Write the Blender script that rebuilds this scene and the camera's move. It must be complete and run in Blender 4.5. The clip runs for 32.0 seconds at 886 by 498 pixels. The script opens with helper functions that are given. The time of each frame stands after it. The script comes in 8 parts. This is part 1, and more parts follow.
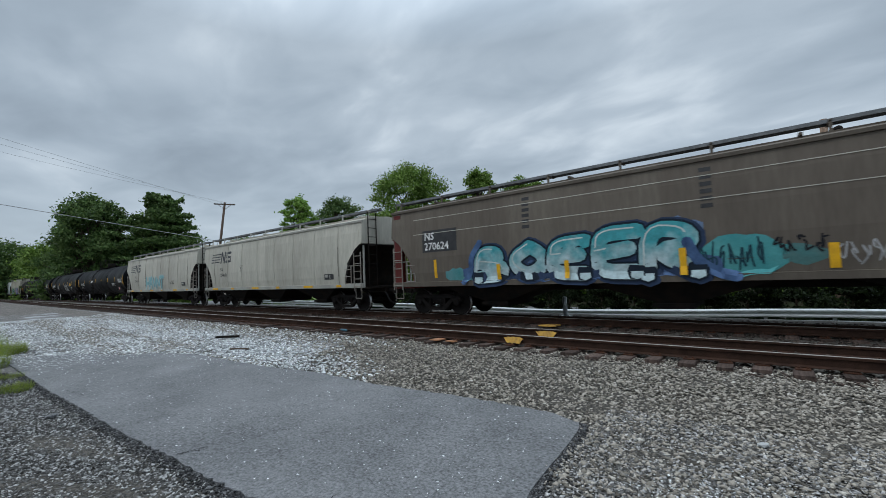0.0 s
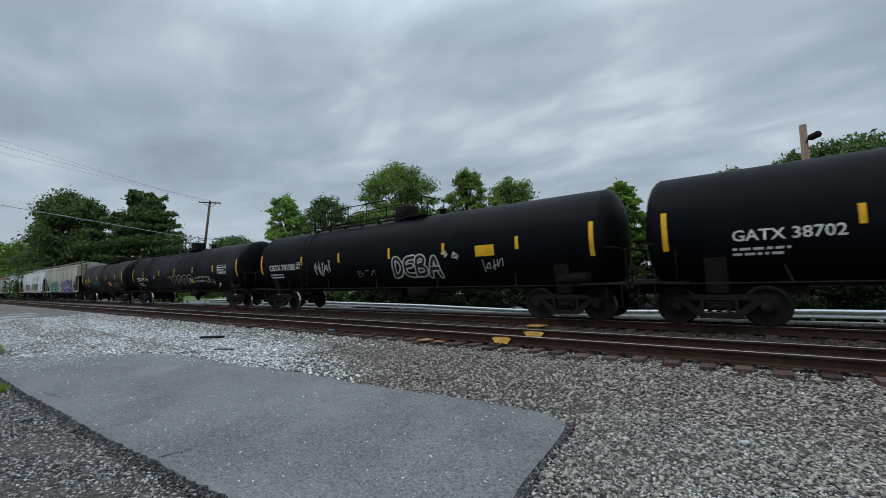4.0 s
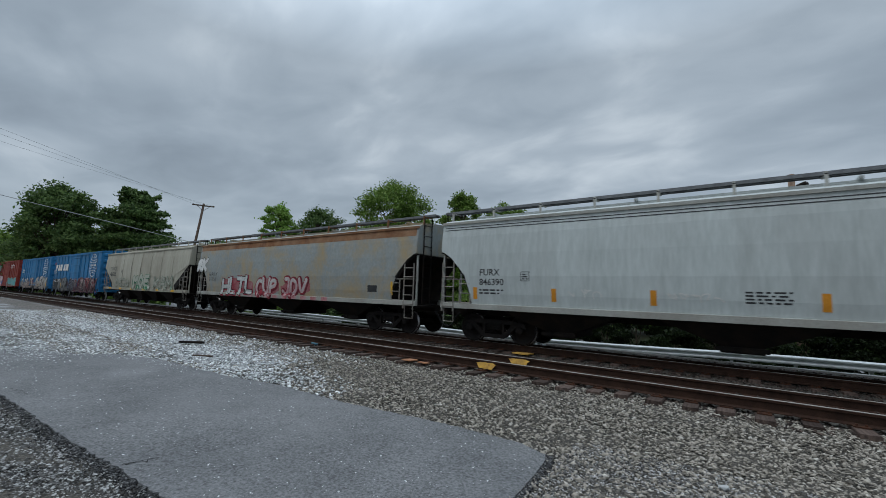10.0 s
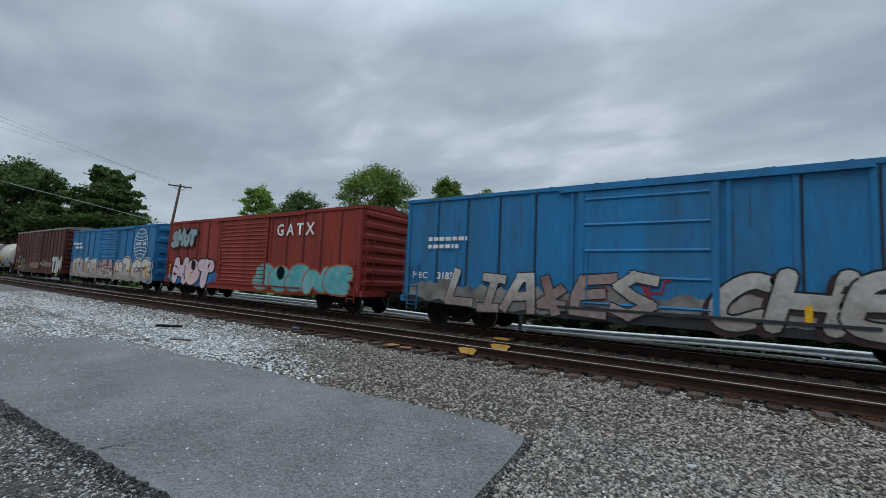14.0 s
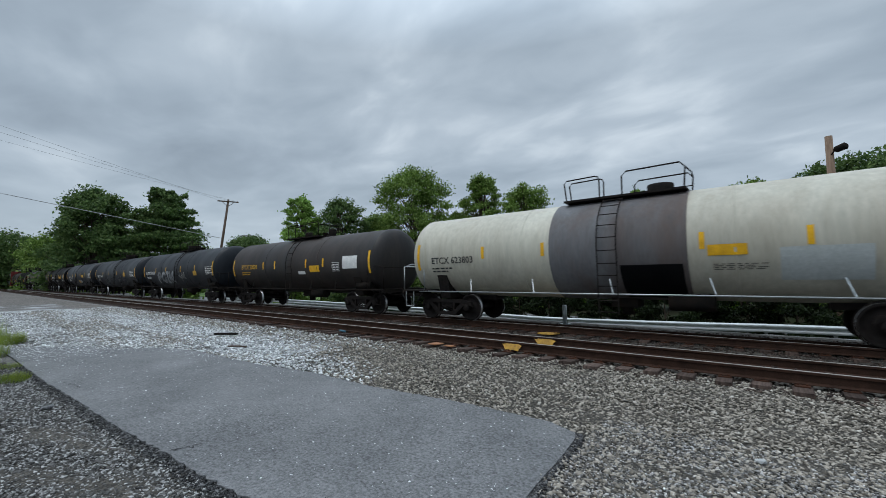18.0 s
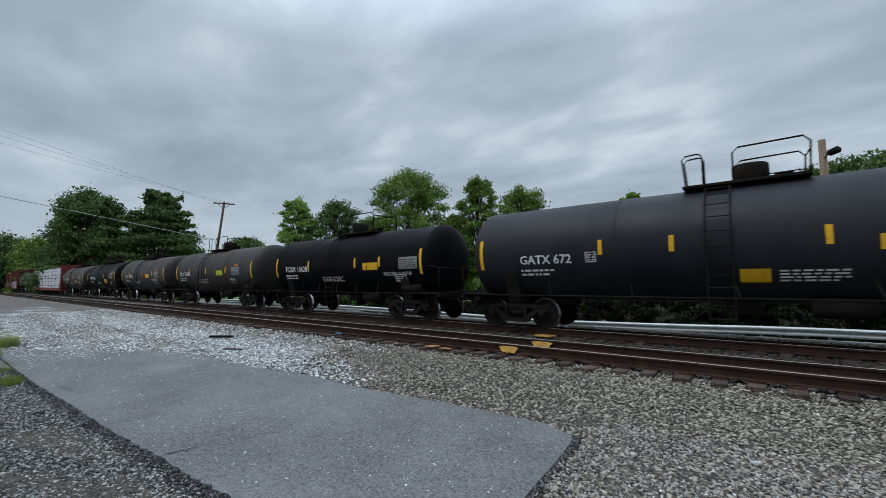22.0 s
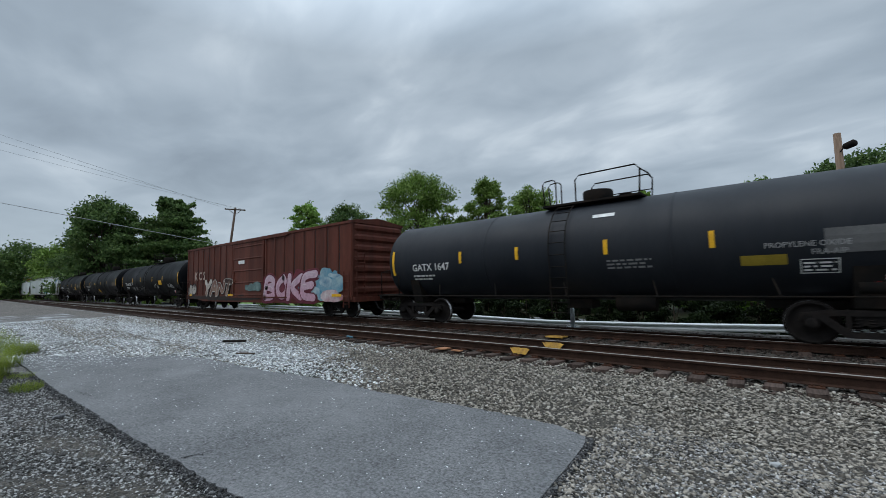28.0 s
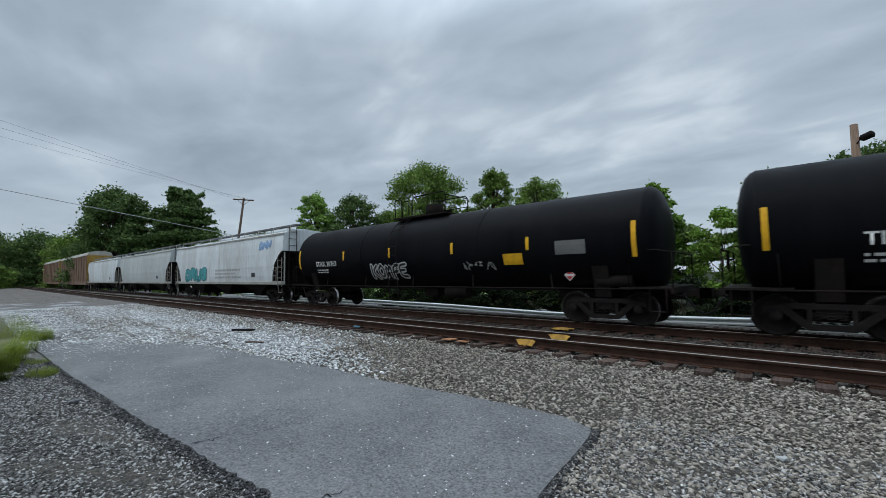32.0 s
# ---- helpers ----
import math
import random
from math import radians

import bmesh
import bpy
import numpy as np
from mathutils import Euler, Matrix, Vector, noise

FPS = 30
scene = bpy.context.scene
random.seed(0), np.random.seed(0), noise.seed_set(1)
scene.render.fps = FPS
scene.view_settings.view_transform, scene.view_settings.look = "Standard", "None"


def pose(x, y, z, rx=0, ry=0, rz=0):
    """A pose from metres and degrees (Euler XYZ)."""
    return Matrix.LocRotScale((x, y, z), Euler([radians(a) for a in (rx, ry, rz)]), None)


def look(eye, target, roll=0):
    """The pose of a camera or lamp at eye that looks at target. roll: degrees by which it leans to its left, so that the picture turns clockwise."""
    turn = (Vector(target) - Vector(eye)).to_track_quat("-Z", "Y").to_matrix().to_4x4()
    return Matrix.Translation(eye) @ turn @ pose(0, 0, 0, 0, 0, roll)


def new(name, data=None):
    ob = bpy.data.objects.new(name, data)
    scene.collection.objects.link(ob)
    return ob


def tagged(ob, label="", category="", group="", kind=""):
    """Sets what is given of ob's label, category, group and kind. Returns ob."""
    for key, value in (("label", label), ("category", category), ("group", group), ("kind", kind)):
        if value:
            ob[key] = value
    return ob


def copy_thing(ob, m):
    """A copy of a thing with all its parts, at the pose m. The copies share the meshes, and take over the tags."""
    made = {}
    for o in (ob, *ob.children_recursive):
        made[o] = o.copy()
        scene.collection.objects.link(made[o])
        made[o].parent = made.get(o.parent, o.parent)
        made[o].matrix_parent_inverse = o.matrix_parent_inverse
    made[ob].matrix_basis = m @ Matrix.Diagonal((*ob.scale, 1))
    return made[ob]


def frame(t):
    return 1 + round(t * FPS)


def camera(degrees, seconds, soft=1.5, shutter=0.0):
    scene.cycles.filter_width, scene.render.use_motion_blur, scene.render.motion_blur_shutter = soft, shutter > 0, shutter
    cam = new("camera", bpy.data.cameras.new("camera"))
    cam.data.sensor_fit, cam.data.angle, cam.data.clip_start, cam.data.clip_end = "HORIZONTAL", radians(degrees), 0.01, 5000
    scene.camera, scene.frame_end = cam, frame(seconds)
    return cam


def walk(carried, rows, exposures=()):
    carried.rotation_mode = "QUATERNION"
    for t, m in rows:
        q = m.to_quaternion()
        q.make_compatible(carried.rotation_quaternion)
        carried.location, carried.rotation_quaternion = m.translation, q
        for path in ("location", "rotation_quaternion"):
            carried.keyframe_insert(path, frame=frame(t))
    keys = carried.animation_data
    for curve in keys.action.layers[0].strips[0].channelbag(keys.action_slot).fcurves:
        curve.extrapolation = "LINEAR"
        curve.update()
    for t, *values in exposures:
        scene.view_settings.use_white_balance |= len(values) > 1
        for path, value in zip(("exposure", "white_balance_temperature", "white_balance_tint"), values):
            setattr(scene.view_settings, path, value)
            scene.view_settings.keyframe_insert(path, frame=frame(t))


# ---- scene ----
# The camera is held in the hand beside the track and turns a little; x runs along the rails, y away from the camera, rail heads near z = 0.
EYE = 1.414
cam = camera(95.17, 32.0, 0.85, 0.08)
walk(cam, [
    (0.0, pose(0, 0, EYE, 93.62, 2.38, 38.68)),
    (0.5, pose(0, 0, EYE, 93.52, 2.09, 38.91)),
    (1.0, pose(0, 0, EYE, 93.46, 2.12, 38.95)),
    (1.5, pose(0, 0, EYE, 93.44, 2.24, 38.89)),
    (2.0, pose(0, 0, EYE, 93.44, 2.38, 38.72)),
    (2.5, pose(0, 0, EYE, 93.31, 2.41, 38.46)),
    (4.5, pose(0, 0, EYE, 93.80, 2.05, 36.37)),
    (5.0, pose(0, 0, EYE, 93.94, 1.94, 35.63)),
    (5.5, pose(0, 0, EYE, 93.66, 1.98, 34.84)),
    (6.0, pose(0, 0, EYE, 92.95, 2.16, 34.26)),
    (6.5, pose(0, 0, EYE, 92.02, 2.39, 33.96)),
    (7.0, pose(0, 0, EYE, 91.34, 2.53, 33.94)),
    (7.5, pose(0, 0, EYE, 91.04, 2.47, 34.18)),
    (8.0, pose(0, 0, EYE, 91.46, 1.94, 34.57)),
    (8.5, pose(0, 0, EYE, 92.56, 1.14, 35.12)),
    (9.0, pose(0, 0, EYE, 94.14, 0.19, 35.65)),
    (9.5, pose(0, 0, EYE, 95.57, -0.84, 35.76)),
    (10.0, pose(0, 0, EYE, 96.51, -1.92, 35.52)),
    (10.5, pose(0, 0, EYE, 96.74, -2.66, 34.70)),
    (11.0, pose(0, 0, EYE, 96.61, -3.02, 34.01)),
    (11.5, pose(0, 0, EYE, 96.23, -3.14, 33.44)),
    (12.0, pose(0, 0, EYE, 95.94, -3.21, 32.97)),
    (12.5, pose(0, 0, EYE, 95.55, -3.12, 32.72)),
    (13.0, pose(0, 0, EYE, 95.05, -2.98, 32.71)),
    (13.5, pose(0, 0, EYE, 94.75, -2.91, 32.83)),
    (15.5, pose(0, 0, EYE, 94.43, -0.17, 35.01)),
    (16.0, pose(0, 0, EYE, 94.32, 0.43, 35.87)),
    (16.5, pose(0, 0, EYE, 94.28, 0.56, 36.76)),
    (17.0, pose(0, 0, EYE, 94.15, 0.71, 37.62)),
    (17.5, pose(0, 0, EYE, 94.20, 0.62, 38.42)),
    (18.0, pose(0, 0, EYE, 94.22, 0.48, 38.75)),
    (18.5, pose(0, 0, EYE, 94.15, 0.46, 38.72)),
    (19.0, pose(0, 0, EYE, 94.03, 0.66, 38.38)),
    (19.5, pose(0, 0, EYE, 93.93, 0.92, 37.99)),
    (20.0, pose(0, 0, EYE, 93.85, 1.07, 37.72)),
    (20.5, pose(0, 0, EYE, 94.04, 1.12, 37.87)),
    (21.0, pose(0, 0, EYE, 94.24, 0.94, 38.19)),
    (21.5, pose(0, 0, EYE, 94.47, 0.73, 38.38)),
    (22.0, pose(0, 0, EYE, 94.55, 0.48, 38.28)),
    (22.5, pose(0, 0, EYE, 94.53, 0.37, 38.04)),
    (23.0, pose(0, 0, EYE, 94.40, 0.23, 37.93)),
    (23.5, pose(0, 0, EYE, 94.29, 0.32, 37.96)),
    (24.0, pose(0, 0, EYE, 94.17, 0.43, 38.10)),
    (24.5, pose(0, 0, EYE, 94.05, 0.60, 38.19)),
    (25.0, pose(0, 0, EYE, 94.06, 0.85, 38.30)),
    (25.5, pose(0, 0, EYE, 94.19, 1.06, 38.37)),
    (27.5, pose(0, 0, EYE, 94.82, 1.40, 39.06)),
    (28.0, pose(0, 0, EYE, 94.86, 1.29, 39.65)),
    (28.5, pose(0, 0, EYE, 94.85, 1.31, 40.38)),
    (29.0, pose(0, 0, EYE, 94.68, 1.36, 41.12)),
    (29.5, pose(0, 0, EYE, 94.39, 1.32, 41.46)),
    (30.0, pose(0, 0, EYE, 94.04, 1.26, 41.60)),
    (30.5, pose(0, 0, EYE, 93.70, 1.12, 41.55)),
    (31.0, pose(0, 0, EYE, 93.57, 1.02, 41.39)),
    (31.5, pose(0, 0, EYE, 93.61, 0.86, 41.11)),
    (32.0, pose(0, 0, EYE, 93.64, 0.85, 40.59)),
], exposures=[(0, 0.07), (2, 0.05), (5, 0.0), (6, 0.02), (7, 0.10), (8, 0.10), (9, 0.0), (10, -0.18), (11, -0.14), (12, -0.16), (13, -0.10), (16, -0.05), (17, 0.03), (20, 0.06), (23, 0.04), (25, 0.06), (28, 0.0), (30, 0.06), (31, 0.10), (32, 0.05)])

# ---- light ----
world = bpy.data.worlds.new("overcast_sky")
scene.world = world
world.use_nodes = True


def node(nt, kind, **values):
    n = nt.nodes.new(kind)
    for k, v in values.items():
        k = k.replace("_", " ")
        for s in n.inputs:
            if s.name == k and s.enabled:
                s.default_value = v
                break
    return n


def ramp(nt, fac, *stops):
    r = nt.nodes.new("ShaderNodeValToRGB")
    el = r.color_ramp.elements
    while len(el) < len(stops):
        el.new(0.5)
    for e, (p, c) in zip(el, stops):
        e.position = p
        e.color = (*c, 1) if isinstance(c, tuple) else (c, c, c, 1)
    nt.links.new(fac, r.inputs[0])
    return r.outputs[0]


def mix(nt, fac, a, b, blend="MIX"):
    m = nt.nodes.new("ShaderNodeMix")
    m.data_type, m.blend_type = "RGBA", blend
    for s, v in zip((m.inputs[0], m.inputs[6], m.inputs[7]), (fac, a, b)):
        if isinstance(v, bpy.types.NodeSocket):
            nt.links.new(v, s)
        elif isinstance(v, tuple):
            s.default_value = (*v, 1)
        else:
            s.default_value = v
    return m.outputs[2]


def maths(nt, op, a, b=0.0):
    m = nt.nodes.new("ShaderNodeMath")
    m.operation = op
    for s, v in zip(m.inputs, (a, b)):
        if isinstance(v, bpy.types.NodeSocket):
            nt.links.new(v, s)
        else:
            s.default_value = v
    return m.outputs[0]


def make_sky():
    nt = world.node_tree
    nt.nodes.clear()
    link = nt.links.new
    co = nt.nodes.new("ShaderNodeTexCoord")
    sep = nt.nodes.new("ShaderNodeSeparateXYZ")
    link(co.outputs["Generated"], sep.inputs[0])
    up = maths(nt, "MAXIMUM", sep.outputs[2], 0.0)
    den = maths(nt, "ADD", up, 0.16)
    com = nt.nodes.new("ShaderNodeCombineXYZ")
    link(maths(nt, "DIVIDE", sep.outputs[0], den), com.inputs[0])
    link(maths(nt, "DIVIDE", sep.outputs[1], den), com.inputs[1])
    mp = nt.nodes.new("ShaderNodeMapping")
    mp.inputs["Rotation"].default_value = (0, 0, radians(35))
    mp.inputs["Scale"].default_value = (0.8, 1.15, 1)
    mp.inputs["Location"].default_value = (3.1, 1.7, 0)
    link(com.outputs[0], mp.inputs[0])
    big = node(nt, "ShaderNodeTexNoise", Scale=0.95, Detail=4.0, Roughness=0.48, Distortion=0.25)
    link(mp.outputs[0], big.inputs["Vector"])
    fine = node(nt, "ShaderNodeTexNoise", Scale=2.6, Detail=5.0, Roughness=0.5, Distortion=0.4)
    link(mp.outputs[0], fine.inputs["Vector"])
    both = maths(nt, "ADD", maths(nt, "MULTIPLY", big.outputs[0], 0.64), maths(nt, "MULTIPLY", fine.outputs[0], 0.36))
    clouds = ramp(nt, both, (0.32, (0.275, 0.338, 0.408)), (0.45, (0.36, 0.438, 0.520)), (0.55, (0.46, 0.545, 0.632)), (0.68, (0.72, 0.81, 0.89)))
    low = ramp(nt, up, (0.0, (0.50, 0.59, 0.67)), (0.20, (0.44, 0.53, 0.61)))
    near = ramp(nt, up, (0.02, 0.85), (0.26, 0.0))
    layer = mix(nt, near, clouds, low)
    sky = nt.nodes.new("ShaderNodeTexSky")
    sky.sky_type, sky.sun_disc = "NISHITA", False
    sky.sun_elevation, sky.sun_rotation = radians(52), radians(200)
    blue = mix(nt, 1.0, sky.outputs[0], (0.06, 0.06, 0.06), "MULTIPLY")
    seen = mix(nt, 0.93, blue, layer)
    # an overcast sky is brighter towards the zenith
    gain = ramp(nt, up, (0.50, 0.30), (0.95, 1.0))
    lift = maths(nt, "MULTIPLY", gain, SKY_ZENITH)
    bg = nt.nodes.new("ShaderNodeBackground")
    link(seen, bg.inputs[0])
    link(lift, bg.inputs[1])
    out = nt.nodes.new("ShaderNodeOutputWorld")
    link(bg.outputs[0], out.inputs[0])


SKY_ZENITH = 3.33
make_sky()
sun = new("sun", bpy.data.lights.new("sun", "SUN"))
sun.data.energy, sun.data.angle, sun.data.color = 0.9, radians(40), (1.0, 0.97, 0.93)
sun.matrix_basis = look((0, 0, 60), (14, 26, 0))
scene.view_settings.exposure = 0.0


# ---- materials ----
def surface(name, color, other=None, scale=2.0, rough=0.6, metal=0.0, bump=0.0, bscale=60.0, grime=None, amount=0.45, gscale=0.9, stretch=(1, 1, 1), fine=0.12, vary=0.0, spec=0.5, fscale=14.0):
    """A painted, rusted, stony or wooden surface with variation at two scales."""
    m = bpy.data.materials.new(name)
    m.use_nodes = True
    nt = m.node_tree
    p = nt.nodes["Principled BSDF"]
    link = nt.links.new
    co = nt.nodes.new("ShaderNodeTexCoord")
    mp = nt.nodes.new("ShaderNodeMapping")
    mp.inputs["Scale"].default_value = stretch
    link(co.outputs["Object"], mp.inputs[0])
    n1 = node(nt, "ShaderNodeTexNoise", Scale=scale, Detail=5.0, Roughness=0.6)
    n2 = node(nt, "ShaderNodeTexNoise", Scale=scale * fscale, Detail=4.0, Roughness=0.65)
    for n in (n1, n2):
        link(mp.outputs[0], n.inputs["Vector"])
    other = other or tuple(c * 0.72 for c in color)
    col = mix(nt, ramp(nt, n1.outputs[0], (0.36, 0.0), (0.66, 1.0)), color, other)
    tone = ramp(nt, n2.outputs[0], (0.3, 1 - fine), (0.7, 1 + fine))
    col = mix(nt, 1.0, col, tone, "MULTIPLY")
    if grime:
        n3 = node(nt, "ShaderNodeTexNoise", Scale=gscale, Detail=7.0, Roughness=0.7, Distortion=0.4)
        link(mp.outputs[0], n3.inputs["Vector"])
        col = mix(nt, ramp(nt, n3.outputs[0], (0.44, 0.0), (0.74, amount)), col, grime)
    if vary:
        inf = nt.nodes.new("ShaderNodeObjectInfo")
        col = mix(nt, 1.0, col, ramp(nt, inf.outputs["Random"], (0.0, 1 - vary), (1.0, 1 + vary)), "MULTIPLY")
    link(col, p.inputs["Base Color"])
    p.inputs["Metallic"].default_value = metal
    p.inputs["Specular IOR Level"].default_value = spec
    link(ramp(nt, n1.outputs[0], (0.3, max(rough - 0.1, 0.03)), (0.7, min(rough + 0.1, 1.0))), p.inputs["Roughness"])
    if bump:
        b = node(nt, "ShaderNodeBump", Strength=bump, Distance=0.01)
        n4 = node(nt, "ShaderNodeTexNoise", Scale=bscale, Detail=4.0)
        link(co.outputs["Object"], n4.inputs["Vector"])
        link(n4.outputs[0], b.inputs["Height"])
        link(b.outputs[0], p.inputs["Normal"])
    return m


def pebbled(name, light, dark, scale, bump=0.8, blotch=0.25, tint=None, mscale=0.35):
    """Stones seen from above: cells of mixed greys with dark gaps."""
    m = bpy.data.materials.new(name)
    m.use_nodes = True
    nt = m.node_tree
    p = nt.nodes["Principled BSDF"]
    link = nt.links.new
    co = nt.nodes.new("ShaderNodeTexCoord")
    v = node(nt, "ShaderNodeTexVoronoi", Scale=scale)
    link(co.outputs["Object"], v.inputs["Vector"])
    v2 = node(nt, "ShaderNodeTexVoronoi", Scale=scale)
    v2.feature = "DISTANCE_TO_EDGE"
    link(co.outputs["Object"], v2.inputs["Vector"])
    n = node(nt, "ShaderNodeTexNoise", Scale=mscale, Detail=6.0, Roughness=0.65)
    link(co.outputs["Object"], n.inputs["Vector"])
    sep = nt.nodes.new("ShaderNodeSeparateColor")
    link(v.outputs["Color"], sep.inputs[0])
    col = mix(nt, sep.outputs[0], dark, light)
    col = mix(nt, 1.0, col, ramp(nt, v2.outputs["Distance"], (0.0, 0.35), (0.16, 1.0)), "MULTIPLY")
    col = mix(nt, 1.0, col, ramp(nt, n.outputs[0], (0.3, 1 - blotch), (0.7, 1 + blotch)), "MULTIPLY")
    if tint:
        col = mix(nt, ramp(nt, n.outputs[0], (0.50, 0.0), (0.66, 0.8)), col, tint)
    link(col, p.inputs["Base Color"])
    p.inputs["Roughness"].default_value = 0.9
    p.inputs["Specular IOR Level"].default_value = 0.2
    b = node(nt, "ShaderNodeBump", Strength=bump, Distance=0.02)
    link(v2.outputs["Distance"], b.inputs["Height"])
    link(b.outputs[0], p.inputs["Normal"])
    return m


def stone_material(name, *stops):
    """Loose stones, each with a grey of its own."""
    m = bpy.data.materials.new(name)
    m.use_nodes = True
    nt = m.node_tree
    p = nt.nodes["Principled BSDF"]
    g = nt.nodes.new("ShaderNodeNewGeometry")
    col = ramp(nt, g.outputs["Random Per Island"], *stops)
    co = nt.nodes.new("ShaderNodeTexCoord")
    n = node(nt, "ShaderNodeTexNoise", Scale=60.0, Detail=3.0)
    nt.links.new(co.outputs["Object"], n.inputs["Vector"])
    col = mix(nt, 1.0, col, ramp(nt, n.outputs[0], (0.3, 0.8), (0.7, 1.2)), "MULTIPLY")
    nt.links.new(col, p.inputs["Base Color"])
    p.inputs["Roughness"].default_value, p.inputs["Specular IOR Level"].default_value = 0.88, 0.25
    return m


def leaf_material(name, a, b, c):
    m = bpy.data.materials.new(name)
    m.use_nodes = True
    nt = m.node_tree
    nt.nodes.clear()
    g = nt.nodes.new("ShaderNodeNewGeometry")
    col = ramp(nt, g.outputs["Random Per Island"], (0.0, a), (0.5, b), (1.0, c))
    co = nt.nodes.new("ShaderNodeTexCoord")
    n = node(nt, "ShaderNodeTexNoise", Scale=0.7, Detail=3.0)
    nt.links.new(co.outputs["Object"], n.inputs["Vector"])
    col = mix(nt, 1.0, col, ramp(nt, n.outputs[0], (0.3, 0.7), (0.7, 1.25)), "MULTIPLY")
    d = nt.nodes.new("ShaderNodeBsdfPrincipled")
    d.inputs["Roughness"].default_value, d.inputs["Specular IOR Level"].default_value = 0.6, 0.18
    t = nt.nodes.new("ShaderNodeBsdfTranslucent")
    s = nt.nodes.new("ShaderNodeMixShader")
    s.inputs[0].default_value = 0.3
    out = nt.nodes.new("ShaderNodeOutputMaterial")
    nt.links.new(col, d.inputs["Base Color"])
    nt.links.new(col, t.inputs[0])
    nt.links.new(d.outputs[0], s.inputs[1])
    nt.links.new(t.outputs[0], s.inputs[2])
    nt.links.new(s.outputs[0], out.inputs[0])
    return m


STREAK = (1.0, 1.0, 0.16)
RUST = (0.16, 0.062, 0.028)
SOOT = (0.035, 0.031, 0.028)
M_steel = surface("rail_steel", (0.44, 0.41, 0.38), (0.32, 0.295, 0.27), 6, 0.5, 0.25)
M_railrust = surface("rusty_rail_side", (0.047, 0.025, 0.017), (0.028, 0.016, 0.012), 5, 0.85, bump=0.3, fine=0.25, spec=0.12)
M_tie = surface("weathered_tie_wood", (0.092, 0.066, 0.055), (0.040, 0.029, 0.025), 3, 0.9, bump=0.6, bscale=30, stretch=(8, 0.6, 4), fine=0.3, vary=0.45, spec=0.12)
M_plate = surface("rusty_tie_plate", (0.050, 0.025, 0.017), (0.075, 0.032, 0.018), 9, 0.85, spec=0.12)
M_yellow = surface("yellow_paint", (0.62, 0.36, 0.03), (0.50, 0.27, 0.03), 5, 0.6, grime=(0.2, 0.13, 0.06), amount=0.5, spec=0.2)
M_tieyellow = surface("worn_yellow_tie_paint", (0.62, 0.36, 0.045), (0.40, 0.22, 0.05), 9, 0.8, grime=(0.12, 0.07, 0.05), amount=0.7, gscale=7)
M_orange = surface("worn_orange_tie_paint", (0.42, 0.19, 0.08), (0.26, 0.12, 0.07), 9, 0.8)
M_blue_scrap = surface("blue_plastic_scrap", (0.02, 0.12, 0.18), None, 8, 0.5)
M_galv = surface("galvanised_steel", (0.46, 0.49, 0.50), (0.36, 0.39, 0.40), 1.2, 0.42, 0.75)
M_beam = surface("weathered_galvanised_beam", (0.52, 0.55, 0.56), (0.42, 0.45, 0.46), 1.2, 0.5, 0.3, fine=0.1, stretch=(0.3, 1, 1))
M_post = surface("guardrail_post_steel", (0.42, 0.44, 0.45), None, 2, 0.5, 0.6)
M_concrete = surface("kerb_concrete", (0.40, 0.41, 0.40), (0.30, 0.31, 0.31), 2, 0.85, bump=0.3)
M_ground = pebbled("gravelly_ground", (0.26, 0.25, 0.235), (0.13, 0.125, 0.12), 26, 0.7, 0.25)
M_palegravel = pebbled("pale_gravelly_ground", (0.50, 0.52, 0.53), (0.16, 0.165, 0.17), 16, 0.6, 0.25)
M_dirt = pebbled("brown_grey_gravel_lot", (0.20, 0.182, 0.165), (0.12, 0.11, 0.10), 22, 0.5, 0.2)
M_asphalt = surface("grey_asphalt", (0.160, 0.163, 0.167), (0.118, 0.121, 0.125), 0.7, 0.85, bump=0.9, bscale=120, fine=0.66, fscale=58.0, grime=(0.222, 0.225, 0.229), amount=0.5, gscale=0.5, spec=0.3)
M_roadedge = surface("dark_broken_asphalt", (0.018, 0.018, 0.020), (0.034, 0.034, 0.036), 5, 0.9, bump=0.8, bscale=60, spec=0.15)
M_washed = pebbled("washed_lot_gravel", (0.225, 0.215, 0.20), (0.13, 0.125, 0.12), 30, 0.5, 0.3, (0.50, 0.53, 0.55), 0.42)
# bed darkened in colour for the shade between the loose stones
M_gaps = pebbled("gap_shade_gravel", (0.115, 0.105, 0.09), (0.045, 0.041, 0.036), 30, 0.8, 0.25)
M_ladder = surface("dull_ladder_steel", (0.24, 0.23, 0.205), (0.16, 0.15, 0.13), 4, 0.65, grime=RUST, amount=0.4, gscale=3)
# near-black leaf: the bushes' shade is put into its colour
M_leaf_shade = leaf_material("shade_toned_bush_leaf", (0.005, 0.011, 0.003), (0.010, 0.020, 0.005), (0.026, 0.042, 0.012))
M_rimstone = stone_material("shade_toned_asphalt_crumb", (0.0, (0.016, 0.016, 0.017)), (0.6, (0.048, 0.048, 0.050)), (1.0, (0.17, 0.17, 0.17)))
M_ballast = stone_material("ballast_stone", (0.0, (0.060, 0.053, 0.044)), (0.40, (0.240, 0.217, 0.183)), (0.90, (0.385, 0.350, 0.298)), (1.0, (0.49, 0.462, 0.415)))
M_whitestone = stone_material("pale_ballast_stone", (0.0, (0.13, 0.13, 0.13)), (0.35, (0.46, 0.47, 0.47)), (1.0, (0.85, 0.87, 0.87)))
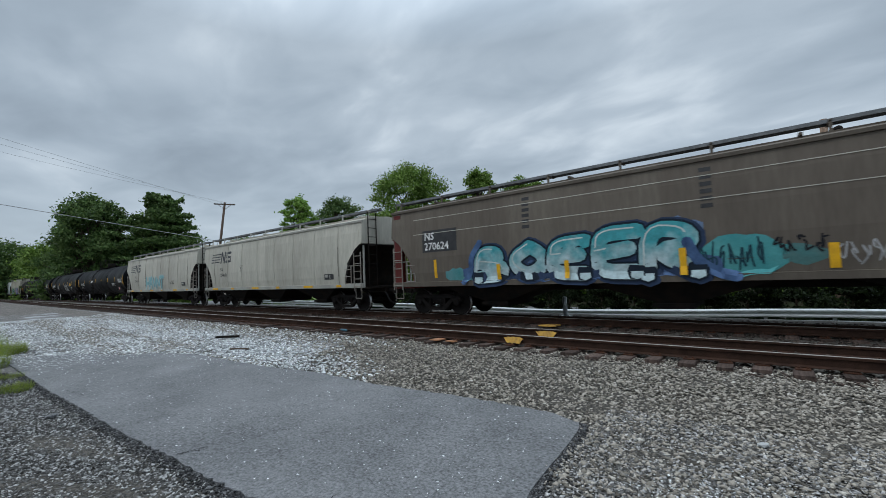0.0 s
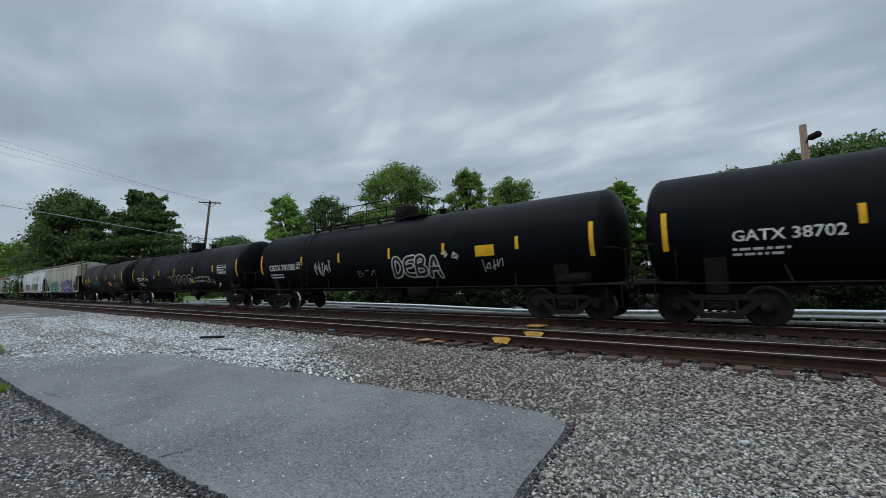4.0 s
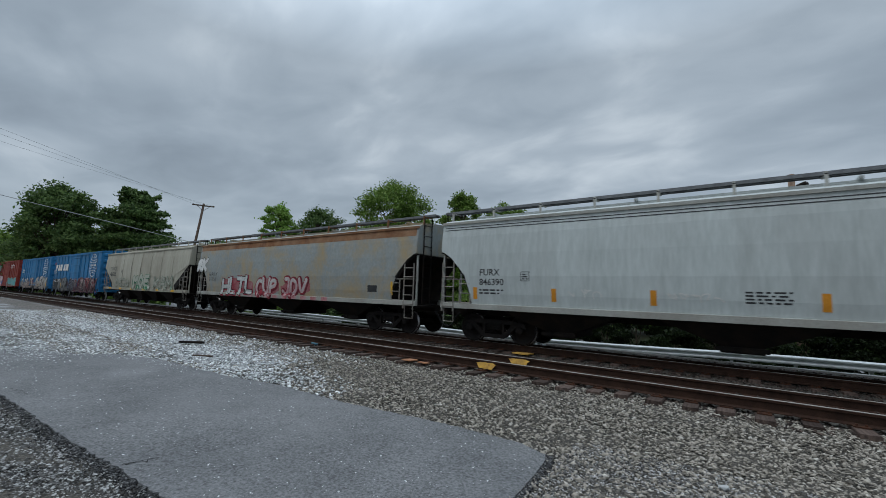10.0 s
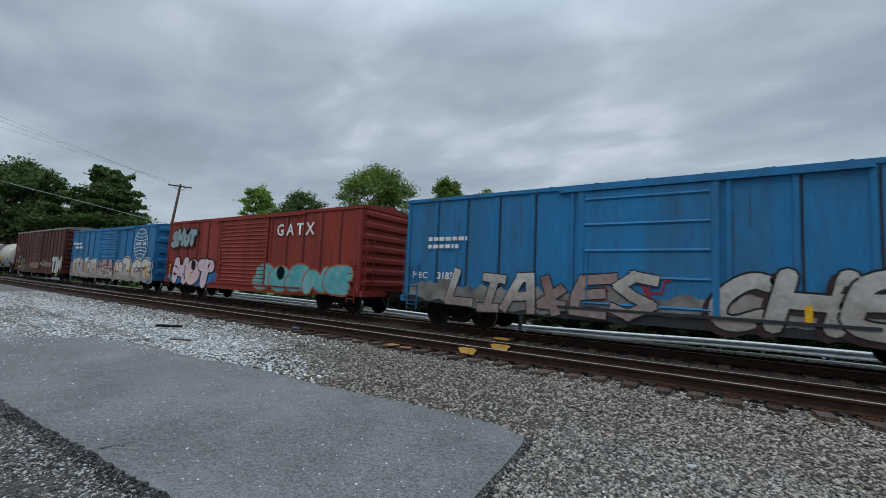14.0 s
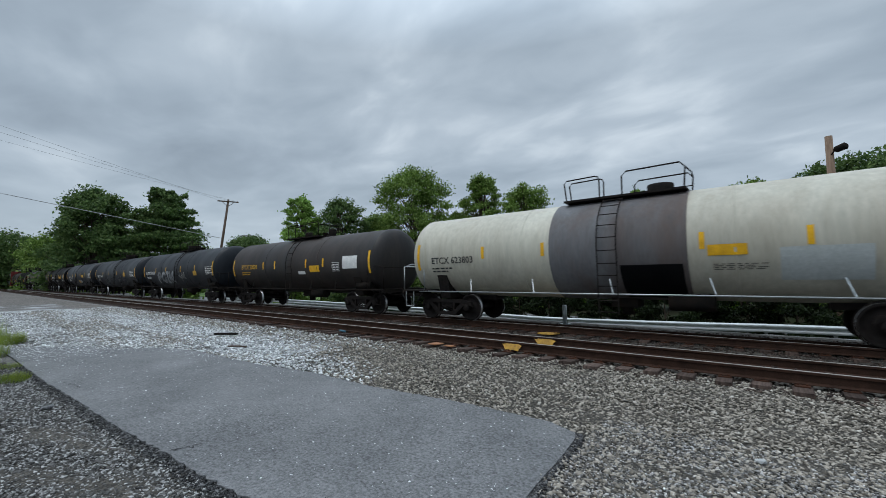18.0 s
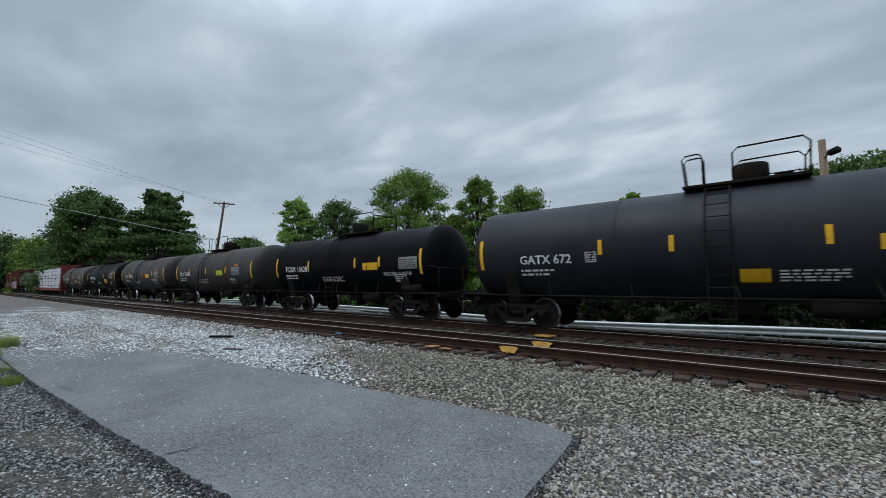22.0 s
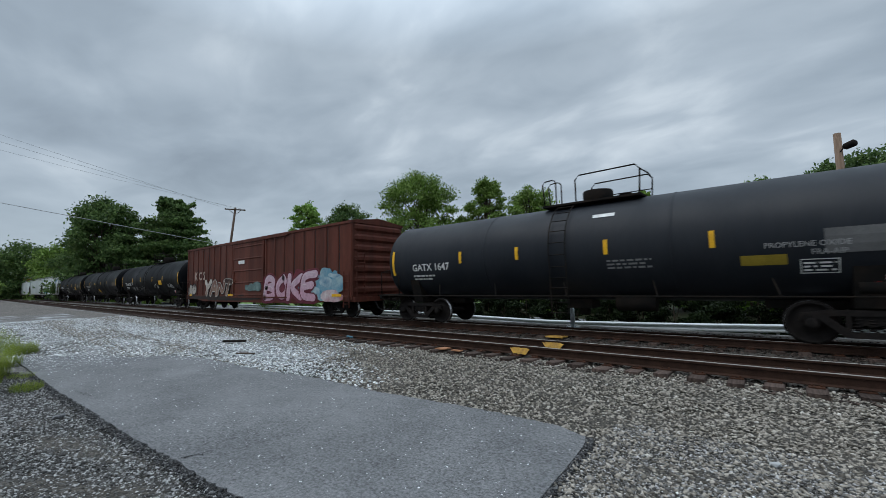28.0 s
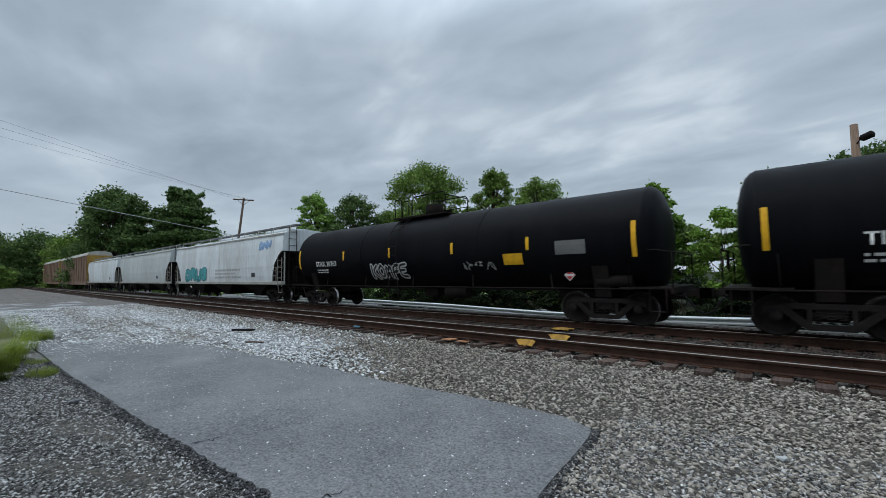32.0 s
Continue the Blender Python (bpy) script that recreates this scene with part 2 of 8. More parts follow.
M_darkstone = stone_material("dark_gravel_stone", (0.0, (0.030, 0.029, 0.028)), (0.6, (0.130, 0.127, 0.122)), (1.0, (0.50, 0.50, 0.49)))
M_greystone = stone_material("grey_gravel_stone", (0.0, (0.040, 0.038, 0.036)), (0.6, (0.165, 0.160, 0.152)), (1.0, (0.50, 0.49, 0.48)))
M_grass = leaf_material("weed_blade", (0.22, 0.32, 0.03), (0.32, 0.42, 0.045), (0.42, 0.50, 0.10))
M_lawn = surface("mown_lawn", (0.10, 0.18, 0.035), (0.13, 0.22, 0.05), 1.5, 0.95, bump=0.4, fine=0.3)
# shade under the growth is put into this dark ground colour
M_underbrush = surface("shade_toned_underbrush", (0.020, 0.030, 0.011), (0.028, 0.026, 0.016), 1.2, 0.95, bump=0.5, bscale=8, spec=0.1)
M_bark = surface("tree_bark", (0.11, 0.085, 0.065), (0.06, 0.047, 0.037), 4, 0.95, bump=0.7, bscale=18, stretch=(1, 1, 0.2), spec=0.15)
M_polewood = surface("weathered_pole_wood", (0.23, 0.155, 0.105), (0.15, 0.10, 0.07), 3, 0.9, bump=0.4, stretch=(6, 6, 0.4))
M_darkpole = surface("dark_pole_wood", (0.10, 0.065, 0.047), None, 3, 0.9, stretch=(6, 6, 0.4))
M_wire = surface("dark_cable", (0.02, 0.02, 0.022), None, 3, 0.6)
M_palewire = surface("grey_cable", (0.40, 0.41, 0.42), None, 3, 0.6)
M_leaf_mid = leaf_material("mid_green_leaf", (0.073, 0.135, 0.024), (0.135, 0.223, 0.041), (0.250, 0.351, 0.095))
M_leaf_dark = leaf_material("dark_pine_green", (0.043, 0.084, 0.026), (0.084, 0.142, 0.043), (0.156, 0.228, 0.074))
M_leaf_light = leaf_material("light_green_leaf", (0.081, 0.162, 0.020), (0.135, 0.243, 0.034), (0.216, 0.351, 0.068))
M_leaf_bright = leaf_material("bright_young_leaf", (0.135, 0.243, 0.041), (0.203, 0.338, 0.068), (0.297, 0.446, 0.121))
M_under = surface("black_grimy_steel", (0.011, 0.0105, 0.010), (0.018, 0.015, 0.013), 3, 0.8, grime=(0.05, 0.03, 0.02), amount=0.3, gscale=3, spec=0.06)
M_truck = surface("dusty_cast_steel", (0.0156, 0.0138, 0.0132), (0.009, 0.0081, 0.0078), 4, 0.8, grime=(0.05, 0.038, 0.032), amount=0.5, gscale=4, spec=0.08)
M_wheel = surface("worn_wheel_steel", (0.0224, 0.0189, 0.0175), (0.014, 0.0119, 0.0112), 5, 0.7, 0.1, spec=0.1)
M_tread = surface("bright_wheel_tread", (0.45, 0.45, 0.45), None, 5, 0.3, 0.9)
M_hose = surface("black_rubber_hose", (0.015, 0.015, 0.016), None, 8, 0.6, spec=0.2)
M_white = surface("white_stencil_paint", (0.72, 0.72, 0.70), (0.58, 0.58, 0.57), 4, 0.6, spec=0.2)
M_black = surface("black_stencil_paint", (0.022, 0.022, 0.024), None, 4, 0.6)
M_navy = surface("dark_navy_logo_paint", (0.035, 0.037, 0.045), None, 4, 0.6)
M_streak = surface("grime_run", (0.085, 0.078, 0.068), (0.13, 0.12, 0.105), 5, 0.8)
# near-black colour for the shade painted beside boxcar posts
M_rib_shade = surface("rib_shade_paint", (0.020, 0.024, 0.030), (0.045, 0.040, 0.036), 3, 0.85, spec=0.1)
M_rustrun = surface("rust_run", (0.050, 0.032, 0.026), (0.085, 0.050, 0.036), 5, 0.85)
M_reflect = surface("yellow_reflective_strip", (0.78, 0.43, 0.02), (0.62, 0.33, 0.02), 5, 0.45, spec=0.2)
M_red = surface("placard_red", (0.50, 0.03, 0.03), None, 4, 0.6)
M_grating = surface("galvanised_grating", (0.17, 0.175, 0.18), (0.11, 0.115, 0.12), 6, 0.55, 0.4)


# ---- building helpers ----
def box(bm, x0, x1, y0, y1, z0, z1):
    v = [bm.verts.new(p) for p in ((x0, y0, z0), (x1, y0, z0), (x1, y1, z0), (x0, y1, z0), (x0, y0, z1), (x1, y0, z1), (x1, y1, z1), (x0, y1, z1))]
    for f in ((0, 3, 2, 1), (4, 5, 6, 7), (0, 1, 5, 4), (1, 2, 6, 5), (2, 3, 7, 6), (3, 0, 4, 7)):
        bm.faces.new([v[i] for i in f])


def tube(bm, points, r, seg=6, caps=True):
    """A round bar along points; r may be one radius or one for each point."""
    pts = [Vector(p) for p in points]
    rr = r if isinstance(r, (list, tuple)) else [r] * len(pts)
    rings = []
    for i, p in enumerate(pts):
        d = (pts[min(i + 1, len(pts) - 1)] - pts[max(i - 1, 0)]).normalized()
        a = d.cross(Vector((0, 0, 1)) if abs(d.z) < 0.9 else Vector((1, 0, 0))).normalized()
        b = d.cross(a)
        rings.append([bm.verts.new(p + (a * math.cos(2 * math.pi * k / seg) + b * math.sin(2 * math.pi * k / seg)) * rr[i]) for k in range(seg)])
    for q, s in zip(rings, rings[1:]):
        for k in range(seg):
            f = bm.faces.new((q[k], q[(k + 1) % seg], s[(k + 1) % seg], s[k]))
            f.smooth = seg > 5
    if caps:
        bm.faces.new(rings[0][::-1])
        bm.faces.new(rings[-1])


def loft(bm, sections, closed=True, smooth=False, ends=True):
    """Joins rings of equal length, given as lists of points."""
    rings = [[bm.verts.new(p) for p in s] for s in sections]
    n = len(rings[0])
    for a, b in zip(rings, rings[1:]):
        for k in range(n if closed else n - 1):
            f = bm.faces.new((a[k], a[(k + 1) % n], b[(k + 1) % n], b[k]))
            f.smooth = smooth
    if ends:
        bm.faces.new(rings[0][::-1])
        bm.faces.new(rings[-1])


def lathe(bm, profile, axis_z, y0=0.0, seg=20, cx=0.0):
    """Turns (y, radius) pairs round a cross-wise axle at (cx, axis_z)."""
    loft(bm, [[(cx + r * math.cos(2 * math.pi * k / seg), y0 + y, axis_z + r * math.sin(2 * math.pi * k / seg)) for k in range(seg)] for y, r in profile], smooth=True)


def finish(name, bm, material):
    bmesh.ops.recalc_face_normals(bm, faces=bm.faces)
    me = bpy.data.meshes.new(name)
    bm.to_mesh(me)
    bm.free()
    me.materials.append(material)
    return me


def part(name, bm, material, parent, label="", m=None):
    ob = new(name, bm if isinstance(bm, bpy.types.Mesh) else finish(name, bm, material))
    ob.parent = parent
    if m is not None:
        ob.matrix_basis = m
    if label:
        ob["label"] = label
    return ob


def thing(name, bm, material, label, category, group="", kind="", m=None):
    ob = new(name, finish(name, bm, material))
    if m is not None:
        ob.matrix_basis = m
    return tagged(ob, label, category, group, kind)


def quick_mesh(name, verts, faces, material):
    """A mesh from arrays, for large joined things."""
    me = bpy.data.meshes.new(name)
    me.from_pydata(verts, [], faces) if isinstance(faces, list) else None
    if not isinstance(faces, list):
        k = faces.shape[1]
        me.vertices.add(len(verts))
        me.vertices.foreach_set("co", np.asarray(verts, np.float32).ravel())
        me.loops.add(faces.size)
        me.loops.foreach_set("vertex_index", faces.astype(np.int32).ravel())
        me.polygons.add(len(faces))
        me.polygons.foreach_set("loop_start", np.arange(0, faces.size, k, dtype=np.int32))
        me.update(calc_edges=True)
        me.validate()
    me.materials.append(material)
    return me


# ---- ground and track ----
NEAR_RAILS = ((8.12, 0.0), (9.627, -0.07))
FAR_RAILS = ((11.848, -0.05), (13.355, -0.165))
TRACK_Y = 12.602
RAIL_TOP = -0.05


def ground_z(x, y):
    """The lie of the land: a level lot, a low ballast bed under the rails, a dip behind them."""
    z = -0.29
    z = z + 0.042 * np.clip((y - 5.9) / 1.2, 0, 1) - 0.022 * np.clip((y - 10.6) / 0.8, 0, 1)
    z = z - 0.95 * np.clip((y - 15.2) / 3.6, 0, 1)
    return z


def pale_top(x):
    """How far the fresh pale stone reaches towards the rails."""
    return np.interp(x, [-37, -32, -23, -16, -12, -9.2, -6.9, -5], [4.8, 5.9, 6.4, 6.4, 6.4, 6.2, 5.6, 4.9])


def make_ground():
    xs = np.concatenate([-np.geomspace(1500, 70, 22), np.arange(-66, 16, 0.4), np.geomspace(17, 1500, 22)])
    ys = np.concatenate([-np.geomspace(1500, 12, 20), np.arange(-11, 24, 0.25), np.geomspace(25, 1500, 24)])
    gx, gy = np.meshgrid(xs, ys)
    rng = np.random.default_rng(3)
    gz = ground_z(gx, gy) + rng.uniform(-0.012, 0.012, gx.shape)
    idx = np.arange(gx.size).reshape(gx.shape)
    f = np.stack([idx[:-1, :-1], idx[:-1, 1:], idx[1:, 1:], idx[1:, :-1]], -1).reshape(-1, 4)
    me = quick_mesh("ground", np.stack([gx, gy, gz], -1).reshape(-1, 3), f, M_ground)
    me.materials.append(M_dirt)
    me.materials.append(M_underbrush)
    me.materials.append(M_palegravel)
    me.materials.append(M_gaps)
    me.materials.append(M_washed)
    cx, cy = gx[:-1, :-1].ravel(), gy[:-1, :-1].ravel()
    mi = np.zeros(len(f), np.int32)
    mi[(cx > -30) & (cx < 5) & (cy > 3) & (cy < 15)] = 4
    mi[(cx < -1.6) & (cx > -13) & (cy > -0.6) & (cy < 3)] = 4
    mi[(cx > -2.2) & (cx < 1.2) & (cy > 1.4) & (cy < 5)] = 4
    fray = rng.uniform(-0.35, 0.35, len(f))
    mi[(cx < -15) & (cy < 7.2)] = 1
    mi[(cx < -12.4) & (cx > -44) & (cy > 0.9) & (cy < 5.6)] = 5
    mi[(cx < -8.5) & (cx > -34) & (cy > np.interp(cx, [-34, -24, -14, -8], [5.6, 5.1, 4.0, 3.9]) + fray) & (cy < pale_top(cx) + 0.2 + fray)] = 3
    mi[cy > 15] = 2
    me.polygons.foreach_set("material_index", mi)
    ob = new("ground", me)
    tagged(ob, "grey gravelly ground of the lot beside the railway", "ground", kind="structure")


def far_edge(x):
    """The apron's side towards the rails, and where it turns back past its corner."""
    return np.interp(x, [-15.4, -14.9, -14.4, -12.8, -12.2, -10.8, -9.4, -8.05, -6.6, -5, -4.4, -3.5, -2.6, -2.2, -1.87, -1.72, -1.66, -1.62, -1.59, -1.57, -1.54, -1.35, -0.6, 1.0], [1.2, 1.75, 2.4, 2.95, 3.6, 4.0, 4.05, 4.12, 4.36, 4.36, 4.42, 4.54, 4.58, 4.58, 4.5, 4.42, 4.22, 3.85, 3.5, 3.2, 2.9, 2.0, 0.8, -1.0])


def home_edge(x):
    """The apron's side towards the lot."""
    return np.interp(x, [-30, -15, -10.9, -9.4, -8, -6, -5.2, -4.6, -3.9, -3.2, -2.4, -1.9, -0.9, 1.0], [1.05, 1.1, 1.2, 1.24, 1.32, 1.39, 1.45, 1.50, 1.53, 1.59, 1.4, -0.4, -2.5, -4.0])


def strip(name, xs, low, high, z0, z1, material, label, rough, seed):
    """A thin slab between two broken edges."""
    rng = np.random.default_rng(seed)
    xs = np.sort(xs + rng.uniform(-0.2, 0.2, len(xs)) * np.gradient(xs))
    lo = low + rng.uniform(-rough, rough, len(xs))
    hi = np.maximum(high + rng.uniform(-rough, rough, len(xs)), lo + 0.01)
    bm = bmesh.new()
    loft(bm, [[(x, a, z0), (x, b, z0), (x, b, z1), (x, a, z1)] for x, a, b in zip(xs, lo, hi)])
    return thing(name, bm, material, label, "pavement", kind="structure")


def make_pavement():
    xs = np.concatenate([np.arange(-15.4, -1.75, 0.06), np.linspace(-1.72, -1.3, 60), np.arange(-1.25, 1.0, 0.07)])
    strip("pavement", xs, home_edge(xs), far_edge(xs), -0.34, -0.262, M_asphalt, "worn grey asphalt apron with a ragged edge", 0.022, 4)
    # hairline cracks lying on the apron
    rng = random.Random(8)
    for a, b in (((-4.62, 1.78), (-4.70, 1.50)), ((-2.75, 1.95), (-2.86, 1.50)), ((-9.3, 1.42), (-8.6, 1.52))):
        pts, n = [], 14
        for i in range(n + 1):
            k = i / n
            pts.append((a[0] + (b[0] - a[0]) * k + rng.uniform(-.04, .04), a[1] + (b[1] - a[1]) * k + rng.uniform(-.04, .04)))
        bm = bmesh.new()
        for p, q in zip(pts, pts[1:]):
            d = (Vector(q) - Vector(p)).normalized() * 0.004
            v = [bm.verts.new((p[0] - d.y, p[1] + d.x, -0.2565)), bm.verts.new((p[0] + d.y, p[1] - d.x, -0.2565)), bm.verts.new((q[0] + d.y, q[1] - d.x, -0.2565)), bm.verts.new((q[0] - d.y, q[1] + d.x, -0.2565))]
            bm.faces.new(v)
        thing("crack", bm, M_roadedge, "thin dark crack in the asphalt apron", "crack", "cracks in the apron", "structure")


def rail_profile(y, top):
    half = ((0.036, 0.0), (0.037, -0.012), (0.036, -0.036), (0.010, -0.048), (0.009, -0.150), (0.030, -0.160), (0.076, -0.170), (0.076, -0.180))
    pts = [(y + a, top + b) for a, b in half] + [(y - a, top + b) for a, b in half[::-1]]
    return pts


def make_track(name, rails, x0, x1, label, seed):
    track = tagged(new(name), label, "railway track", kind="structure")
    rng = random.Random(seed)
    (ya, za), (yb, zb) = rails
    for y, z in rails:
        bm = bmesh.new()
        prof = rail_profile(y, z)
        loft(bm, [[(x0, a, b) for a, b in prof], [(x1, a, b) for a, b in prof]])
        rail = part("rail", bm, M_railrust, track, "rusty steel rail with a bright running surface")
        bm = bmesh.new()
        box(bm, x0, x1, y - 0.024, y + 0.030, z - 0.006, z + 0.003)
        # farthest head takes the rust colour, which stands for its dark reflection
        part("running_surface", bm, M_railrust if y > 13 else M_steel, rail, "rail head with its dark reflection put into the colour" if y > 13 else "polished rail head")
    mid, slope = (ya + yb) / 2, (zb - za) / (yb - ya)
    tie_meshes = []
    for q in range(6):
        bm = bmesh.new()
        ya0, yb0 = -1.3 + rng.uniform(-0.07, 0.05), 1.3 + rng.uniform(-0.05, 0.07)
        ends = [(ya0 + rng.uniform(-.02, .02), yb0 + rng.uniform(-.02, .02)) for _ in range(4)]
        w = rng.uniform(0.105, 0.122)
        ring = ((-w, -0.18), (w, -0.18), (w, -0.008 - rng.uniform(0, .012)), (w - 0.012, 0.0), (0.0, -rng.uniform(0.0, 0.008)), (-w + 0.012, 0.0), (-w, -0.008 - rng.uniform(0, .012)))
        loft(bm, [[(a + rng.uniform(-.006, .006), y + rng.uniform(-.012, .012) * (abs(y) > 1), b) for a, b in ring] for y in (ends[0][0], -0.6, 0.0, 0.6, ends[0][1])])
        tie_meshes.append(finish("tie", bm, M_tie))
    bm = bmesh.new()
    box(bm, -0.09, 0.09, -0.18, 0.18, 0.0, 0.018)
    for sx, sy in ((-0.05, -0.12), (0.05, -0.12), (-0.05, 0.12), (0.05, 0.12)):
        box(bm, sx - 0.014, sx + 0.014, sy - 0.014, sy + 0.014, 0.018, 0.045)
    plate_mesh = finish("tie_plate", bm, M_plate)
    tilt = math.degrees(math.atan(slope))
    top = (za + zb) / 2 - 0.196
    x, n = x1 - 0.3, 0
    while x > -64 and n < 150:
        t = part("tie", tie_meshes[n % 6], None, track, m=pose(x + rng.uniform(-.025, .025), mid + rng.uniform(-.09, .09), top + rng.uniform(-.022, .006), tilt, 0, rng.uniform(-2.2, 2.2)))
        if x > -24:
            for y, z in rails:
                part("tie_plate", plate_mesh, None, t, m=pose(0, (y - mid), 0.0015))
        x -= 0.492
        n += 1
    bm = bmesh.new()
    while x > -190:
        box(bm, x - 0.115, x + 0.115, mid - 1.3, mid + 1.3, top - 0.18, top)
        x -= 0.492
    tagged(part("far_ties", bm, M_tie, track), kind="stuff")
    return track, top, mid, tilt


def stones(name, count, region, size, material, label, seed, lift=0.0):
    """Thousands of broken stones lying on the ground, joined into one."""
    rng = np.random.default_rng(seed)
    x, y = region(rng, count)
    n = len(x)
    s = rng.uniform(size[0], size[1], n) * rng.choice([0.7, 1.0, 1.25], n)
    lump = np.array([(-1, -0.3, 0), (0.2, -1, 0.1), (1, 0.2, 0), (-0.1, 1, -0.1), (-0.3, 0.1, 0.8), (0.2, 0, -0.9)], float) * 0.62
    v = lump[None] * rng.uniform(0.6, 1.2, (n, 6, 3)) * (s[:, None, None] * np.array([1.45, 1.0, 0.62]))
    v = v + rng.uniform(-0.12, 0.12, (n, 6, 3)) * s[:, None, None]
    a, b = rng.uniform(0, 6.28, n), rng.uniform(-0.6, 0.6, n)
    ca, sa, cb, sb = np.cos(a), np.sin(a), np.cos(b), np.sin(b)
    X = v[..., 0] * cb[:, None] + v[..., 2] * sb[:, None]
    Z = -v[..., 0] * sb[:, None] + v[..., 2] * cb[:, None]
    v = np.stack([X * ca[:, None] - v[..., 1] * sa[:, None] + x[:, None], X * sa[:, None] + v[..., 1] * ca[:, None] + y[:, None], Z + (ground_z(x, y) + s * 0.22 + lift)[:, None]], -1)
    tris = np.array([(0, 1, 4), (1, 2, 4), (2, 3, 4), (3, 0, 4), (1, 0, 5), (2, 1, 5), (3, 2, 5), (0, 3, 5)])
    f = (tris[None] + 6 * np.arange(n)[:, None, None]).reshape(-1, 3)
    ob = new(name, quick_mesh(name, v.reshape(-1, 3), f, material))
    return tagged(ob, label, "gravel", kind="stuff")


def apron_edge(x):
    """Where the asphalt ends towards the rails."""
    return np.where(x < -15.2, 1.0, far_edge(np.minimum(x, -1.72)))


def near_side(x):
    return home_edge(np.minimum(x, -3.2))


def pale_amount(x, y):
    """The band of fresh pale stone."""
    band = np.clip((pale_top(x) + 0.35 - y) / 0.8, 0, 1) * np.clip((-4.9 - x) / 2.4, 0, 1)
    beyond = 0.34 * np.clip((-6.5 - x) / 5.0, 0, 1)
    wash = np.where((x < -12.5) & (y < 4.6), np.clip(0.45 + 0.9 * np.sin(x * 0.42 + 2.2 * y) * np.sin(y * 1.6 - x * 0.15), 0.05, 1), 1.0)
    return np.maximum(0.95 * band * wash * np.clip(0.85 + 0.4 * np.sin(x * 0.9 + y) * np.sin(y * 2.1 - x * 0.3), 0.4, 1), beyond)


def bed(rng, n):
    u = rng.uniform(0, 1, n)
    x = 4.5 - 38 * u ** 1.7
    y = rng.uniform(3.0, 8.0, n)
    keep = (y > np.where(x < -1.7, apron_edge(x) + 0.02, 3.0 + 0.9 * np.clip(x + 0.4, 0, 2))) & (rng.uniform(0, 1, n) > pale_amount(x, y))
    return x[keep], y[keep]


def pale(rng, n):
    x = -3.2 - 31 * rng.uniform(0, 1, n) ** 1.5
    y = rng.uniform(0.8, 8.0, n)
    keep = (y > apron_edge(x) + 0.02) & (rng.uniform(0, 1, n) < pale_amount(x, y))
    return x[keep], y[keep]


def crib(rng, n):
    x = 5 - 40 * rng.uniform(0, 1, n) ** 1.5
    y = rng.uniform(7.4, 14.5, n)
    keep = np.abs(x + 4.45) > 0.17
    return x[keep], y[keep]


def corner_left(rng, n):
    x = -1.9 - 10 * rng.uniform(0, 1, n) ** 1.3
    y = rng.uniform(-0.4, 1.6, n)
    keep = y < near_side(x) + rng.normal(-0.02, 0.035, n)
    return x[keep], y[keep]


def corner_right(rng, n):
    x = rng.uniform(-1.75, 1.6, n)
    y = rng.uniform(1.6, 5.2, n)
    keep = x > np.interp(y, [1.6, 2.0, 2.78, 3.7, 4.4], [-1.15, -1.25, -1.48, -1.55, -1.6])
    return x[keep], y[keep]


def spill(rng, n):
    x = -8.6 - 6.6 * rng.uniform(0, 1, n) ** 0.8
    y = rng.uniform(1.2, 4.2, n)
    keep = (y > near_side(x) + 0.06) & (y < far_edge(x)) & (rng.uniform(0, 1, n) < 0.9 * np.clip((-11.0 - x) / 4.0, 0, 1) ** 1.5 + 0.35 * np.clip((y - far_edge(x) + 0.5) / 0.5, 0, 1))
    return x[keep], y[keep]


def rim(rng, n):
    """Black crumbs along the apron's broken edges; its shadow line is put into their colour."""
    m = n // 2
    x = np.concatenate([-2.3 - 9.5 * rng.uniform(0, 1, m) ** 1.6, rng.uniform(-1.74, -1.2, n - m)])
    y = np.where(np.arange(n) < m, home_edge(x), far_edge(x)) + np.where(np.arange(n) < m, rng.normal(-0.035, 0.055, n), 0.0)
    x = x + np.where(np.arange(n) < m, 0.0, rng.normal(0.015, 0.03, n))
    return x, y


def dusty_corner(rng, n):
    """Pale crushed fines where wheels turn off the lot."""
    x, y = rng.normal(0.25, 0.55, n), rng.normal(3.35, 0.28, n)
    keep = (x > -1.0) & (x < 1.9) & (y > 2.4)
    return x[keep], y[keep]


def apron_grit(rng, n):
    x = -0.8 - 14 * rng.uniform(0, 1, n) ** 1.2
    y = rng.uniform(1.3, 4.6, n)
    keep = (y > near_side(x) + 0.05) & (y < apron_edge(x) - 0.03) & (x < -1.7)
    return x[keep], y[keep]


make_ground()
make_pavement()
stones("ballast_stones", 122000, bed, (0.019, 0.042), M_ballast, "loose grey-brown crushed ballast stones", 11)
stones("pale_ballast_stones", 72000, pale, (0.026, 0.056), M_whitestone, "loose fresh pale ballast stones", 12)
stones("crib_stones", 30000, crib, (0.030, 0.055), stone_material("oily_crib_stone", (0.0, (0.020, 0.016, 0.014)), (0.7, (0.055, 0.040, 0.033)), (1.0, (0.115, 0.085, 0.07))), "dark oily ballast between the ties", 13, 0.0)
stones("dark_gravel", 74000, corner_left, (0.009, 0.027), M_darkstone, "dark fine gravel at the edge of the lot", 14)
stones("grey_gravel", 44000, corner_right, (0.010, 0.027), M_greystone, "grey gravel beside the asphalt apron", 15)
stones("rim_crumbs", 12000, rim, (0.008, 0.026), M_rimstone, "asphalt crumbs along the broken edge, blackened for its shadow line", 18, 0.010)
